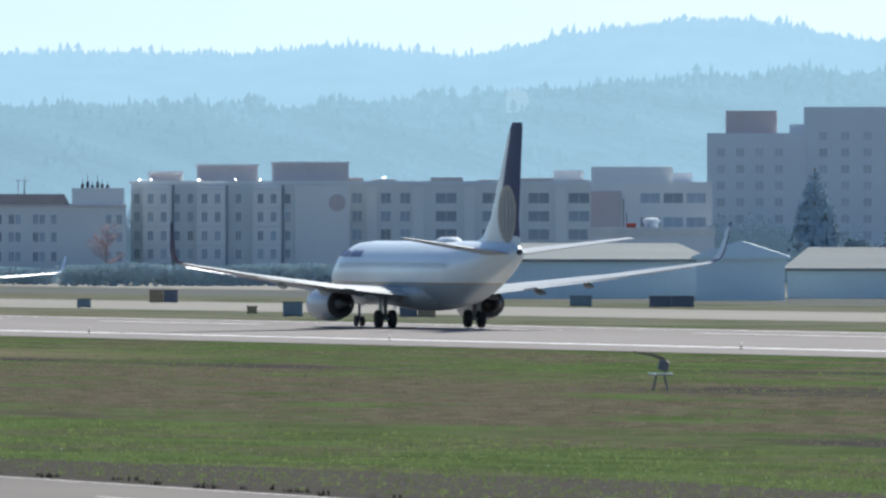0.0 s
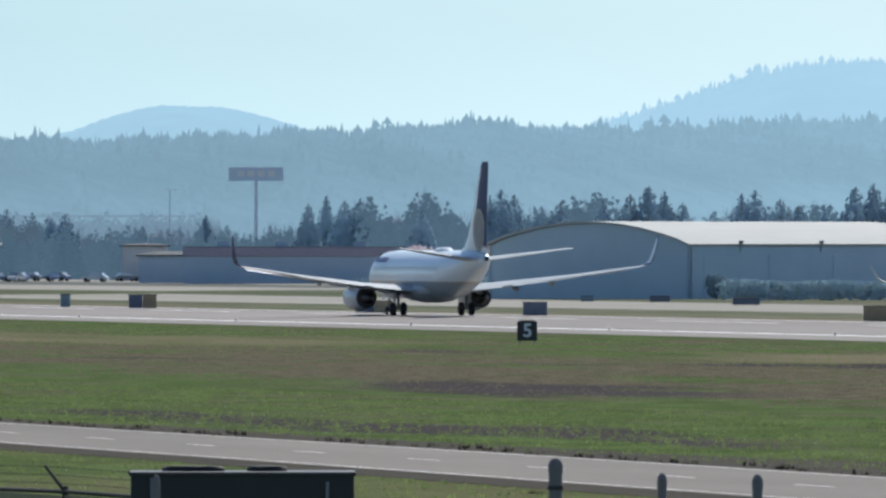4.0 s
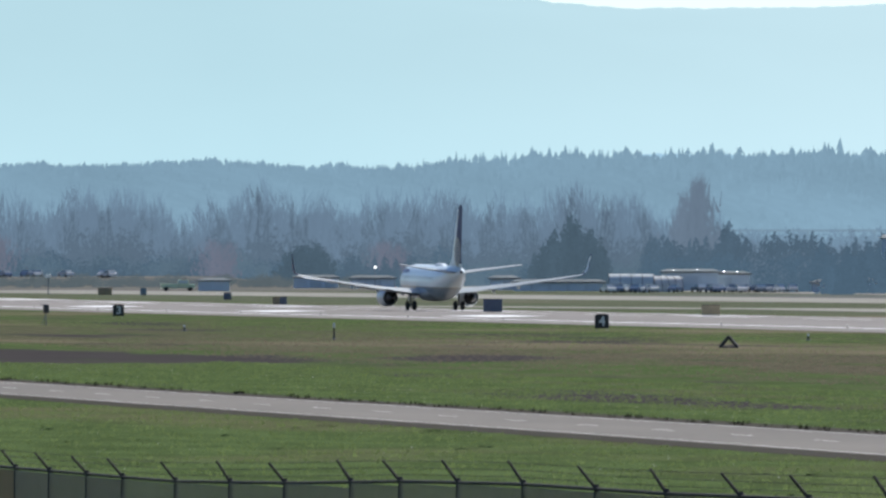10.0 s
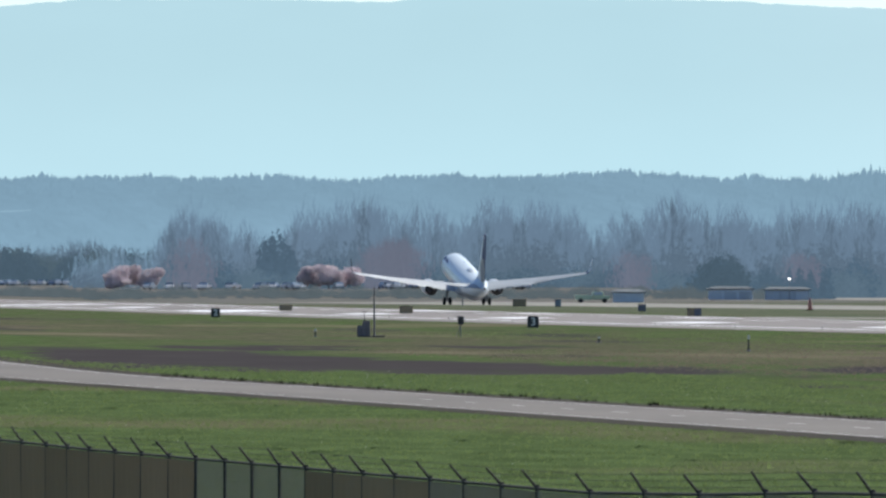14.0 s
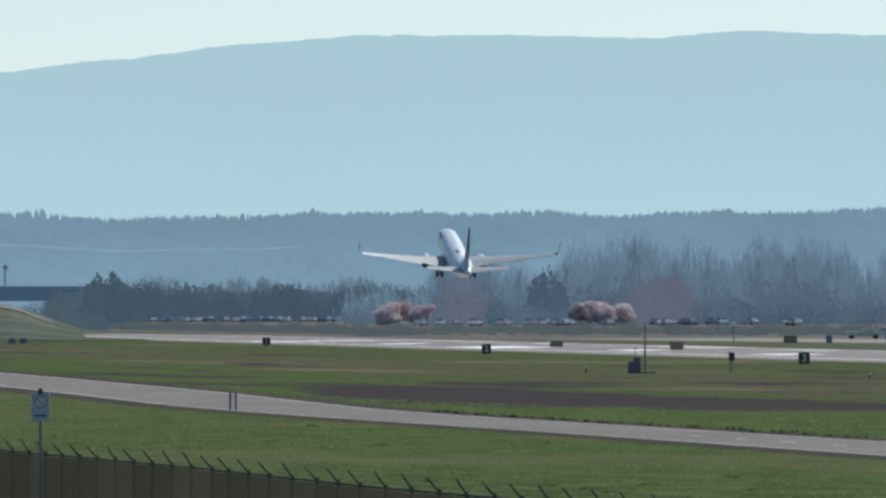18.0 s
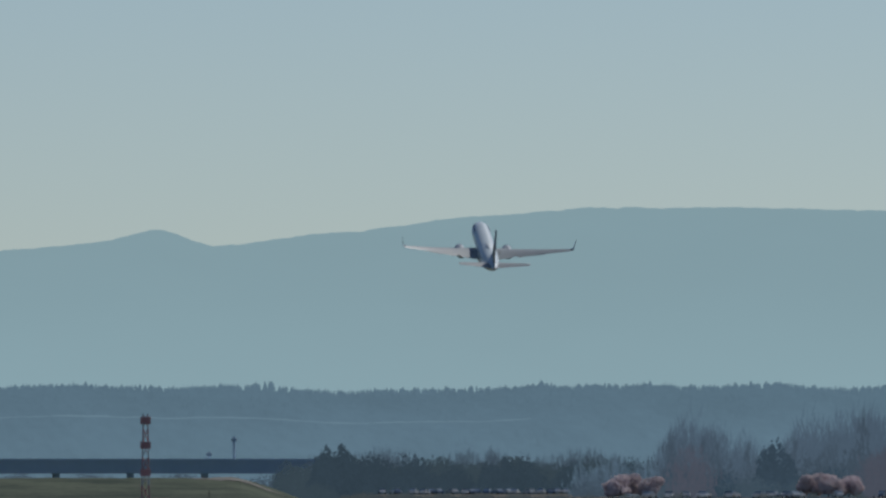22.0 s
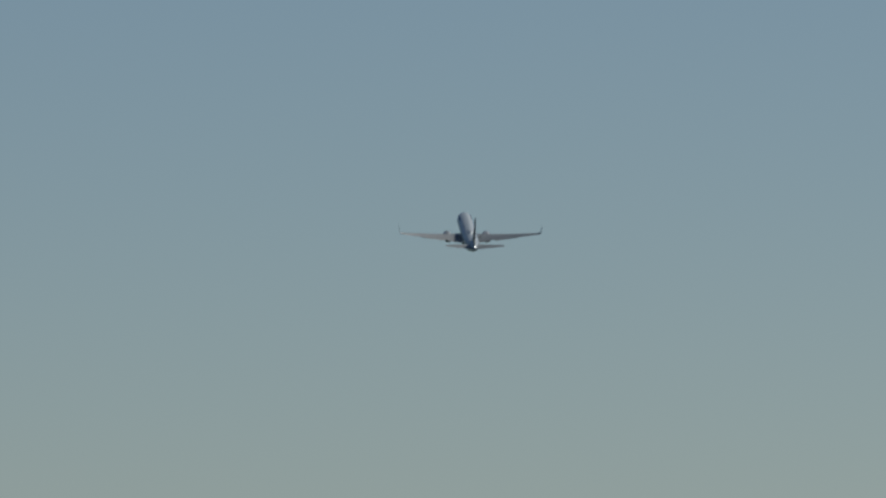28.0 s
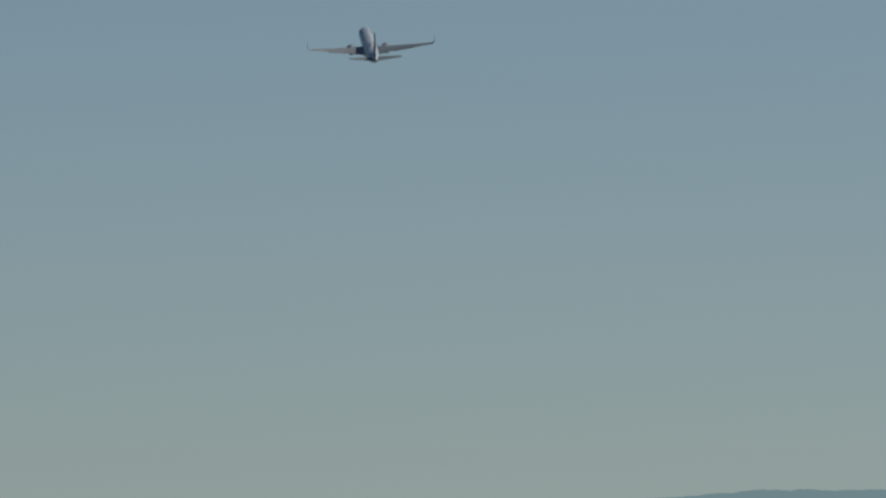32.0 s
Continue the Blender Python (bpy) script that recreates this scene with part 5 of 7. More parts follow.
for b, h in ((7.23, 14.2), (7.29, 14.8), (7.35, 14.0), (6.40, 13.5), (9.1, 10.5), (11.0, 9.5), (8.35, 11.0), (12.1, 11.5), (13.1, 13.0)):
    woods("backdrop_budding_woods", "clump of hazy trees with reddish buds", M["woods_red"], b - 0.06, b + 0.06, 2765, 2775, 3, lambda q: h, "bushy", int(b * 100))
for b, d, h in ((6.08, 2745, 5.6), (6.12, 2750, 5.6), (6.225, 2745, 4.8), (6.93, 2750, 5.2), (7.01, 2745, 5.5), (7.10, 2750, 5.0), (13.27, 1900, 6.2), (13.66, 1880, 7.2)):
    plant("blossom", b, d, h)
plant("red", 16.29, 1880, 8.8)


def hedge(bearing0, bearing1, dist, height, seed):
    a, b = toward(bearing0) * dist, toward(bearing1) * dist
    rnd, bm = random.Random(seed), bmesh.new()
    n = int((b - a).length * 190)
    for _ in range(n):
        p = a.lerp(b, rnd.random()) + Vector((rnd.uniform(-1, 1), rnd.uniform(-1.5, 1.5), 0))
        z = height * rnd.random() ** 0.6 * (0.85 + 0.2 * noise.noise((p.x * 0.15, p.y * 0.15, 0)))
        d = Vector((rnd.gauss(0, 0.4), rnd.gauss(-1.2, 0.3), rnd.gauss(0, 0.3))).normalized()
        u = d.orthogonal().normalized()
        w = d.cross(u)
        c = Vector((p.x, p.y, z))
        bm.faces.new([bm.verts.new(c + (u * math.cos(q) + w * math.sin(q)) * rnd.uniform(0.12, 0.30)) for q in (0, 1.3, 2.6, 3.9, 5.2)])
    return tagged(new("hedge", mesh_of("hedge", bm, M["hedge"])), "dense hedge beside the airfield, foliage paled for haze", "hedge", "hedges", "stuff")


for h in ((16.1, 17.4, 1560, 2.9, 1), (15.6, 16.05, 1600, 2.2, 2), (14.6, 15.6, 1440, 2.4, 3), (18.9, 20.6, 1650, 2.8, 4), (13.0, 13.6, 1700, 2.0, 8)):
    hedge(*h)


# ---- buildings ----
def window_mesh(w, h, glass=None, wood="cream_wall"):
    return (mesh_of("window_frame", join(bm_box((w + 0.2, 0.10, 0.1), (0, 0, h / 2 + 0.05)), bm_box((w + 0.2, 0.14, 0.1), (0, 0, -h / 2 - 0.05)),
                                         bm_box((0.1, 0.10, h), (-w / 2 - 0.05, 0, 0)), bm_box((0.1, 0.10, h), (w / 2 + 0.05, 0, 0)), bm_box((0.06, 0.08, h), (0, 0, 0))), M[wood]),
            mesh_of("pane", bm_box((w, 0.05, h), (0, 0.0, 0)), glass or M["window_glass"]))


def add_windows(ob, wall_y, cols, rows, w, h, meshes):
    for x in cols:
        for z in rows:
            win = part("window", meshes[0], None, ob, "", at=pose(x, wall_y - 0.03, z))
            part("pane", meshes[1], None, win)


def slab(w, d, h, at):
    return bm_box((w, d, h), at, None, 0.04)


def glint_hood(w, at, bearing):
    """A small added roof hood, its sloping lid aimed to glint the sun at the camera."""
    to_sun, to_camera = toward(SUN_AZ, SUN_EL), -toward(bearing)
    lid = (to_sun + to_camera).normalized()
    lid.rotate(Matrix.Rotation(radians(bearing), 3, "Z"))
    tilt = lid.to_track_quat("Z", "Y").to_matrix().to_4x4()
    x, y, z = at
    return join(bm_box((w, w * 0.8, 0.03), (x, y, z + 0.29), tilt), bm_box((0.8 * w, w * 0.7, 0.5), (x, y, z)))


W_NARROW, W_WIDE = window_mesh(0.8, 1.45), window_mesh(3.2, 1.6)
W_MID = window_mesh(1.5, 1.6)
W_TOWER = window_mesh(1.4, 1.45, M["tower_glass"], "grey_wall")

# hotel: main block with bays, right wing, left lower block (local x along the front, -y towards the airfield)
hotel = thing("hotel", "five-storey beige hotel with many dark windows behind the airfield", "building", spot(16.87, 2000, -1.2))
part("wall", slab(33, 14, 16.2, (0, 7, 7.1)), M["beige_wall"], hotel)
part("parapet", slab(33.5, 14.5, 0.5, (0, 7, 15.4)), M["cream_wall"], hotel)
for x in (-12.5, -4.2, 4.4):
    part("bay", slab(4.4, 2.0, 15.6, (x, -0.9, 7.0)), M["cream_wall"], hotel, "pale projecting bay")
    # dark bar imitates the shade in the recess beside the bay
    part("drainpipe", bm_cone(0.12, 0.12, (x + 2.5, -0.25, -0.6), (x + 2.5, -0.25, 15.0), 8), M["window_glass"], hotel, "dark bar in place of the recess shade")
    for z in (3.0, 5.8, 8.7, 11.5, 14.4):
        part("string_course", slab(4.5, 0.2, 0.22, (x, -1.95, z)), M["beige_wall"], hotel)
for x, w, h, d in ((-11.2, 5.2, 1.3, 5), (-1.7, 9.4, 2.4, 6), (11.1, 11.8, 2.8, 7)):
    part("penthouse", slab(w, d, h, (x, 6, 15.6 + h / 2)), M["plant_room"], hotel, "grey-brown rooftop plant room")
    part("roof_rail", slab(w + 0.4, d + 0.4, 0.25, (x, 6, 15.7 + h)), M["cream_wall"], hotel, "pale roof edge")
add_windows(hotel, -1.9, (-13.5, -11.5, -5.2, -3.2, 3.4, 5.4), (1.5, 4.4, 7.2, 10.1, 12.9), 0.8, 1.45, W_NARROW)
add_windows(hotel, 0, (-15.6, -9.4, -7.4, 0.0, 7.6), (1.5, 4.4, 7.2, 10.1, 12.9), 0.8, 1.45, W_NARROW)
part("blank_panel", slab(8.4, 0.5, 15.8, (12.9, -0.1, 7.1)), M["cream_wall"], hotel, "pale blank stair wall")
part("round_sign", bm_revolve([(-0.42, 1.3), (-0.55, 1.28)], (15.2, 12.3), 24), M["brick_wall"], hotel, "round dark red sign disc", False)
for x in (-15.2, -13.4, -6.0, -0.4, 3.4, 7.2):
    part("roof_vent", glint_hood(0.26, (x, 0.3, 15.55), 16.87), M["glint_metal"], hotel, "added sheet-metal roof hood, tilted to glint at the camera")
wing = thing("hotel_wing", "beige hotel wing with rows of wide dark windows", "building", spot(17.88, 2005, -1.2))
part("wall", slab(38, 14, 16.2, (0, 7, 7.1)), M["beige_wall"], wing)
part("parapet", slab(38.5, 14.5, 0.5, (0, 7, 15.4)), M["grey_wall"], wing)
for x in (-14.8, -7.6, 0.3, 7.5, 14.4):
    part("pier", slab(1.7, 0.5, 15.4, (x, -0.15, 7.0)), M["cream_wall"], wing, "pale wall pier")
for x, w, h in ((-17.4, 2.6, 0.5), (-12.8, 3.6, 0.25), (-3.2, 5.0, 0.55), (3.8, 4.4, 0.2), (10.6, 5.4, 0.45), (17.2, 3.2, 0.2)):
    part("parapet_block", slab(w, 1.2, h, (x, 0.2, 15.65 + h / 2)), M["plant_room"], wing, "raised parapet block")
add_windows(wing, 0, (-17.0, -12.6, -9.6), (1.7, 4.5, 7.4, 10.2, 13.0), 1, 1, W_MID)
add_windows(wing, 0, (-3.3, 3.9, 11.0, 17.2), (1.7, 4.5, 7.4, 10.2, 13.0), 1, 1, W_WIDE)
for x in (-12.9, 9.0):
    part("roof_vent", glint_hood(0.26, (x, 0.2, 15.8), 17.88), M["glint_metal"], wing, "added sheet-metal roof hood, tilted to glint at the camera")
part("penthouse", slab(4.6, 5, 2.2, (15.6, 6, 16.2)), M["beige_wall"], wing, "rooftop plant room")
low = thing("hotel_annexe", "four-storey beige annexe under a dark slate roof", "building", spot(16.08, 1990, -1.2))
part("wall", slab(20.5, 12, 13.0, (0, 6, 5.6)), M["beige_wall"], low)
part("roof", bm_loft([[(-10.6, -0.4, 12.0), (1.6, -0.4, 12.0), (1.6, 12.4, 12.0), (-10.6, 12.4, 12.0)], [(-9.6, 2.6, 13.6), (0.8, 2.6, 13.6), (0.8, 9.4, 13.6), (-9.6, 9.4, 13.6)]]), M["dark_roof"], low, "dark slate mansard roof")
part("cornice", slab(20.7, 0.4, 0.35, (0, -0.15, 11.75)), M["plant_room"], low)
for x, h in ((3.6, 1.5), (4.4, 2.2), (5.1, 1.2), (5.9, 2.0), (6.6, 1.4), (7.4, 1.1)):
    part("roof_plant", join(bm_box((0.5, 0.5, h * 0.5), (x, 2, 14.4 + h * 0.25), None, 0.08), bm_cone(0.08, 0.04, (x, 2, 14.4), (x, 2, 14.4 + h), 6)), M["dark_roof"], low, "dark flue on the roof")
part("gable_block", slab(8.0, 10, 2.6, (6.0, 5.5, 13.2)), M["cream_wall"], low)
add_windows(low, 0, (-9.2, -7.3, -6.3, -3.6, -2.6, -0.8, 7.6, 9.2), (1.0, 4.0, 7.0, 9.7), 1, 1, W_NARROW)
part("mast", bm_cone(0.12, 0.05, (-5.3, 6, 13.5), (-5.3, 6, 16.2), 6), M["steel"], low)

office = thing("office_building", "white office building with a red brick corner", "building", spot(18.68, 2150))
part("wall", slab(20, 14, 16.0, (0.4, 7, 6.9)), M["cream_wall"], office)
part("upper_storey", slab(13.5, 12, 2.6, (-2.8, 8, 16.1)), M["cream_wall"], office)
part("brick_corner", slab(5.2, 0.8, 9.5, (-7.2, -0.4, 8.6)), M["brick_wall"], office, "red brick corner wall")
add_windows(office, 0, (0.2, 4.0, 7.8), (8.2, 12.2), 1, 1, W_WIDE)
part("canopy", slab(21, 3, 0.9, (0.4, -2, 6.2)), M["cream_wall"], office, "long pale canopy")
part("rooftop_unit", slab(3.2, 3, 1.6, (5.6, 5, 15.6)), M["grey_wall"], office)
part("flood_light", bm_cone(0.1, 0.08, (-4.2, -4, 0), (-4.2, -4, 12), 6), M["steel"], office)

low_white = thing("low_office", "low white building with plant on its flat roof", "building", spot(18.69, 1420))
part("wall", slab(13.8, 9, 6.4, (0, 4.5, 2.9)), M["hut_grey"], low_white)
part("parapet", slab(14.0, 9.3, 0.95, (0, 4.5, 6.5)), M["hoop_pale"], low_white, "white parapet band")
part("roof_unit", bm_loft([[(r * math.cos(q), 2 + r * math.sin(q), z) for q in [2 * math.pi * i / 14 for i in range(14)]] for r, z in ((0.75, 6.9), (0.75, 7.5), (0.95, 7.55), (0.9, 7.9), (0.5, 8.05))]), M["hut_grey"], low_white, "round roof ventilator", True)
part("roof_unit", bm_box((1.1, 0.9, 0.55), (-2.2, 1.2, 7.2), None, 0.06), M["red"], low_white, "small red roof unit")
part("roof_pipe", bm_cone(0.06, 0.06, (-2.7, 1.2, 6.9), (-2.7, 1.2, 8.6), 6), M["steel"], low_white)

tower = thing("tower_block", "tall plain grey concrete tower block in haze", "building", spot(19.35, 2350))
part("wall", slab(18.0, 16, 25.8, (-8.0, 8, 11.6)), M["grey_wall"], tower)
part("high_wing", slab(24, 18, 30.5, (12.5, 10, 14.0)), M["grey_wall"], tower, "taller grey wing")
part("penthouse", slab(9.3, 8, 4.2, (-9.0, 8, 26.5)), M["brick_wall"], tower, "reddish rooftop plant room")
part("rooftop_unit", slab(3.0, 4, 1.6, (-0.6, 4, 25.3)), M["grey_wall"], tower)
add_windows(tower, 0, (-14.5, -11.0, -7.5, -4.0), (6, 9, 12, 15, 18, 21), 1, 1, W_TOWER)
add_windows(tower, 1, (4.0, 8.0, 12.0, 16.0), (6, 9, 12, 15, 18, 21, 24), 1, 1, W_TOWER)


def shed(name, label, at, length, depth, eave, ridge_z, wall, roof, doors=0, hip=0.0, leaf=None):
    ob = thing(name, label, "building", at)
    part("wall", slab(length, depth, eave + 0.6, (0, depth / 2, eave / 2 - 0.3)), wall, ob)
    o = 0.5
    part("roof", bm_loft([[(-length / 2 - o, -o, eave), (length / 2 + o, -o, eave), (length / 2 + o, depth + o, eave), (-length / 2 - o, depth + o, eave)],
                          [(-length / 2 - o, -o, eave + 0.25), (length / 2 + o, -o, eave + 0.25), (length / 2 + o, depth + o, eave + 0.25), (-length / 2 - o, depth + o, eave + 0.25)],
                          [(-length / 2 + hip, depth / 2 - 0.2, ridge_z), (length / 2 - hip, depth / 2 - 0.2, ridge_z), (length / 2 - hip, depth / 2 + 0.2, ridge_z), (-length / 2 + hip, depth / 2 + 0.2, ridge_z)]]), roof, ob)
    for k in range(doors):
        x = -length / 2 + length * (k + 0.5) / doors
        part("door", slab(length / doors * 0.82, 0.12, eave * 0.82, (x, -0.03, eave * 0.41)), leaf or wall, ob)
    return ob


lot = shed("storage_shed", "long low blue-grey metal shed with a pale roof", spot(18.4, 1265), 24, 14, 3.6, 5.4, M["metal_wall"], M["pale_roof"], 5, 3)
part("roof_vent", glint_hood(0.26, (-8.6, 6.6, 5.3), 18.4), M["glint_metal"], lot, "added sheet-metal roof hood, tilted to glint at the camera")
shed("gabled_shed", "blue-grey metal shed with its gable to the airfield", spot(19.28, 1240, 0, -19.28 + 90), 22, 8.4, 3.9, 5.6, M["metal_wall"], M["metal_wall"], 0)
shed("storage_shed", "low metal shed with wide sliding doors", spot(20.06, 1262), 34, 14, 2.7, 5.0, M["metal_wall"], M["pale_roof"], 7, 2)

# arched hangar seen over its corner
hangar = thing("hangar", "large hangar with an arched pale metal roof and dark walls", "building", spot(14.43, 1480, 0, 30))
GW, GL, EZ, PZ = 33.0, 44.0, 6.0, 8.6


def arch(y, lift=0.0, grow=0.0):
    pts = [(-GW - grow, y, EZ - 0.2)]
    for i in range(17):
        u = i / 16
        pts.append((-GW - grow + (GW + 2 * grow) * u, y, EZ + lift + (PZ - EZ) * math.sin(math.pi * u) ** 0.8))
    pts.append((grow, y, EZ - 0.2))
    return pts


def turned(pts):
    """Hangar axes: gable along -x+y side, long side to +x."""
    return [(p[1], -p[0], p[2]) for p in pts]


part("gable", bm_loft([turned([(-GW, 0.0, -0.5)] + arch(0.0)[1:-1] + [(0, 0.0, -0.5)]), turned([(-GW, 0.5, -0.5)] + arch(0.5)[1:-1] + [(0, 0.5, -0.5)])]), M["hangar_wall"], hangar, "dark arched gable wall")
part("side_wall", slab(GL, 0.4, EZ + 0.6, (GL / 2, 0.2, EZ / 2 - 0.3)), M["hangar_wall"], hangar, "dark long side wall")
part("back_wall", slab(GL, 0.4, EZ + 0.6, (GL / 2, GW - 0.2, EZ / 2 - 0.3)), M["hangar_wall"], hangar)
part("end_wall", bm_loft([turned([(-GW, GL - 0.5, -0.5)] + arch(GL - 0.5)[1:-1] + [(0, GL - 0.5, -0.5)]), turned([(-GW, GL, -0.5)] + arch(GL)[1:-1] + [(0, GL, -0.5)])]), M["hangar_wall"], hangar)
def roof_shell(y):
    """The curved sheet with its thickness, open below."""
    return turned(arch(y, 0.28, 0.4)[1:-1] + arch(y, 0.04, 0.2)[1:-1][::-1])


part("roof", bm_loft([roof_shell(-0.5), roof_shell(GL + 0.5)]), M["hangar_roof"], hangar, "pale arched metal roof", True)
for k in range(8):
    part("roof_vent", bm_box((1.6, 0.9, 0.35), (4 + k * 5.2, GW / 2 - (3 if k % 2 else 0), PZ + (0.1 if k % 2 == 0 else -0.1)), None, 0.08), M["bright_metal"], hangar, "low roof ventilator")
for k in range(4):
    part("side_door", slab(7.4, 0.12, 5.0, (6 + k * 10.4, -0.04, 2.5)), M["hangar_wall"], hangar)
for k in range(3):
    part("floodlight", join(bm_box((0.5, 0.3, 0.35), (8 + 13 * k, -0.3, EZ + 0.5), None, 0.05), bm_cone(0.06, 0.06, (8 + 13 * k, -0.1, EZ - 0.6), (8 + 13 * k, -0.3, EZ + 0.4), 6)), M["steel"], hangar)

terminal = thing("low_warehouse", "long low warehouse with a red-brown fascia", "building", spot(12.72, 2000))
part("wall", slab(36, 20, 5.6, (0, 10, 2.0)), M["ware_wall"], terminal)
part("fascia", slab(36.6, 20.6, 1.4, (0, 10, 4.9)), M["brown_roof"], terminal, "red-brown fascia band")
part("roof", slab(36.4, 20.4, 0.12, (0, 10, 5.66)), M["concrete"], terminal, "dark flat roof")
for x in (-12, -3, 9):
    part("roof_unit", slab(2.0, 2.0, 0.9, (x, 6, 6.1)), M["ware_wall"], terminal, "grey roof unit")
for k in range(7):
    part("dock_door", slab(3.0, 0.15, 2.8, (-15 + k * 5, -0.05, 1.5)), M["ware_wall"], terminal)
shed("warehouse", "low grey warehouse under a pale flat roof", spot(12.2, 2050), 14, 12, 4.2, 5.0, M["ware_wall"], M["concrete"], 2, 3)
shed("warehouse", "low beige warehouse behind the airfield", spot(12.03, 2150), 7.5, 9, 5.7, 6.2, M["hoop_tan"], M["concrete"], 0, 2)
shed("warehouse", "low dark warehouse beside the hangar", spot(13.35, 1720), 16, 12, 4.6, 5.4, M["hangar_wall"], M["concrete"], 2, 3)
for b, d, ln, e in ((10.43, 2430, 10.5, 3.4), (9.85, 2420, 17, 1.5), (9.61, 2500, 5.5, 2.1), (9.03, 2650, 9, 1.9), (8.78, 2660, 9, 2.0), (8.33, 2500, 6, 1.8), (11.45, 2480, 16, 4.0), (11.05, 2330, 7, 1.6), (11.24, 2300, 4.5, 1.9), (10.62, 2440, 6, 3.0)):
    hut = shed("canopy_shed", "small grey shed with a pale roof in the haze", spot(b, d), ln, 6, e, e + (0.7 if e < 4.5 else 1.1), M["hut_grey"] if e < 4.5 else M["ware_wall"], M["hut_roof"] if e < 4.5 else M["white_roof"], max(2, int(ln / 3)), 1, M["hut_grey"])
    for x in (-0.3, 0.12):
        if 10 < b < 10.7:
            part("roof_vent", glint_hood(0.26, (x * ln, 1.2, e + 0.3), b), M["glint_metal"], hut, "added sheet-metal roof hood, tilted to glint at the camera")
for b, d, ln, e in ((11.32, 2490, 4.0, 9.8), (11.36, 2440, 4.0, 5.6)):
    shed("house", "pale-roofed house among dark trees in the haze", spot(b, d), ln, 5, e, e + 0.9, M["hut_grey"], M["pale_roof"], 0, 0.6)


def hoop_house(b, d, length, r, h, turn, mat, label):
    """A fabric shelter over half-round hoops, its axis along x."""
    ob = thing("hoop_shelter", label, "shelter", spot(b, d, 0, turn))
    rings = []
    for x in (-length / 2, length / 2):
        outer = [(x, r * math.cos(q), h * math.sin(q) ** 0.8 - 0.05) for q in [math.pi * i / 14 for i in range(15)]]
        rings.append(outer + [(x, y * 0.97, z - 0.08) for _, y, z in outer[::-1]])
    part("cover", bm_loft(rings), mat, ob, "", True)
    for k in range(5):
        x = -length / 2 + length * k / 4
        part("hoop", bm_loft([[(x + dx, r * 1.01 * math.cos(q), h * 1.01 * math.sin(q) ** 0.8) for q in [math.pi * i / 14 for i in range(15)]] +
                              [(x + dx, r * 0.95 * math.cos(q), h * 0.95 * math.sin(q) ** 0.8) for q in [math.pi * i / 14 for i in range(14, -1, -1)]] for dx in (-0.06, 0.06)]), M["steel"], ob)
    part("back_wall", bm_loft([[(x, r * 0.96 * math.cos(q), h * 0.96 * math.sin(q) ** 0.8) for q in [math.pi * i / 14 for i in range(15)]] for x in (length / 2 - 0.25, length / 2 - 0.2)]), mat, ob)
    return ob


hoop_house(10.17, 2345, 8.0, 2.4, 3.3, -10, M["hoop_pale"], "pale fabric shelter with a rounded roof beside parked cars")
hoop_house(10.32, 2360, 5.5, 2.0, 2.9, 12, M["hoop_tan"], "low tan fabric shelter with a rounded roof")
# added glowing block on a pole: stands in for a white glint
lit = thing("glint_post", "made-up glowing block on a thin pole, in place of a glint", "lamp", spot(9.04, 2640))
part("pole", bm_cone(0.07, 0.05, (0, 0, -0.2), (0, 0, 4.1), 8), M["steel"], lit)
part("white_head", bm_box((0.42, 0.3, 0.3), (0, 0, 4.25), Matrix.Rotation(0.3, 4, "X"), 0.06), M["glint_glow"], lit, "glowing white block in place of a glint")

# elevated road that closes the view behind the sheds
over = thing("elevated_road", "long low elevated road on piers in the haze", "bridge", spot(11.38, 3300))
# all deck parts glow in the painted haze colour
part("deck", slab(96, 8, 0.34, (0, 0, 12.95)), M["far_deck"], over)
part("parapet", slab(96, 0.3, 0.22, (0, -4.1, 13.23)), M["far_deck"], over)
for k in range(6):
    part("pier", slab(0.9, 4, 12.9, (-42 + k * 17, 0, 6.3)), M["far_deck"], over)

woods("backdrop_round_woods", "pale hazy woods below the elevated road", M["woods_far"], 10.6, 12.35, 3200, 3230, 230, lambda b: 13.8 + 0.9 * math.sin(b * 33.0), "round", 62)

# tall roadside sign
board = thing("roadside_sign", "tall roadside sign board, blue with yellow bars, both paled for haze", "sign", spot(12.52, 2800))
part("pole", bm_cone(0.42, 0.36, (0, 0.6, -0.5), (0, 0.6, 20.2), 10), M["grey_wall"], board)
part("catwalk", slab(12.2, 0.7, 0.15, (0, -0.5, 19.7)), M["grey_wall"], board)
part("panel", slab(11.8, 0.8, 2.8, (0, 0, 21.2)), M["board_blue"], board)
for x in (-3.3, -1.1, 1.1, 3.3):
    part("bar", bm_box((1.5, 0.1, 1.3), (x, -0.44, 21.2)), M["board_yellow"], board, "plain yellow bar")
for b, d, h in ((12.14, 2600, 17), (15.9, 2100, 15)):
    pole = thing("light_pole", "slender steel light pole in the distance", "street lamp", spot(b, d), "light poles")
    part("shaft", bm_cone(0.18, 0.1, (0, 0, -0.3), (0, 0, h), 6), M["grey_wall"], pole)
    part("arm", bm_box((2.2, 0.12, 0.12), (0.5, 0, h - 0.1)), M["grey_wall"], pole)

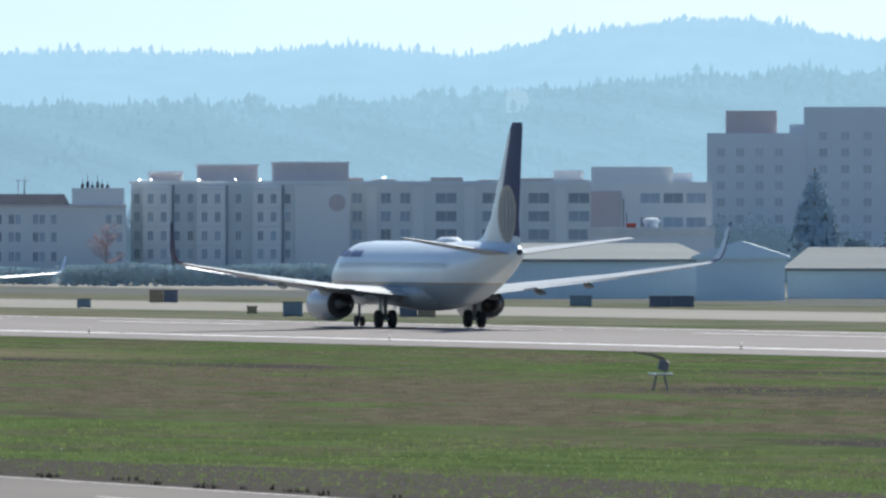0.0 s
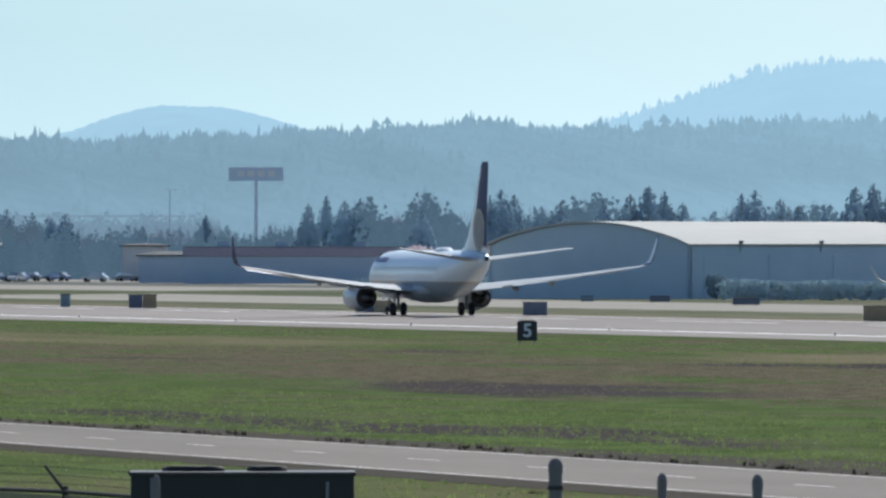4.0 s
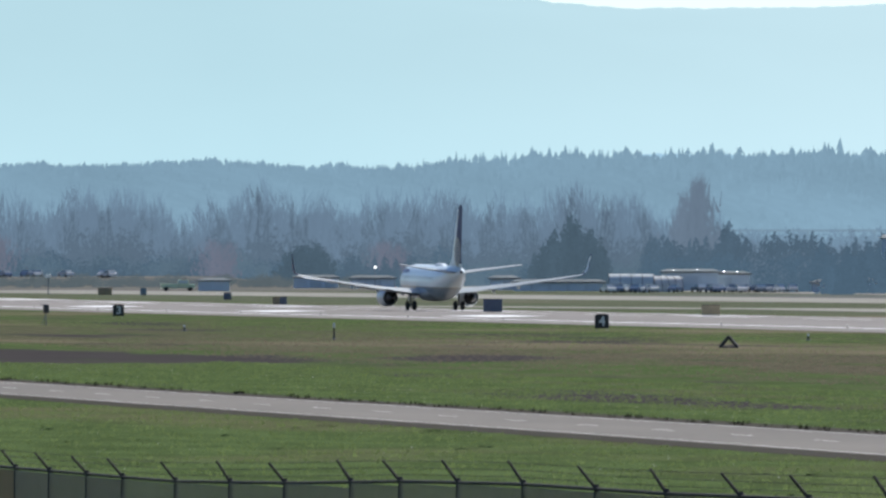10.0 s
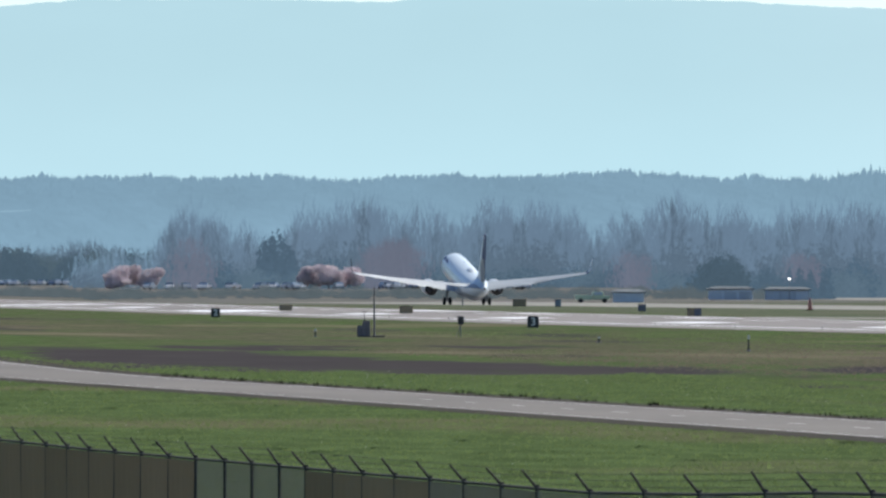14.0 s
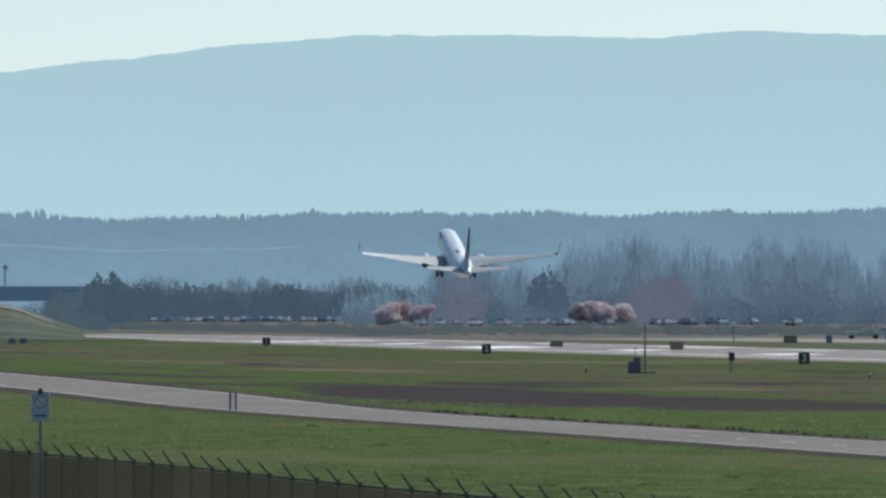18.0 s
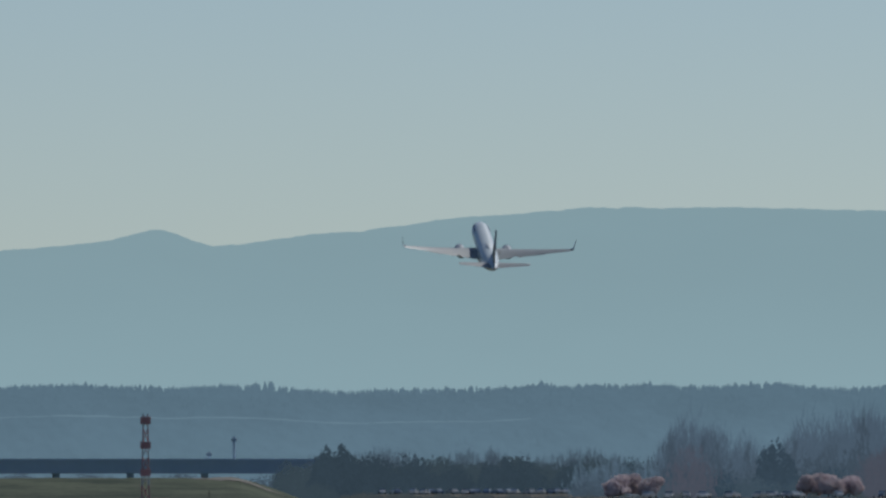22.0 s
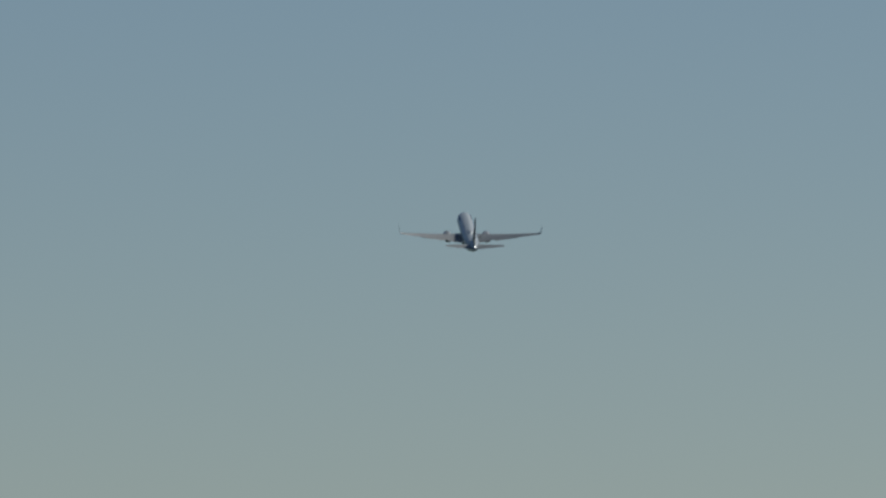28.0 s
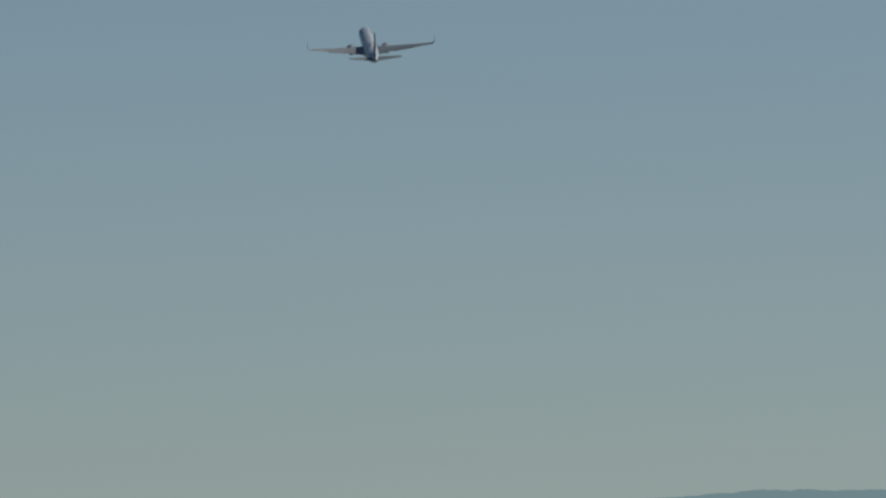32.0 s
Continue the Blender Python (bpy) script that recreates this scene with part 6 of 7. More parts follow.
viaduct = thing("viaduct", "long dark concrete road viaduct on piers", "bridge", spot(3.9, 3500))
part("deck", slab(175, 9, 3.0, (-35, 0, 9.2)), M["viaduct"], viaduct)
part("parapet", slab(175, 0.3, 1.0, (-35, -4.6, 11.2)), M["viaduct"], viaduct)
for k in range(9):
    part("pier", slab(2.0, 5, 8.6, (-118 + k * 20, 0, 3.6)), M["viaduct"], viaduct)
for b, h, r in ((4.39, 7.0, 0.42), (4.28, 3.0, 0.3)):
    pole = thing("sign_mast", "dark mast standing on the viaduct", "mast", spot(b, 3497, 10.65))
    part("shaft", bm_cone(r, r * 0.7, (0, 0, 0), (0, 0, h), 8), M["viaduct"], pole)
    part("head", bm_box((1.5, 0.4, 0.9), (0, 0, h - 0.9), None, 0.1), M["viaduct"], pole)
# grassy bank that rises towards the viaduct and falls away beside the runway end
def bank_z(b, d):
    side = 1 - smoothstep(b + 0.04 * noise.noise((d * 0.01, 2.0, 0)), 4.36, 4.78)
    return -0.25 + 6.35 * smoothstep(d, 2440, 3150) ** 1.1 * side * (1 + 0.05 * noise.noise((b * 6, d * 0.01, 5.0)))


BANK_B, BANK_D = [1.0 + 0.06 * i for i in range(68)], [2420 + 40 * j for j in range(22)]
verts = [(*(toward(b) * d).xy, bank_z(b, d)) for d in BANK_D for b in BANK_B]
k = len(BANK_B)
faces = [(j * k + i, j * k + i + 1, (j + 1) * k + i + 1, (j + 1) * k + i) for j in range(len(BANK_D) - 1) for i in range(k - 1)]
tagged(new("earth_bank", raw_mesh("earth_bank", verts, faces, M["bank_grass"])), "broad grassy bank beyond the runway end", "bank", kind="structure")
verts = []
for i in range(25):
    b = 4.20 + 0.42 * i / 24
    fall = 40 + 110 * math.sin(math.pi * i / 24) * (0.7 + 0.6 * noise.noise((i * 0.35, 1.0, 0)))
    for u in (0.0, 0.5, 1.0):
        d = 3140 - fall * (1 - u)
        verts.append((*(toward(b) * d).xy, bank_z(b, d) + 0.12))
faces = [(3 * i + j, 3 * i + j + 3, 3 * i + j + 4, 3 * i + j + 1) for i in range(24) for j in range(2)]
tagged(new("bare_slope", raw_mesh("bare_slope", verts, faces, M["soil_bank"])), "bare sandy earth on the crest of the bank", "bank", kind="structure")
woods("backdrop_round_woods", "low hazy scrub below the car park", M["scrub"], 5.95, 9.1, 2668, 2692, 390, lambda b: 2.9 + 0.5 * math.sin(b * 31.0), "round", 59)
woods("backdrop_round_woods", "low hazy scrub below the far car park", M["scrub"], 4.86, 5.95, -6, 12, 260, lambda b: 2.7 + 0.4 * math.sin(b * 37.0), "round", 60, 282)
woods("backdrop_round_woods", "hazy scrub before the viaduct", M["end_belt"], 4.52, 4.84, 3290, 3330, 40, lambda b: 5.0 + 0.8 * math.sin(b * 40.0), "round", 58)


# pale storage dome on the wooded hillside, glowing with painted haze
dome = thing("storage_dome", "pale round storage dome among trees on the hillside", "tank", spot(18.1, 4080, 0))
part("shell", bm_loft([[(r * math.cos(q), r * math.sin(q), z) for q in [2 * math.pi * i / 20 for i in range(20)]] for r, z in ((3.5, 30.0), (3.5, 48.6), (3.3, 49.9), (2.5, 51.0), (1.2, 51.6), (0.2, 51.8))]), M["dome"], dome, "", True)


# ---- parked vehicles far off ----
def car_meshes(k):
    body = bm_loft([[(x, y * w, z) for x, z in ((-2.2, 0.35), (2.2, 0.35), (2.2, 0.75), (1.3, 0.92), (-1.9, 0.95), (-2.2, 0.8))] for y, w in ((-0.85, 0.97), (-0.8, 1.02), (0.8, 1.02), (0.85, 0.97))])
    cabin = bm_loft([[(x, y, z) for x, z in ((-1.7, 0.93), (0.9, 0.92), (0.2, 1.42), (-1.2, 1.45))] for y in (-0.72, 0.72)])
    return mesh_of("body", body, M["car%d" % k], True), mesh_of("cabin", cabin, M["window_glass"]), mesh_of("wheel", bm_cone(0.32, 0.32, (0, -0.1, 0), (0, 0.1, 0), 12), M["rubber"])


CARS = [car_meshes(k) for k in range(5)]


def park(bearing, dist, k, turn):
    ob = thing("car", ("silver", "dark grey", "dark red", "dark blue", "white")[k] + " car parked in a row beyond the airfield", "car", spot(bearing, dist, 0.02, turn), "parked cars")
    part("body", CARS[k][0], None, ob)
    part("cabin", CARS[k][1], None, ob)
    for x in (-1.35, 1.35):
        for y in (-0.78, 0.78):
            part("wheel", CARS[k][2], None, ob, at=pose(x, y, 0.32))


for i in range(36):
    park(5.95 + 2.0 * rt.random(), rt.uniform(2712, 2742), rt.choice((0, 4, 4, 4, 0, 3)), rt.choice((60, 80, 95, 110)))
for i in range(22):
    park(5.02 + 0.95 * (i + rt.random()) / 22, rt.uniform(3300, 3380), rt.choice((0, 4, 4, 0, 3)), rt.choice((70, 90, 110)))
for i in range(24):
    park(10.03 + 0.85 * rt.random() ** 1.4, rt.uniform(2312, 2334), rt.choice((0, 3, 3, 4, 4, 1)), rt.choice((60, 85, 100)))
for i in range(9):
    park(11.3 + 0.85 * rt.random(), rt.uniform(2090, 2150), rt.choice((0, 1, 3, 3)), rt.uniform(0, 180))
truck = thing("pickup_truck", "pale green utility truck on the far taxiway", "truck", spot(8.17, 2480, 0.02, -5))
part("bed", bm_box((3.2, 2.0, 0.9), (-1.6, 0, 1.0), None, 0.1), M["truck_green"], truck)
part("bonnet", bm_box((1.3, 1.9, 0.7), (2.7, 0, 0.95), None, 0.15), M["truck_green"], truck)
part("cab", bm_box((2.0, 1.95, 1.5), (1.1, 0, 1.35), None, 0.25), M["truck_green"], truck)
part("cab_window", bm_box((1.6, 1.97, 0.5), (1.1, 0, 1.72), None, 0.1), M["window_glass"], truck)
part("beacon_bar", bm_box((0.4, 1.2, 0.2), (1.2, 0, 2.36), None, 0.05), M["sign_yellow"], truck)
for x in (-2.2, 2.4):
    for y in (-0.9, 0.9):
        part("wheel", bm_cone(0.42, 0.42, (x, y - 0.12, 0.42), (x, y + 0.12, 0.42), 12), M["rubber"], truck)


# ---- airfield signs and fixtures ----
def text_mesh(txt, size, mat):
    cu = bpy.data.curves.new("digit", "FONT")
    cu.body, cu.size, cu.extrude, cu.offset = txt, size, 0.012, 0.025
    cu.align_x, cu.align_y = "CENTER", "CENTER"
    tmp = bpy.data.objects.new("tmp", cu)
    me = bpy.data.meshes.new_from_object(tmp)
    bpy.data.objects.remove(tmp)
    me.materials.clear()
    me.materials.append(mat)
    me.name = "digit"
    return me


def distance_sign(digit, bearing, dist):
    ob = thing("distance_sign", "black distance sign with a large white digit %s on short legs" % digit, "sign", spot(bearing, dist), "distance signs")
    part("panel", bm_box((1.22, 0.35, 1.18), (0, 0, 0.80), None, 0.03), M["sign_black"], ob)
    part("digit", text_mesh(digit, 1.15, M["sign_white"]), None, ob, "white digit %s" % digit, at=pose(0.02, -0.19, 0.80, 90))
    for x in (-0.45, 0.45):
        part("leg", bm_cone(0.04, 0.04, (x, 0, -0.1), (x, 0, 0.22), 8), M["steel"], ob)
    part("lamp_hood", bm_box((0.9, 0.12, 0.06), (0, -0.1, 1.42), None, 0.02), M["dark_steel"], ob)
    return ob


for digit, b, d in (("5", 13.715, 790), ("4", 10.04, 1125), ("3", 7.91, 1400), ("2", 6.51, 1725), ("1", 5.54, 2070)):
    distance_sign(digit, b, d)


def guidance_sign(bearing, dist, w, h, mats, label):
    ob = thing("guidance_sign", label, "sign", spot(bearing, dist), "airfield signs")
    n = len(mats)
    for k, mt in enumerate(mats):
        part("panel", bm_box((w / n - 0.03, 0.3, h - 0.15), (-w / 2 + w * (k + 0.5) / n, 0, 0.15 + (h - 0.15) / 2), None, 0.03), M[mt], ob)
    for z in (0.15, h + 0.02):
        part("frame_bar", bm_box((w + 0.08, 0.34, 0.06), (0, 0, z)), M["dark_steel"], ob)
    for x in (-w * 0.35, w * 0.35):
        part("leg", bm_cone(0.05, 0.05, (x, 0, -0.1), (x, 0, 0.2), 8), M["steel"], ob)


for b, d, w, h, mats in ((17.11, 970, 1.5, 1.15, ("sign_teal",)), (16.54, 1185, 2.6, 1.2, ("sign_yellow", "sign_blue")), (16.19, 1100, 1.2, 0.8, ("sign_teal",)), (18.78, 1100, 3.8, 1.0, ("sign_blue", "sign_blue")),
                         (18.38, 1115, 1.9, 0.95, ("sign_teal",)), (15.26, 1025, 2.3, 1.3, ("sign_yellow",)), (17.66, 960, 2.7, 1.1, ("sign_blue", "sign_yellow")), (14.68, 1330, 2.8, 0.8, ("sign_blue",)),
                         (13.75, 1115, 2.1, 1.25, ("sign_blue",)), (12.02, 1250, 2.7, 1.45, ("sign_blue", "sign_yellow")), (11.68, 1272, 1.0, 1.4, ("sign_teal",)), (10.52, 1405, 2.0, 1.35, ("sign_yellow",)),
                         (9.56, 1495, 2.2, 1.75, ("sign_blue",)), (14.3, 1400, 2.2, 0.7, ("sign_blue",)), (13.98, 1410, 1.4, 0.7, ("sign_teal",)), (8.62, 1800, 2.0, 1.1, ("sign_yellow", "sign_blue")),
                         (7.35, 1850, 1.9, 1.3, ("sign_yellow",)), (6.82, 1980, 2.0, 1.1, ("sign_yellow",)), (13.04, 1170, 3.3, 1.15, ("sign_blue", "sign_yellow")), (7.85, 2250, 2.4, 1.3, ("sign_yellow",)), (8.02, 2240, 1.1, 1.3, ("sign_teal",)), (8.39, 2000, 1.2, 1.15, ("sign_blue",))):
    guidance_sign(b, d, w, h, mats, "airfield guidance sign, greyed for haze, standing low beside the runway")

for k in range(-1, 28):
    x, y = 220.4, 637 + 60.5 * k
    el = thing("edge_light", "small white runway edge light on a short stem", "runway light", pose(x, y, ground_z(x, y) + 0.03 + rwy_crown(x)), "runway edge lights")
    part("base", bm_cone(0.12, 0.10, (0, 0, -0.05), (0, 0, 0.03), 10), M["steel"], el)
    part("stem", bm_cone(0.03, 0.03, (0, 0, 0.03), (0, 0, 0.16), 8), M["sign_yellow"], el)
    part("lens", bm_loft([[(r * math.cos(q), r * math.sin(q), z) for q in [2 * math.pi * i / 10 for i in range(10)]] for r, z in ((0.05, 0.16), (0.065, 0.20), (0.06, 0.25), (0.02, 0.28))]), M["sign_white"], el, "white glass dome", True)
guidance_sign(16.93, 1010, 0.8, 0.62, ("sign_yellow",), "small yellow sign, greyed for haze, standing low beside the runway")

post = thing("lamp_post", "short pale post with a white lamp head beyond the runway", "lamp", spot(7.60, 2330))
part("shaft", bm_cone(0.12, 0.10, (0, 0, -0.1), (0, 0, 3.0), 8), M["steel"], post)
part("white_head", bm_box((0.95, 0.35, 0.6), (0, 0, 3.25), None, 0.08), M["bright_line"], post, "white lamp head")

marker = thing("orange_marker", "small orange marker post beside the taxiway", "marker", spot(9.13, 2060))
part("post", bm_cone(0.45, 0.12, (0, 0, -0.1), (0, 0, 2.0), 10), M["orange"], marker)
part("base", bm_cone(0.6, 0.55, (0, 0, -0.1), (0, 0, 0.12), 12), M["rubber"], marker)

tri = thing("triangular_marker", "dark triangular frame marker on the grass", "marker", spot(10.6, 893))
for a, b in (((-0.62, 0, 0.03), (0.62, 0, 0.03)), ((-0.62, 0, 0.03), (0, 0, 0.78)), ((0.62, 0, 0.03), (0, 0, 0.78))):
    part("bar", bm_cone(0.12, 0.12, a, b, 6), M["sign_black"], tri)
    part("bar", bm_cone(0.08, 0.08, (a[0], 0.9, a[2]), (b[0], 0.9, b[2]), 6), M["sign_black"], tri)

for b, d, h in ((8.86, 995, 1.25), (8.2, 1120, 0.5), (6.95, 1220, 0.7), (10.95, 980, 0.5)):
    stake = thing("marker_stake", "short white and dark marker stake in the grass", "marker", spot(b, d), "marker stakes")
    part("shaft", bm_cone(0.07, 0.06, (0, 0, -0.1), (0, 0, h * 0.72), 8), M["sign_black"], stake)
    part("cap", bm_cone(0.10, 0.05, (0, 0, h * 0.72), (0, 0, h), 8), M["sign_white"], stake, "white cap")
    part("base", bm_cone(0.2, 0.16, (0, 0, -0.05), (0, 0, 0.1), 10), M["steel"], stake)

mast = thing("weather_mast", "dark mast beside a small grey equipment cabinet", "mast", spot(7.21, 1215))
part("pole", bm_cone(0.09, 0.06, (0, 0, -0.1), (0, 0, 4.7), 8), M["wood"], mast)
part("cabinet", bm_box((0.7, 0.6, 1.5), (-0.75, 0, 0.78), None, 0.05), M["wood"], mast)
part("cabinet", bm_box((0.5, 0.5, 1.1), (-1.35, 0.1, 0.55), None, 0.05), M["wood"], mast)
part("plinth", bm_box((2.6, 1.2, 0.16), (-0.3, 0, 0.06), None, 0.03), M["concrete"], mast)
part("anemometer", join(bm_box((0.6, 0.05, 0.05), (-0.9, 0, 2.35)), bm_cone(0.03, 0.03, (-0.9, 0, 1.5), (-0.9, 0, 2.35), 6)), M["wood"], mast)
sensor = thing("visibility_sensor", "grey sensor head on a thin post", "sensor", spot(7.59, 1222))
part("post", bm_cone(0.06, 0.05, (0, 0, -0.1), (0, 0, 1.3), 8), M["steel"], sensor)
part("head", bm_box((0.55, 0.4, 0.8), (0.03, 0, 1.55), None, 0.1), M["sign_black"], sensor)
part("arm", bm_box((0.5, 0.08, 0.08), (-0.25, 0, 1.95)), M["steel"], sensor)
part("stay", bm_cone(0.03, 0.03, (-0.45, 0, -0.05), (-0.05, 0, 0.9), 6), M["steel"], sensor)

beam = thing("wind_vane_stand", "tilted yellow-brown vane on a small stand in the grass", "fixture", spot(18.73, 501))
part("vane", bm_loft([[(x, s * w, z + s2 * w) for s, s2 in ((-1, -1), (1, -1), (1, 1), (-1, 1))] for x, z, w in ((-1.05, 1.48, 0.03), (-0.3, 1.36, 0.06), (0.1, 1.22, 0.08), (0.35, 1.0, 0.05))]), M["sign_yellow"], beam)
part("head", bm_box((0.42, 0.35, 0.4), (0.12, 0, 0.95), Matrix.Rotation(0.3, 4, "Y"), 0.05), M["steel"], beam)
part("table", bm_box((0.95, 0.6, 0.07), (0, 0, 0.62), None, 0.02), M["bright_metal"], beam, "bright metal shelf")
for x in (-0.3, 0.3):
    part("leg", bm_cone(0.04, 0.04, (x, 0, -0.1), (x * 0.5, 0, 0.62), 6), M["steel"], beam)

# antenna tower with its cabin
tow = thing("antenna_tower", "red and white lattice antenna tower beside its cabin", "antenna", spot(4.0, 2370))
for k in range(7):
    z0, z1 = 2.6 * k, 2.6 * (k + 1)
    w0, w1 = 0.75 - 0.05 * k, 0.70 - 0.05 * k
    bars = [bm_cone(0.13, 0.13, (sx * w0, sy * w0, z0 - (0.2 if k == 0 else 0)), (sx * w1, sy * w1, z1), 6) for sx in (-1, 1) for sy in (-1, 1)]
    bars += [bm_cone(0.09, 0.09, (-w0, -w0, z0), (w1, -w1, z1), 6), bm_cone(0.09, 0.09, (w0, w0, z0), (-w1, w1, z1), 6), bm_cone(0.09, 0.09, (-w0, w0, z0), (-w1, -w1, z1), 6), bm_cone(0.09, 0.09, (w0, -w0, z0), (w1, w1, z1), 6)]
    part("lattice_section", join(*bars), M["tower_red"] if k % 2 else M["tower_white"], tow, "red lattice section" if k % 2 else "white lattice section")
for z in (7.5, 12.5, 17.0):
    part("antenna_panel", bm_box((1.9, 0.3, 1.3), (0, -0.8, z), None, 0.06), M["tower_red"], tow, "red antenna panel")
cabin = thing("equipment_cabin", "small red and white equipment cabin", "cabin", spot(4.03, 2360))
part("wall", bm_box((5.2, 3, 2.6), (0, 0, 1.2), None, 0.05), M["tower_white"], cabin)
part("panel", bm_box((2.2, 0.1, 1.9), (1.6, -1.53, 0.95), None, 0.02), M["tower_red"], cabin, "red end panel")
part("roof", bm_box((5.6, 3.4, 0.3), (0, 0, 2.62), None, 0.04), M["tower_red"], cabin, "red roof")
for b, d, h in ((4.28, 2380, 4.2), (4.42, 2250, 1.0), (4.47, 2250, 0.9)):
    aid = thing("approach_aid", "small dark navigation aid on the grass", "fixture", spot(b, d), "approach aids")
    part("stand", bm_cone(0.1, 0.07, (0, 0, -0.1), (0, 0, h), 8), M["dark_steel"], aid)
    part("box", bm_box((1.2, 0.8, 0.9), (0, 0, 0.45), None, 0.08), M["sign_teal"], aid)
for b, dx in ((5.39, -0.2), (5.39, 0.35)):
    bol = thing("bollard", "thin pale post beside the service road", "post", spot(b + dx * 0.045, 779), "roadside posts")
    part("shaft", bm_cone(0.07, 0.07, (0, 0, -0.1), (0, 0, 1.05), 8), M["steel"], bol)
    part("cap", bm_cone(0.075, 0.03, (0, 0, 1.05), (0, 0, 1.12), 8), M["steel"], bol)


# ---- on the levee near the camera: cabinets, gate posts, fence, parking sign ----
def cabinet(bearing, dist, w, base, top, label):
    ob = thing("utility_cabinet", label, "cabinet", pose(*(toward(bearing) * dist).xy, base - 0.3, 0, 0, -bearing), "utility cabinets")
    h = top - base + 0.3
    part("body", bm_box((w, 0.8, h), (0, 0, h / 2), None, 0.015), M["black_box"], ob)
    part("rim", bm_box((w + 0.02, 0.83, 0.03), (0, 0, h - 0.016), None, 0.006), M["black_box"], ob)
    for x, r in ((-0.22 * w, 0.14 * w), (0.11 * w, 0.09 * w)):
        part("lid", bm_loft([[(x + rr * math.cos(q), 0.05 + 0.18 * math.sin(q), z) for q in [2 * math.pi * i / 20 for i in range(20)]] for rr, z in ((r, h - 0.005), (r, h + 0.022), (r * 0.9, h + 0.036))]), M["rubber"], ob, "low dark oval lid", True)
    part("conduit", bm_cone(0.022, 0.022, (-w * 0.40, -0.42, 0), (-w * 0.40, -0.42, h - 0.04), 8), M["steel"], ob)
    part("conduit", bm_cone(0.014, 0.014, (w * 0.37, -0.42, 0.4), (w * 0.38, -0.42, h - 0.07), 8), M["steel"], ob)
    part("door_seam", bm_box((0.012, 0.01, h - 0.3), (0.02, -0.402, h / 2 - 0.1)), M["rubber"], ob)
    for x in (-w * 0.25, w * 0.25):
        part("hinge", bm_cone(0.015, 0.015, (x, -0.41, h - 0.5), (x, -0.41, h - 0.4), 6), M["steel"], ob)


cabinet(12.46, 94, 1.61, 1.7, 4.65, "black steel utility cabinet with two low oval lids")
box = thing("signal_box", "long low black steel box on an end post", "cabinet", pose(*(toward(3.84) * 232).xy, 1.4, 0, 0, -3.84))
part("body", bm_box((1.08, 0.5, 0.34), (0, 0, 3.57), None, 0.015), M["black_box"], box)
for x, r in ((-0.12, 0.17), (0.22, 0.13)):
    part("lid", bm_loft([[(x + rr * math.cos(q), 0.16 * math.sin(q), z) for q in [2 * math.pi * i / 16 for i in range(16)]] for rr, z in ((r, 3.735), (r, 3.76), (r * 0.85, 3.775))]), M["rubber"], box, "low dark oval lid", True)
part("base_strip", bm_box((1.1, 0.52, 0.03), (0, 0, 3.40), None, 0.006), M["dark_steel"], box)
part("post", bm_cone(0.05, 0.05, (-0.50, 0, -0.2), (-0.50, 0, 3.42), 10), M["dark_steel"], box)

for b, d, top, r in ((13.84, 91, 4.79, 0.047), (14.31, 88.5, 4.73, 0.031), (14.73, 87, 4.75, 0.034), (12.08, 90, 4.69, 0.026)):
    post = thing("gate_post", "grey weathered gate post with a domed cap", "post", pose(*(toward(b) * d).xy, 1.6), "gate posts")
    h = top - 1.6
    part("shaft", bm_cone(r, r, (0, 0, 0), (0, 0, h - 0.06), 14), M["wood"], post, "", True)
    part("cap", bm_loft([[(rr * math.cos(q), rr * math.sin(q), z) for q in [2 * math.pi * i / 14 for i in range(14)]] for rr, z in ((r * 1.12, h - 0.10), (r * 1.12, h - 0.05), (r * 0.95, h - 0.02), (r * 0.5, h), (r * 0.1, h + 0.004))]), M["wood"], post, "domed cap", True)
    part("clamp", bm_cone(r * 1.2, r * 1.2, (0, 0, h - 0.22), (0, 0, h - 0.19), 14), M["dark_steel"], post)
    part("clamp", bm_cone(r * 1.2, r * 1.2, (0, 0, h - 0.60), (0, 0, h - 0.57), 14), M["dark_steel"], post)
gate = thing("gate_bar", "low grey horizontal bar between gate posts", "gate", pose(*(toward(13.95) * 91).xy, 1.65, 0, 0, -14))
part("bar", bm_cone(0.022, 0.022, (-0.2, 0, 2.70), (1.0, 0, 2.66), 8), M["wood"], gate)
part("upright", bm_cone(0.018, 0.018, (0.9, 0, 0), (0.9, 0, 2.66), 8), M["wood"], gate)

RAIL_Z = [(60, 4.32), (103, 4.29), (115, 4.18), (120, 4.17), (126, 4.10), (132, 3.98), (139, 3.88), (176, 3.83), (194, 3.86), (229, 3.84), (500, 3.8)]


def rail_z(y):
    for (a, u), (b, v) in zip(RAIL_Z, RAIL_Z[1:]):
        if y <= b:
            return u + (v - u) * (y - a) / (b - a)
    return 3.8


fence = thing("perimeter_fence", "brown slatted chain-link perimeter fence topped with barbed wire", "fence")
POST_MESH = mesh_of("post", bm_cone(0.026, 0.026, (0, 0, -2.7), (0, 0, 0.02), 8), M["dark_steel"])
ARM_MESH = mesh_of("arm", bm_cone(0.017, 0.012, (0, 0, 0.0), (-0.165, 0, 0.215), 6), M["dark_steel"])
CAP_MESH = mesh_of("post_cap", bm_cone(0.036, 0.02, (0, 0, 0.0), (0, 0, 0.045), 8), M["dark_steel"])
LINK_COATED = mesh_of("mesh_panel", bm_box((3.0, 0.006, 2.25), (0, 0, -1.15)), M["coated_link"])
LINK_MESH = mesh_of("mesh_panel", bm_box((3.0, 0.006, 2.25), (0, 0, -1.15)), M["chain_link"])
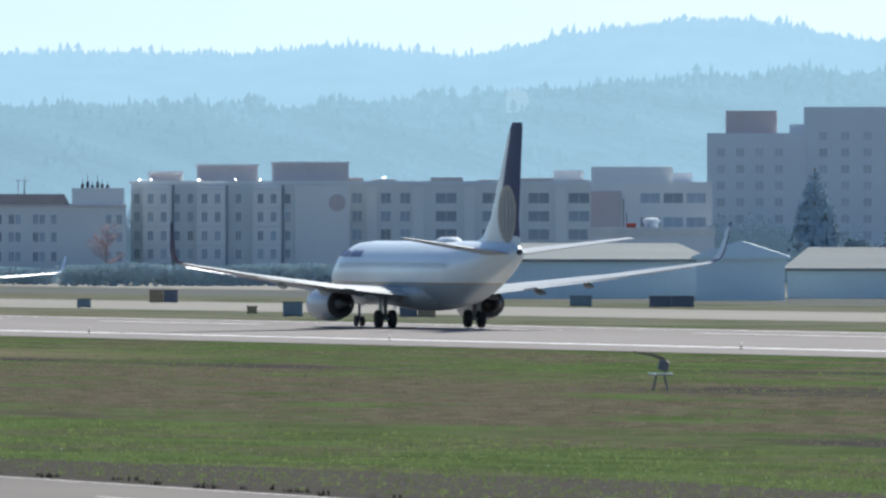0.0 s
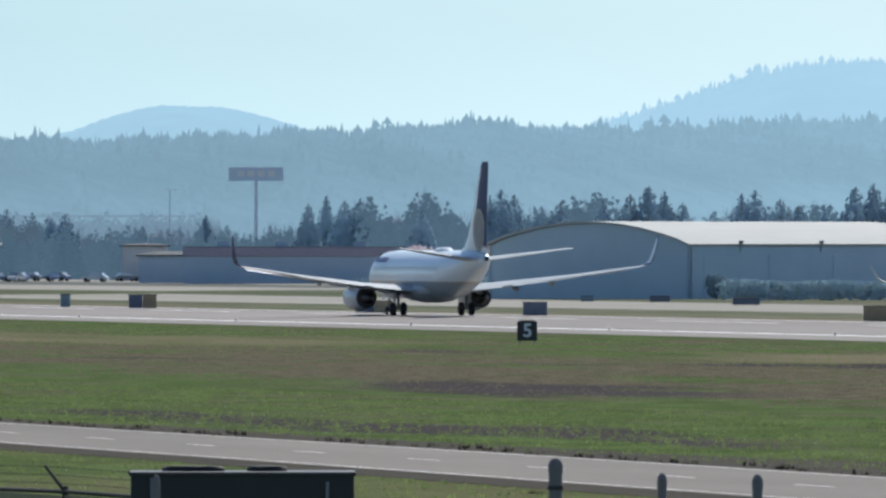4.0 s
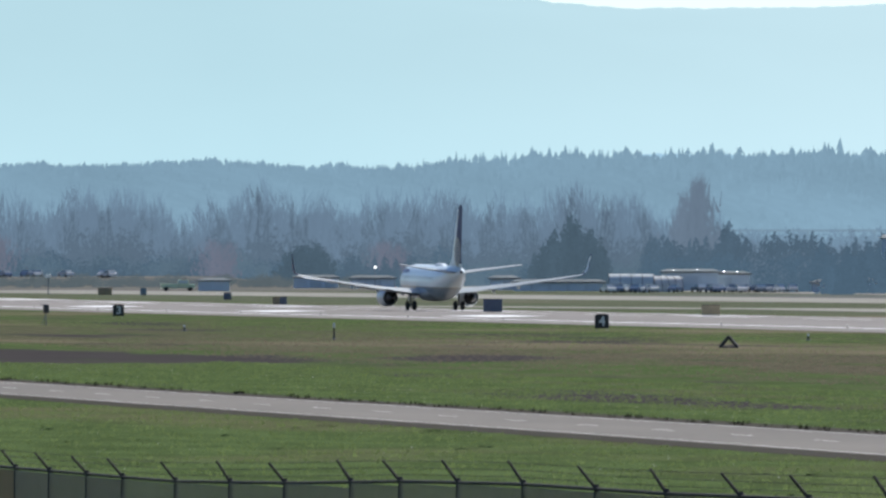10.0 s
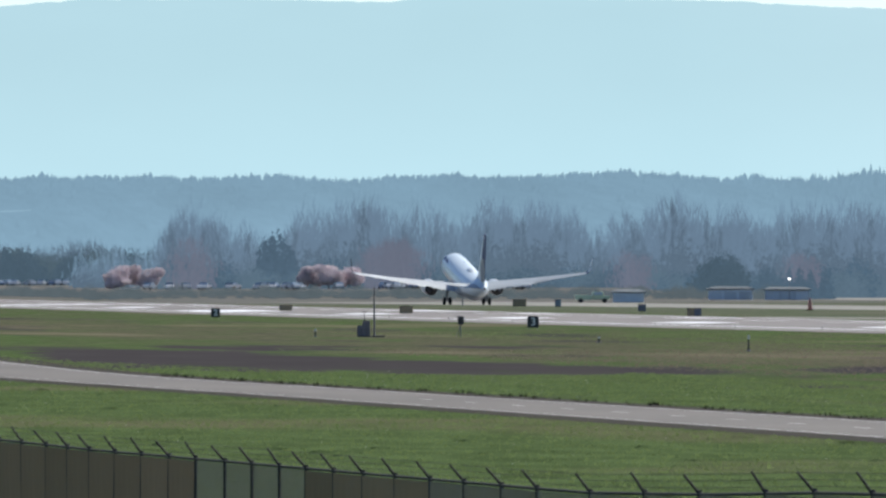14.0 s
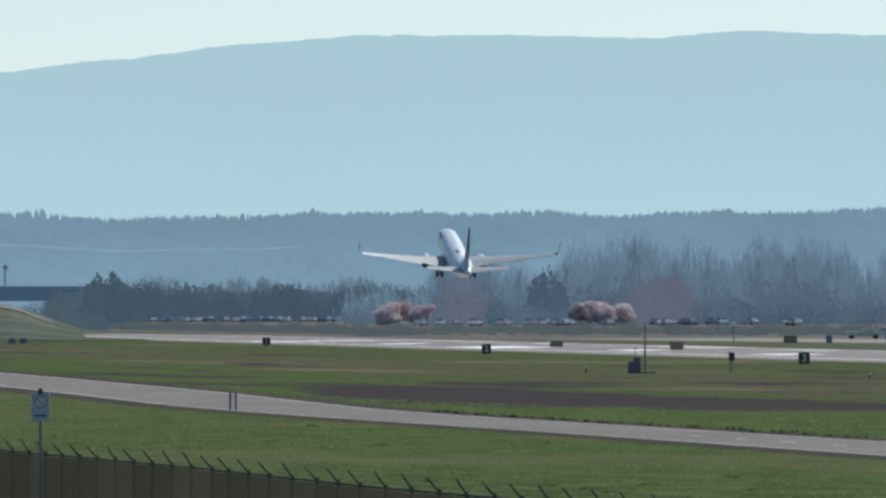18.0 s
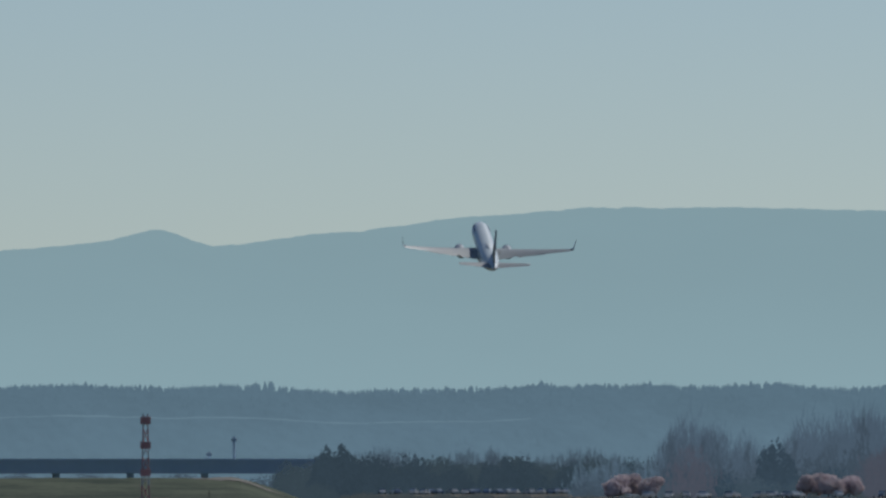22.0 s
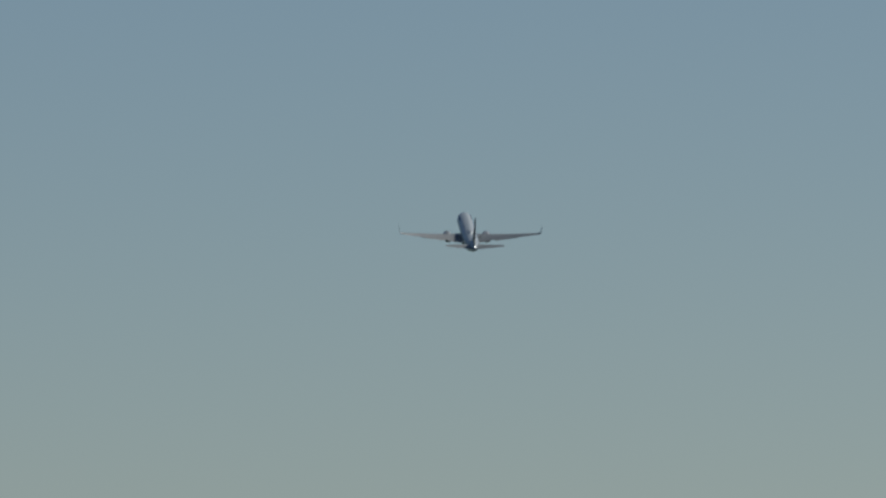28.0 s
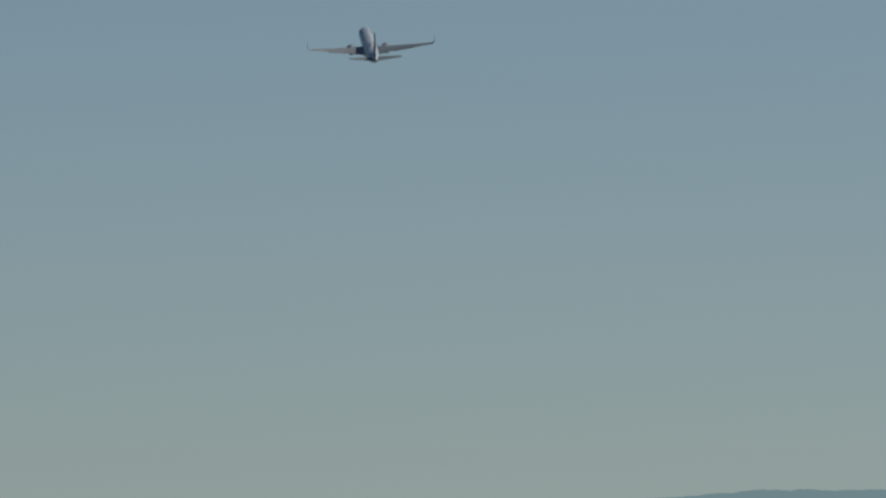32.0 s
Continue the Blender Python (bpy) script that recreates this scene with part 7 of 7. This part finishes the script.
CLOTH_MESH = mesh_of("screen_cloth", bm_box((3.0, 0.004, 2.2), (0, 0, -1.13)), M["screen_cloth"])
SLAT_MESH = mesh_of("slat_panel", join(*[bm_box((0.078, 0.012, 2.2), (-1.46 + 0.0855 * k, 0.004 * (k % 2), -1.13)) for k in range(35)]), M["slats"])
rf = random.Random(4)
# post bearings fit the camera's view; on this straight line their spacing varies
POST_BEARING = [12.05, 11.68, 11.318, 10.955, 10.653, 10.327, 10.016, 9.696, 9.407, 9.153, 8.936, 8.645, 8.403, 8.164, 7.930, 7.773, 7.608, 7.458, 7.304, 7.162, 7.034, 6.911, 6.793, 6.672,
                6.553, 6.425, 6.308, 6.186, 6.07, 5.957, 5.86, 5.766, 5.658, 5.559, 5.466, 5.379, 5.305]
post_y = [25.22 / (math.tan(radians(b)) + 0.0384) for b in POST_BEARING]
post_y += [post_y[-1] + 2.33 * (k + 1) for k in range(80)]
ends = [(25.22 - 0.0384 * y, y, rail_z(y)) for y in post_y]
for (xa, ya, za), (xb, yb, zb) in zip(ends, ends[1:]):
    ang = math.degrees(math.atan2(yb - ya, xb - xa))
    part("post", POST_MESH, None, fence, at=pose(xa, ya, za, rf.uniform(-0.6, 0.6), rf.uniform(-0.6, 0.6), 0))
    part("arm", ARM_MESH, None, fence, at=pose(xa, ya, za, 0, rf.uniform(-5, 5), 0))
    part("post_cap", CAP_MESH, None, fence, at=pose(xa, ya, za))
    base = pose((xa + xb) / 2, (ya + yb) / 2, (za + zb) / 2, 0, 0, ang) @ Matrix.Diagonal(((yb - ya) / 3.03, 1, 1, 1))
    part("mesh_panel", LINK_COATED if 157 < ya < 166.5 else LINK_MESH, None, fence, at=base)
    if ya > 148 and not 157 < ya < 166.5:
        part("slat_panel", SLAT_MESH, None, fence, "brown privacy slats", at=base @ pose(0, 0.013, 0))
    elif 96 < ya <= 148:
        part("screen_cloth", CLOTH_MESH, None, fence, "thin olive-brown screening cloth", at=base @ pose(0, 0.013, 0))
    part("top_rail", bm_cone(0.018, 0.018, (xa, ya, za), (xb, yb, zb), 6), M["dark_steel"], fence)
    for k in (1, 2, 3):
        part("barbed_wire", bm_cone(0.0028, 0.0028, (xa - 0.052 * k, ya, za + 0.068 * k), (xb - 0.052 * k, yb, zb + 0.068 * k), 4), M["dark_steel"], fence)

px, py = (toward(4.545) * 207).xy
park_sign = thing("parking_sign", "small white parking restriction sign on a thin post", "sign", pose(px, py, 1.98, 0, 0, -4.5))
part("post", bm_cone(0.024, 0.024, (0, 0.02, -0.2), (0, 0.02, 2.92), 8), M["steel"], park_sign)
part("plate", bm_box((0.29, 0.01, 0.46), (0, 0, 2.70), None, 0.003), M["plate_grey"], park_sign)
part("finial", bm_cone(0.05, 0.02, (0, 0.02, 2.90), (0, 0.02, 3.0), 10), M["dark_steel"], park_sign, "dark post cap")
part("symbol", bm_revolve([(-0.008, 0.105), (-0.010, 0.105)], (0, 2.78), 20), M["brown_roof"], park_sign, "dark red round symbol")
part("symbol", bm_revolve([(-0.012, 0.075), (-0.014, 0.075)], (0, 2.78), 20), M["sign_white"], park_sign, "white disc of the symbol")
part("symbol", bm_box((0.16, 0.004, 0.028), (0, -0.017, 2.78), Matrix.Rotation(0.78, 4, "Y")), M["brown_roof"], park_sign, "slanting red bar")
part("text_bar", bm_box((0.19, 0.004, 0.028), (0, -0.009, 2.56)), M["sign_black"], park_sign, "plain dark text bar")


# ---- grass tufts, clods and flowers ----
def scatter(name, label, mat, n, place, size, blades, seed):
    rnd = random.Random(seed)
    verts, faces = [], []
    for _ in range(n):
        x, y = place(rnd)
        if name != "white_flowers" and ((x - 106) / 15) ** 2 + ((y - 905) / 150) ** 2 < 1:
            continue
        z = ground_z(x, y)
        s = size * rnd.uniform(0.5, 1.5)
        for _ in range(blades):
            an, ln = rnd.uniform(0, 6.28), s * rnd.uniform(0.5, 1.2)
            px, py = x + rnd.uniform(-s, s) * 0.9, y + rnd.uniform(-s, s) * 0.9
            w = 0.22 * s
            o = len(verts)
            verts += [(px - math.cos(an) * w, py - math.sin(an) * w, z - 0.01), (px + math.cos(an) * w, py + math.sin(an) * w, z - 0.01),
                      (px + rnd.uniform(-0.5, 0.5) * s, py + rnd.uniform(-0.5, 0.5) * s, z + ln)]
            faces.append((o, o + 1, o + 2))
    return tagged(new(name, raw_mesh(name, verts, faces, mat)), label, "grass", kind="stuff")


def lawn(x0, x1, y0, y1, power=1.0):
    def place(rnd):
        y = y0 + (y1 - y0) * rnd.random() ** power
        d = (road_x(y) - 87)
        return x0 + (x1 - x0) * rnd.random() + d, y
    return place


scatter("grass_tufts", "rough green grass tufts beside the service road", M["tuft"], 42000, lawn(30, 79, 190, 900, 1.5), 0.08, 5, 1)
scatter("grass_tufts", "rough green grass tufts between road and runway", M["tuft"], 30000, lawn(94, 124, 260, 1000, 1.4), 0.08, 5, 2)
scatter("dead_grass", "dead brown grass tufts between road and runway", M["dry_tuft"], 14000, lawn(128, 174, 300, 1000, 1.2), 0.08, 5, 3)
scatter("grass_tufts", "green grass tufts beside the runway", M["tuft"], 12000, lawn(160, 211, 450, 1300, 1.2), 0.07, 5, 5)
scatter("soil_clods", "dark soil clods and weeds along the road edge", M["verge"], 420, lawn(92.3, 93.6, 250, 760, 1.2), 0.13, 7, 6)
scatter("white_flowers", "tiny white flowers scattered in the grass", M["daisy"], 1100, lawn(94, 112, 250, 800, 1.4), 0.048, 2, 7)
scatter("white_flowers", "tiny white flowers scattered in the grass", M["daisy"], 1000, lawn(40, 79, 200, 800, 1.2), 0.042, 2, 8)


def mounds(name, label, mat, n, place, seed):
    """Low rough hummocks of grass with ragged tops."""
    rnd = random.Random(seed)
    verts, faces = [], []
    for _ in range(n):
        x, y = place(rnd)
        z, r, h = ground_z(x, y), rnd.uniform(0.3, 0.8), rnd.uniform(0.04, 0.09)
        o = len(verts)
        for k, (rr, hh) in enumerate(((1.0, -0.02), (0.62, 0.75), (0.22, 1.0))):
            for i in range(8):
                q = 2 * math.pi * i / 8 + 0.3 * k
                w = rr * r * rnd.uniform(0.75, 1.25)
                verts.append((x + math.cos(q) * w, y + 1.8 * math.sin(q) * w, z + h * hh * rnd.uniform(0.8, 1.15) if k else z - 0.03))
        for k in range(2):
            for i in range(8):
                j = (i + 1) % 8
                faces.append((o + 8 * k + i, o + 8 * k + j, o + 8 * k + 8 + j, o + 8 * k + 8 + i))
        faces.append(tuple(o + 16 + i for i in range(8)))
    return tagged(new(name, raw_mesh(name, verts, faces, mat)), label, "grass", kind="stuff")


mounds("grass_hummocks", "low dark grass hummocks beside the service road", M["field"], 150, lawn(34, 79, 240, 900, 1.2), 21)


# ---- what moves ----
FLIGHT = [(0, 243.4, 762.0, -9.0, 0.0, 0.0, -1.2),
          (1, 243.4, 826.1, -9.0, 0.0, 0.0, -0.3),
          (2, 243.9, 893.3, -9.0, 0.0, 0.0, 0.0),
          (3, 244.3, 963.3, -9.0, 0.0, 0.0, 0.0),
          (4, 244.8, 1035.8, -9.0, 0.0, 0.0, 0.0),
          (4.5, 245.0, 1073.0, -9.0, 0.0, 0.0, 0.0),
          (6.5, 245.9, 1227.8, -9.0, 0.0, 0.0, 0.0),
          (7, 246.2, 1267.4, -9.0, 0.0, 0.0, 0.0),
          (8, 246.6, 1347.4, -9.0, 0.0, 0.0, 0.0),
          (9, 247.1, 1428.4, -9.0, 0.0, 0.0, 0.0),
          (9.5, 247.3, 1469.3, -9.0, 0.0, 0.0, 0.0),
          (10, 247.5, 1510.6, -9.0, 0.5, 0.0, 0.0),
          (10.5, 247.7, 1552.5, -9.0, 1.3, 0.0, 0.0),
          (11, 247.9, 1594.8, -9.0, 2.6, 0.0, 0.0),
          (11.5, 248.2, 1637.9, -9.0, 3.5, 0.0, 0.0),
          (12, 248.4, 1681.5, -9.0, 4.3, 0.0, 0.0),
          (12.5, 248.6, 1726.0, -9.0, 5.3, 0.0, 0.0),
          (13, 248.8, 1771.2, -9.0, 6.6, 0.0, 0.0),
          (13.5, 249.1, 1817.2, 1.2, 7.3, 0.0, 0.0),
          (14, 249.3, 1864.0, 1.4, 8.0, 0.0, 0.0),
          (14.5, 249.5, 1911.3, 1.7, 8.6, 0.0, 0.0),
          (15, 249.8, 1958.9, 2.2, 9.2, 0.0, 0.0),
          (15.5, 250.0, 2006.8, 3.0, 9.8, 0.1, 0.0),
          (17.5, 250.9, 2199.3, 8.8, 12.2, 0.3, 0.0),
          (18, 251.1, 2247.2, 11.4, 12.7, 0.4, 0.0),
          (19, 251.6, 2342.8, 18.0, 13.8, 0.5, 0.0),
          (20, 252.0, 2438.1, 26.5, 14.8, 0.9, 0.0),
          (21, 252.4, 2532.9, 36.9, 15.8, 1.3, 0.0),
          (22, 252.9, 2627.0, 49.3, 16.6, 1.1, 0.0),
          (23, 253.3, 2720.5, 63.1, 17.3, 0.8, 0.0),
          (24, 253.8, 2813.6, 77.7, 17.5, 0.6, 0.0),
          (25, 254.2, 2907.1, 92.9, 17.6, 0.4, 0.0),
          (25.5, 254.5, 2954.3, 100.5, 17.6, 0.3, 0.0),
          (27.5, 254.8, 3140.3, 129.5, 17.4, 0.1, 0.0),
          (28, 255.1, 3186.8, 136.8, 17.3, 0.0, 0.0),
          (29, 256.0, 3279.8, 151.6, 17.6, -0.8, 0.0),
          (30, 257.5, 3372.8, 166.6, 17.9, -1.5, 0.0),
          (31, 259.8, 3465.8, 182.3, 18.2, -2.3, 0.0),
          (32, 263.1, 3558.8, 198.8, 18.5, -3.4, 0.0)]
JET = [(0, 318.0, 1144.2, 180), (8, 318.0, 1074.2, 180), (16, 318.0, 1004.2, 180), (24, 318.0, 934.2, 180), (32, 318.0, 864.2, 180)]


def motions():
    rows = []
    for t, x, y, z, pitch, roll, yaw in FLIGHT:
        rows.append((t, pose(x, y, z if z > -5 else ground_z(x, y) + 0.36 + 0.32 * smoothstep(t, 11.8, 13.0), pitch, roll, yaw)))
    walk(airliner, rows)
    for gear, x, y, z, side in GEARS:
        if side:
            fold = [(0, 0), (11.8, 0), (13, 0), (18.0, 0), (18.6, 12), (19.1, 35), (19.6, 58), (20.2, 76), (20.8, 84), (32, 84)]
            # the legs stretch as the weight comes off
            walk(gear, [(t, pose(x, y, z - 0.32 * smoothstep(t, 11.8, 13.0) * (1 - a / 84), 0, side * a, 0)) for t, a in fold])
        else:
            fold = [(0, 0), (17.6, 0), (18.6, 35), (19.4, 70), (20.0, 88), (32, 88)]
            walk(gear, [(t, pose(x, y, z, a, 0, 0)) for t, a in fold])
    # the wings bend up as they take the weight
    for wing, side in WINGS:
        hub = Matrix.Translation((side * 1.9, 0, 2.05))
        bend = [(0, 0.8), (8, 1.2), (10.5, 1.9), (11.5, 2.8), (12.5, 3.4), (13, 3.7), (14.2, 3.8), (16, 3.7), (24, 3.1), (32, 3.0)]
        walk(wing, [(t, hub @ pose(0, 0, 0, 0, -side * a, 0) @ hub.inverted()) for t, a in bend])
    walk(jet, [(t, pose(x, y, ground_z(x, y) + 0.03, 0, 0, yaw)) for t, x, y, yaw in JET])


motions()
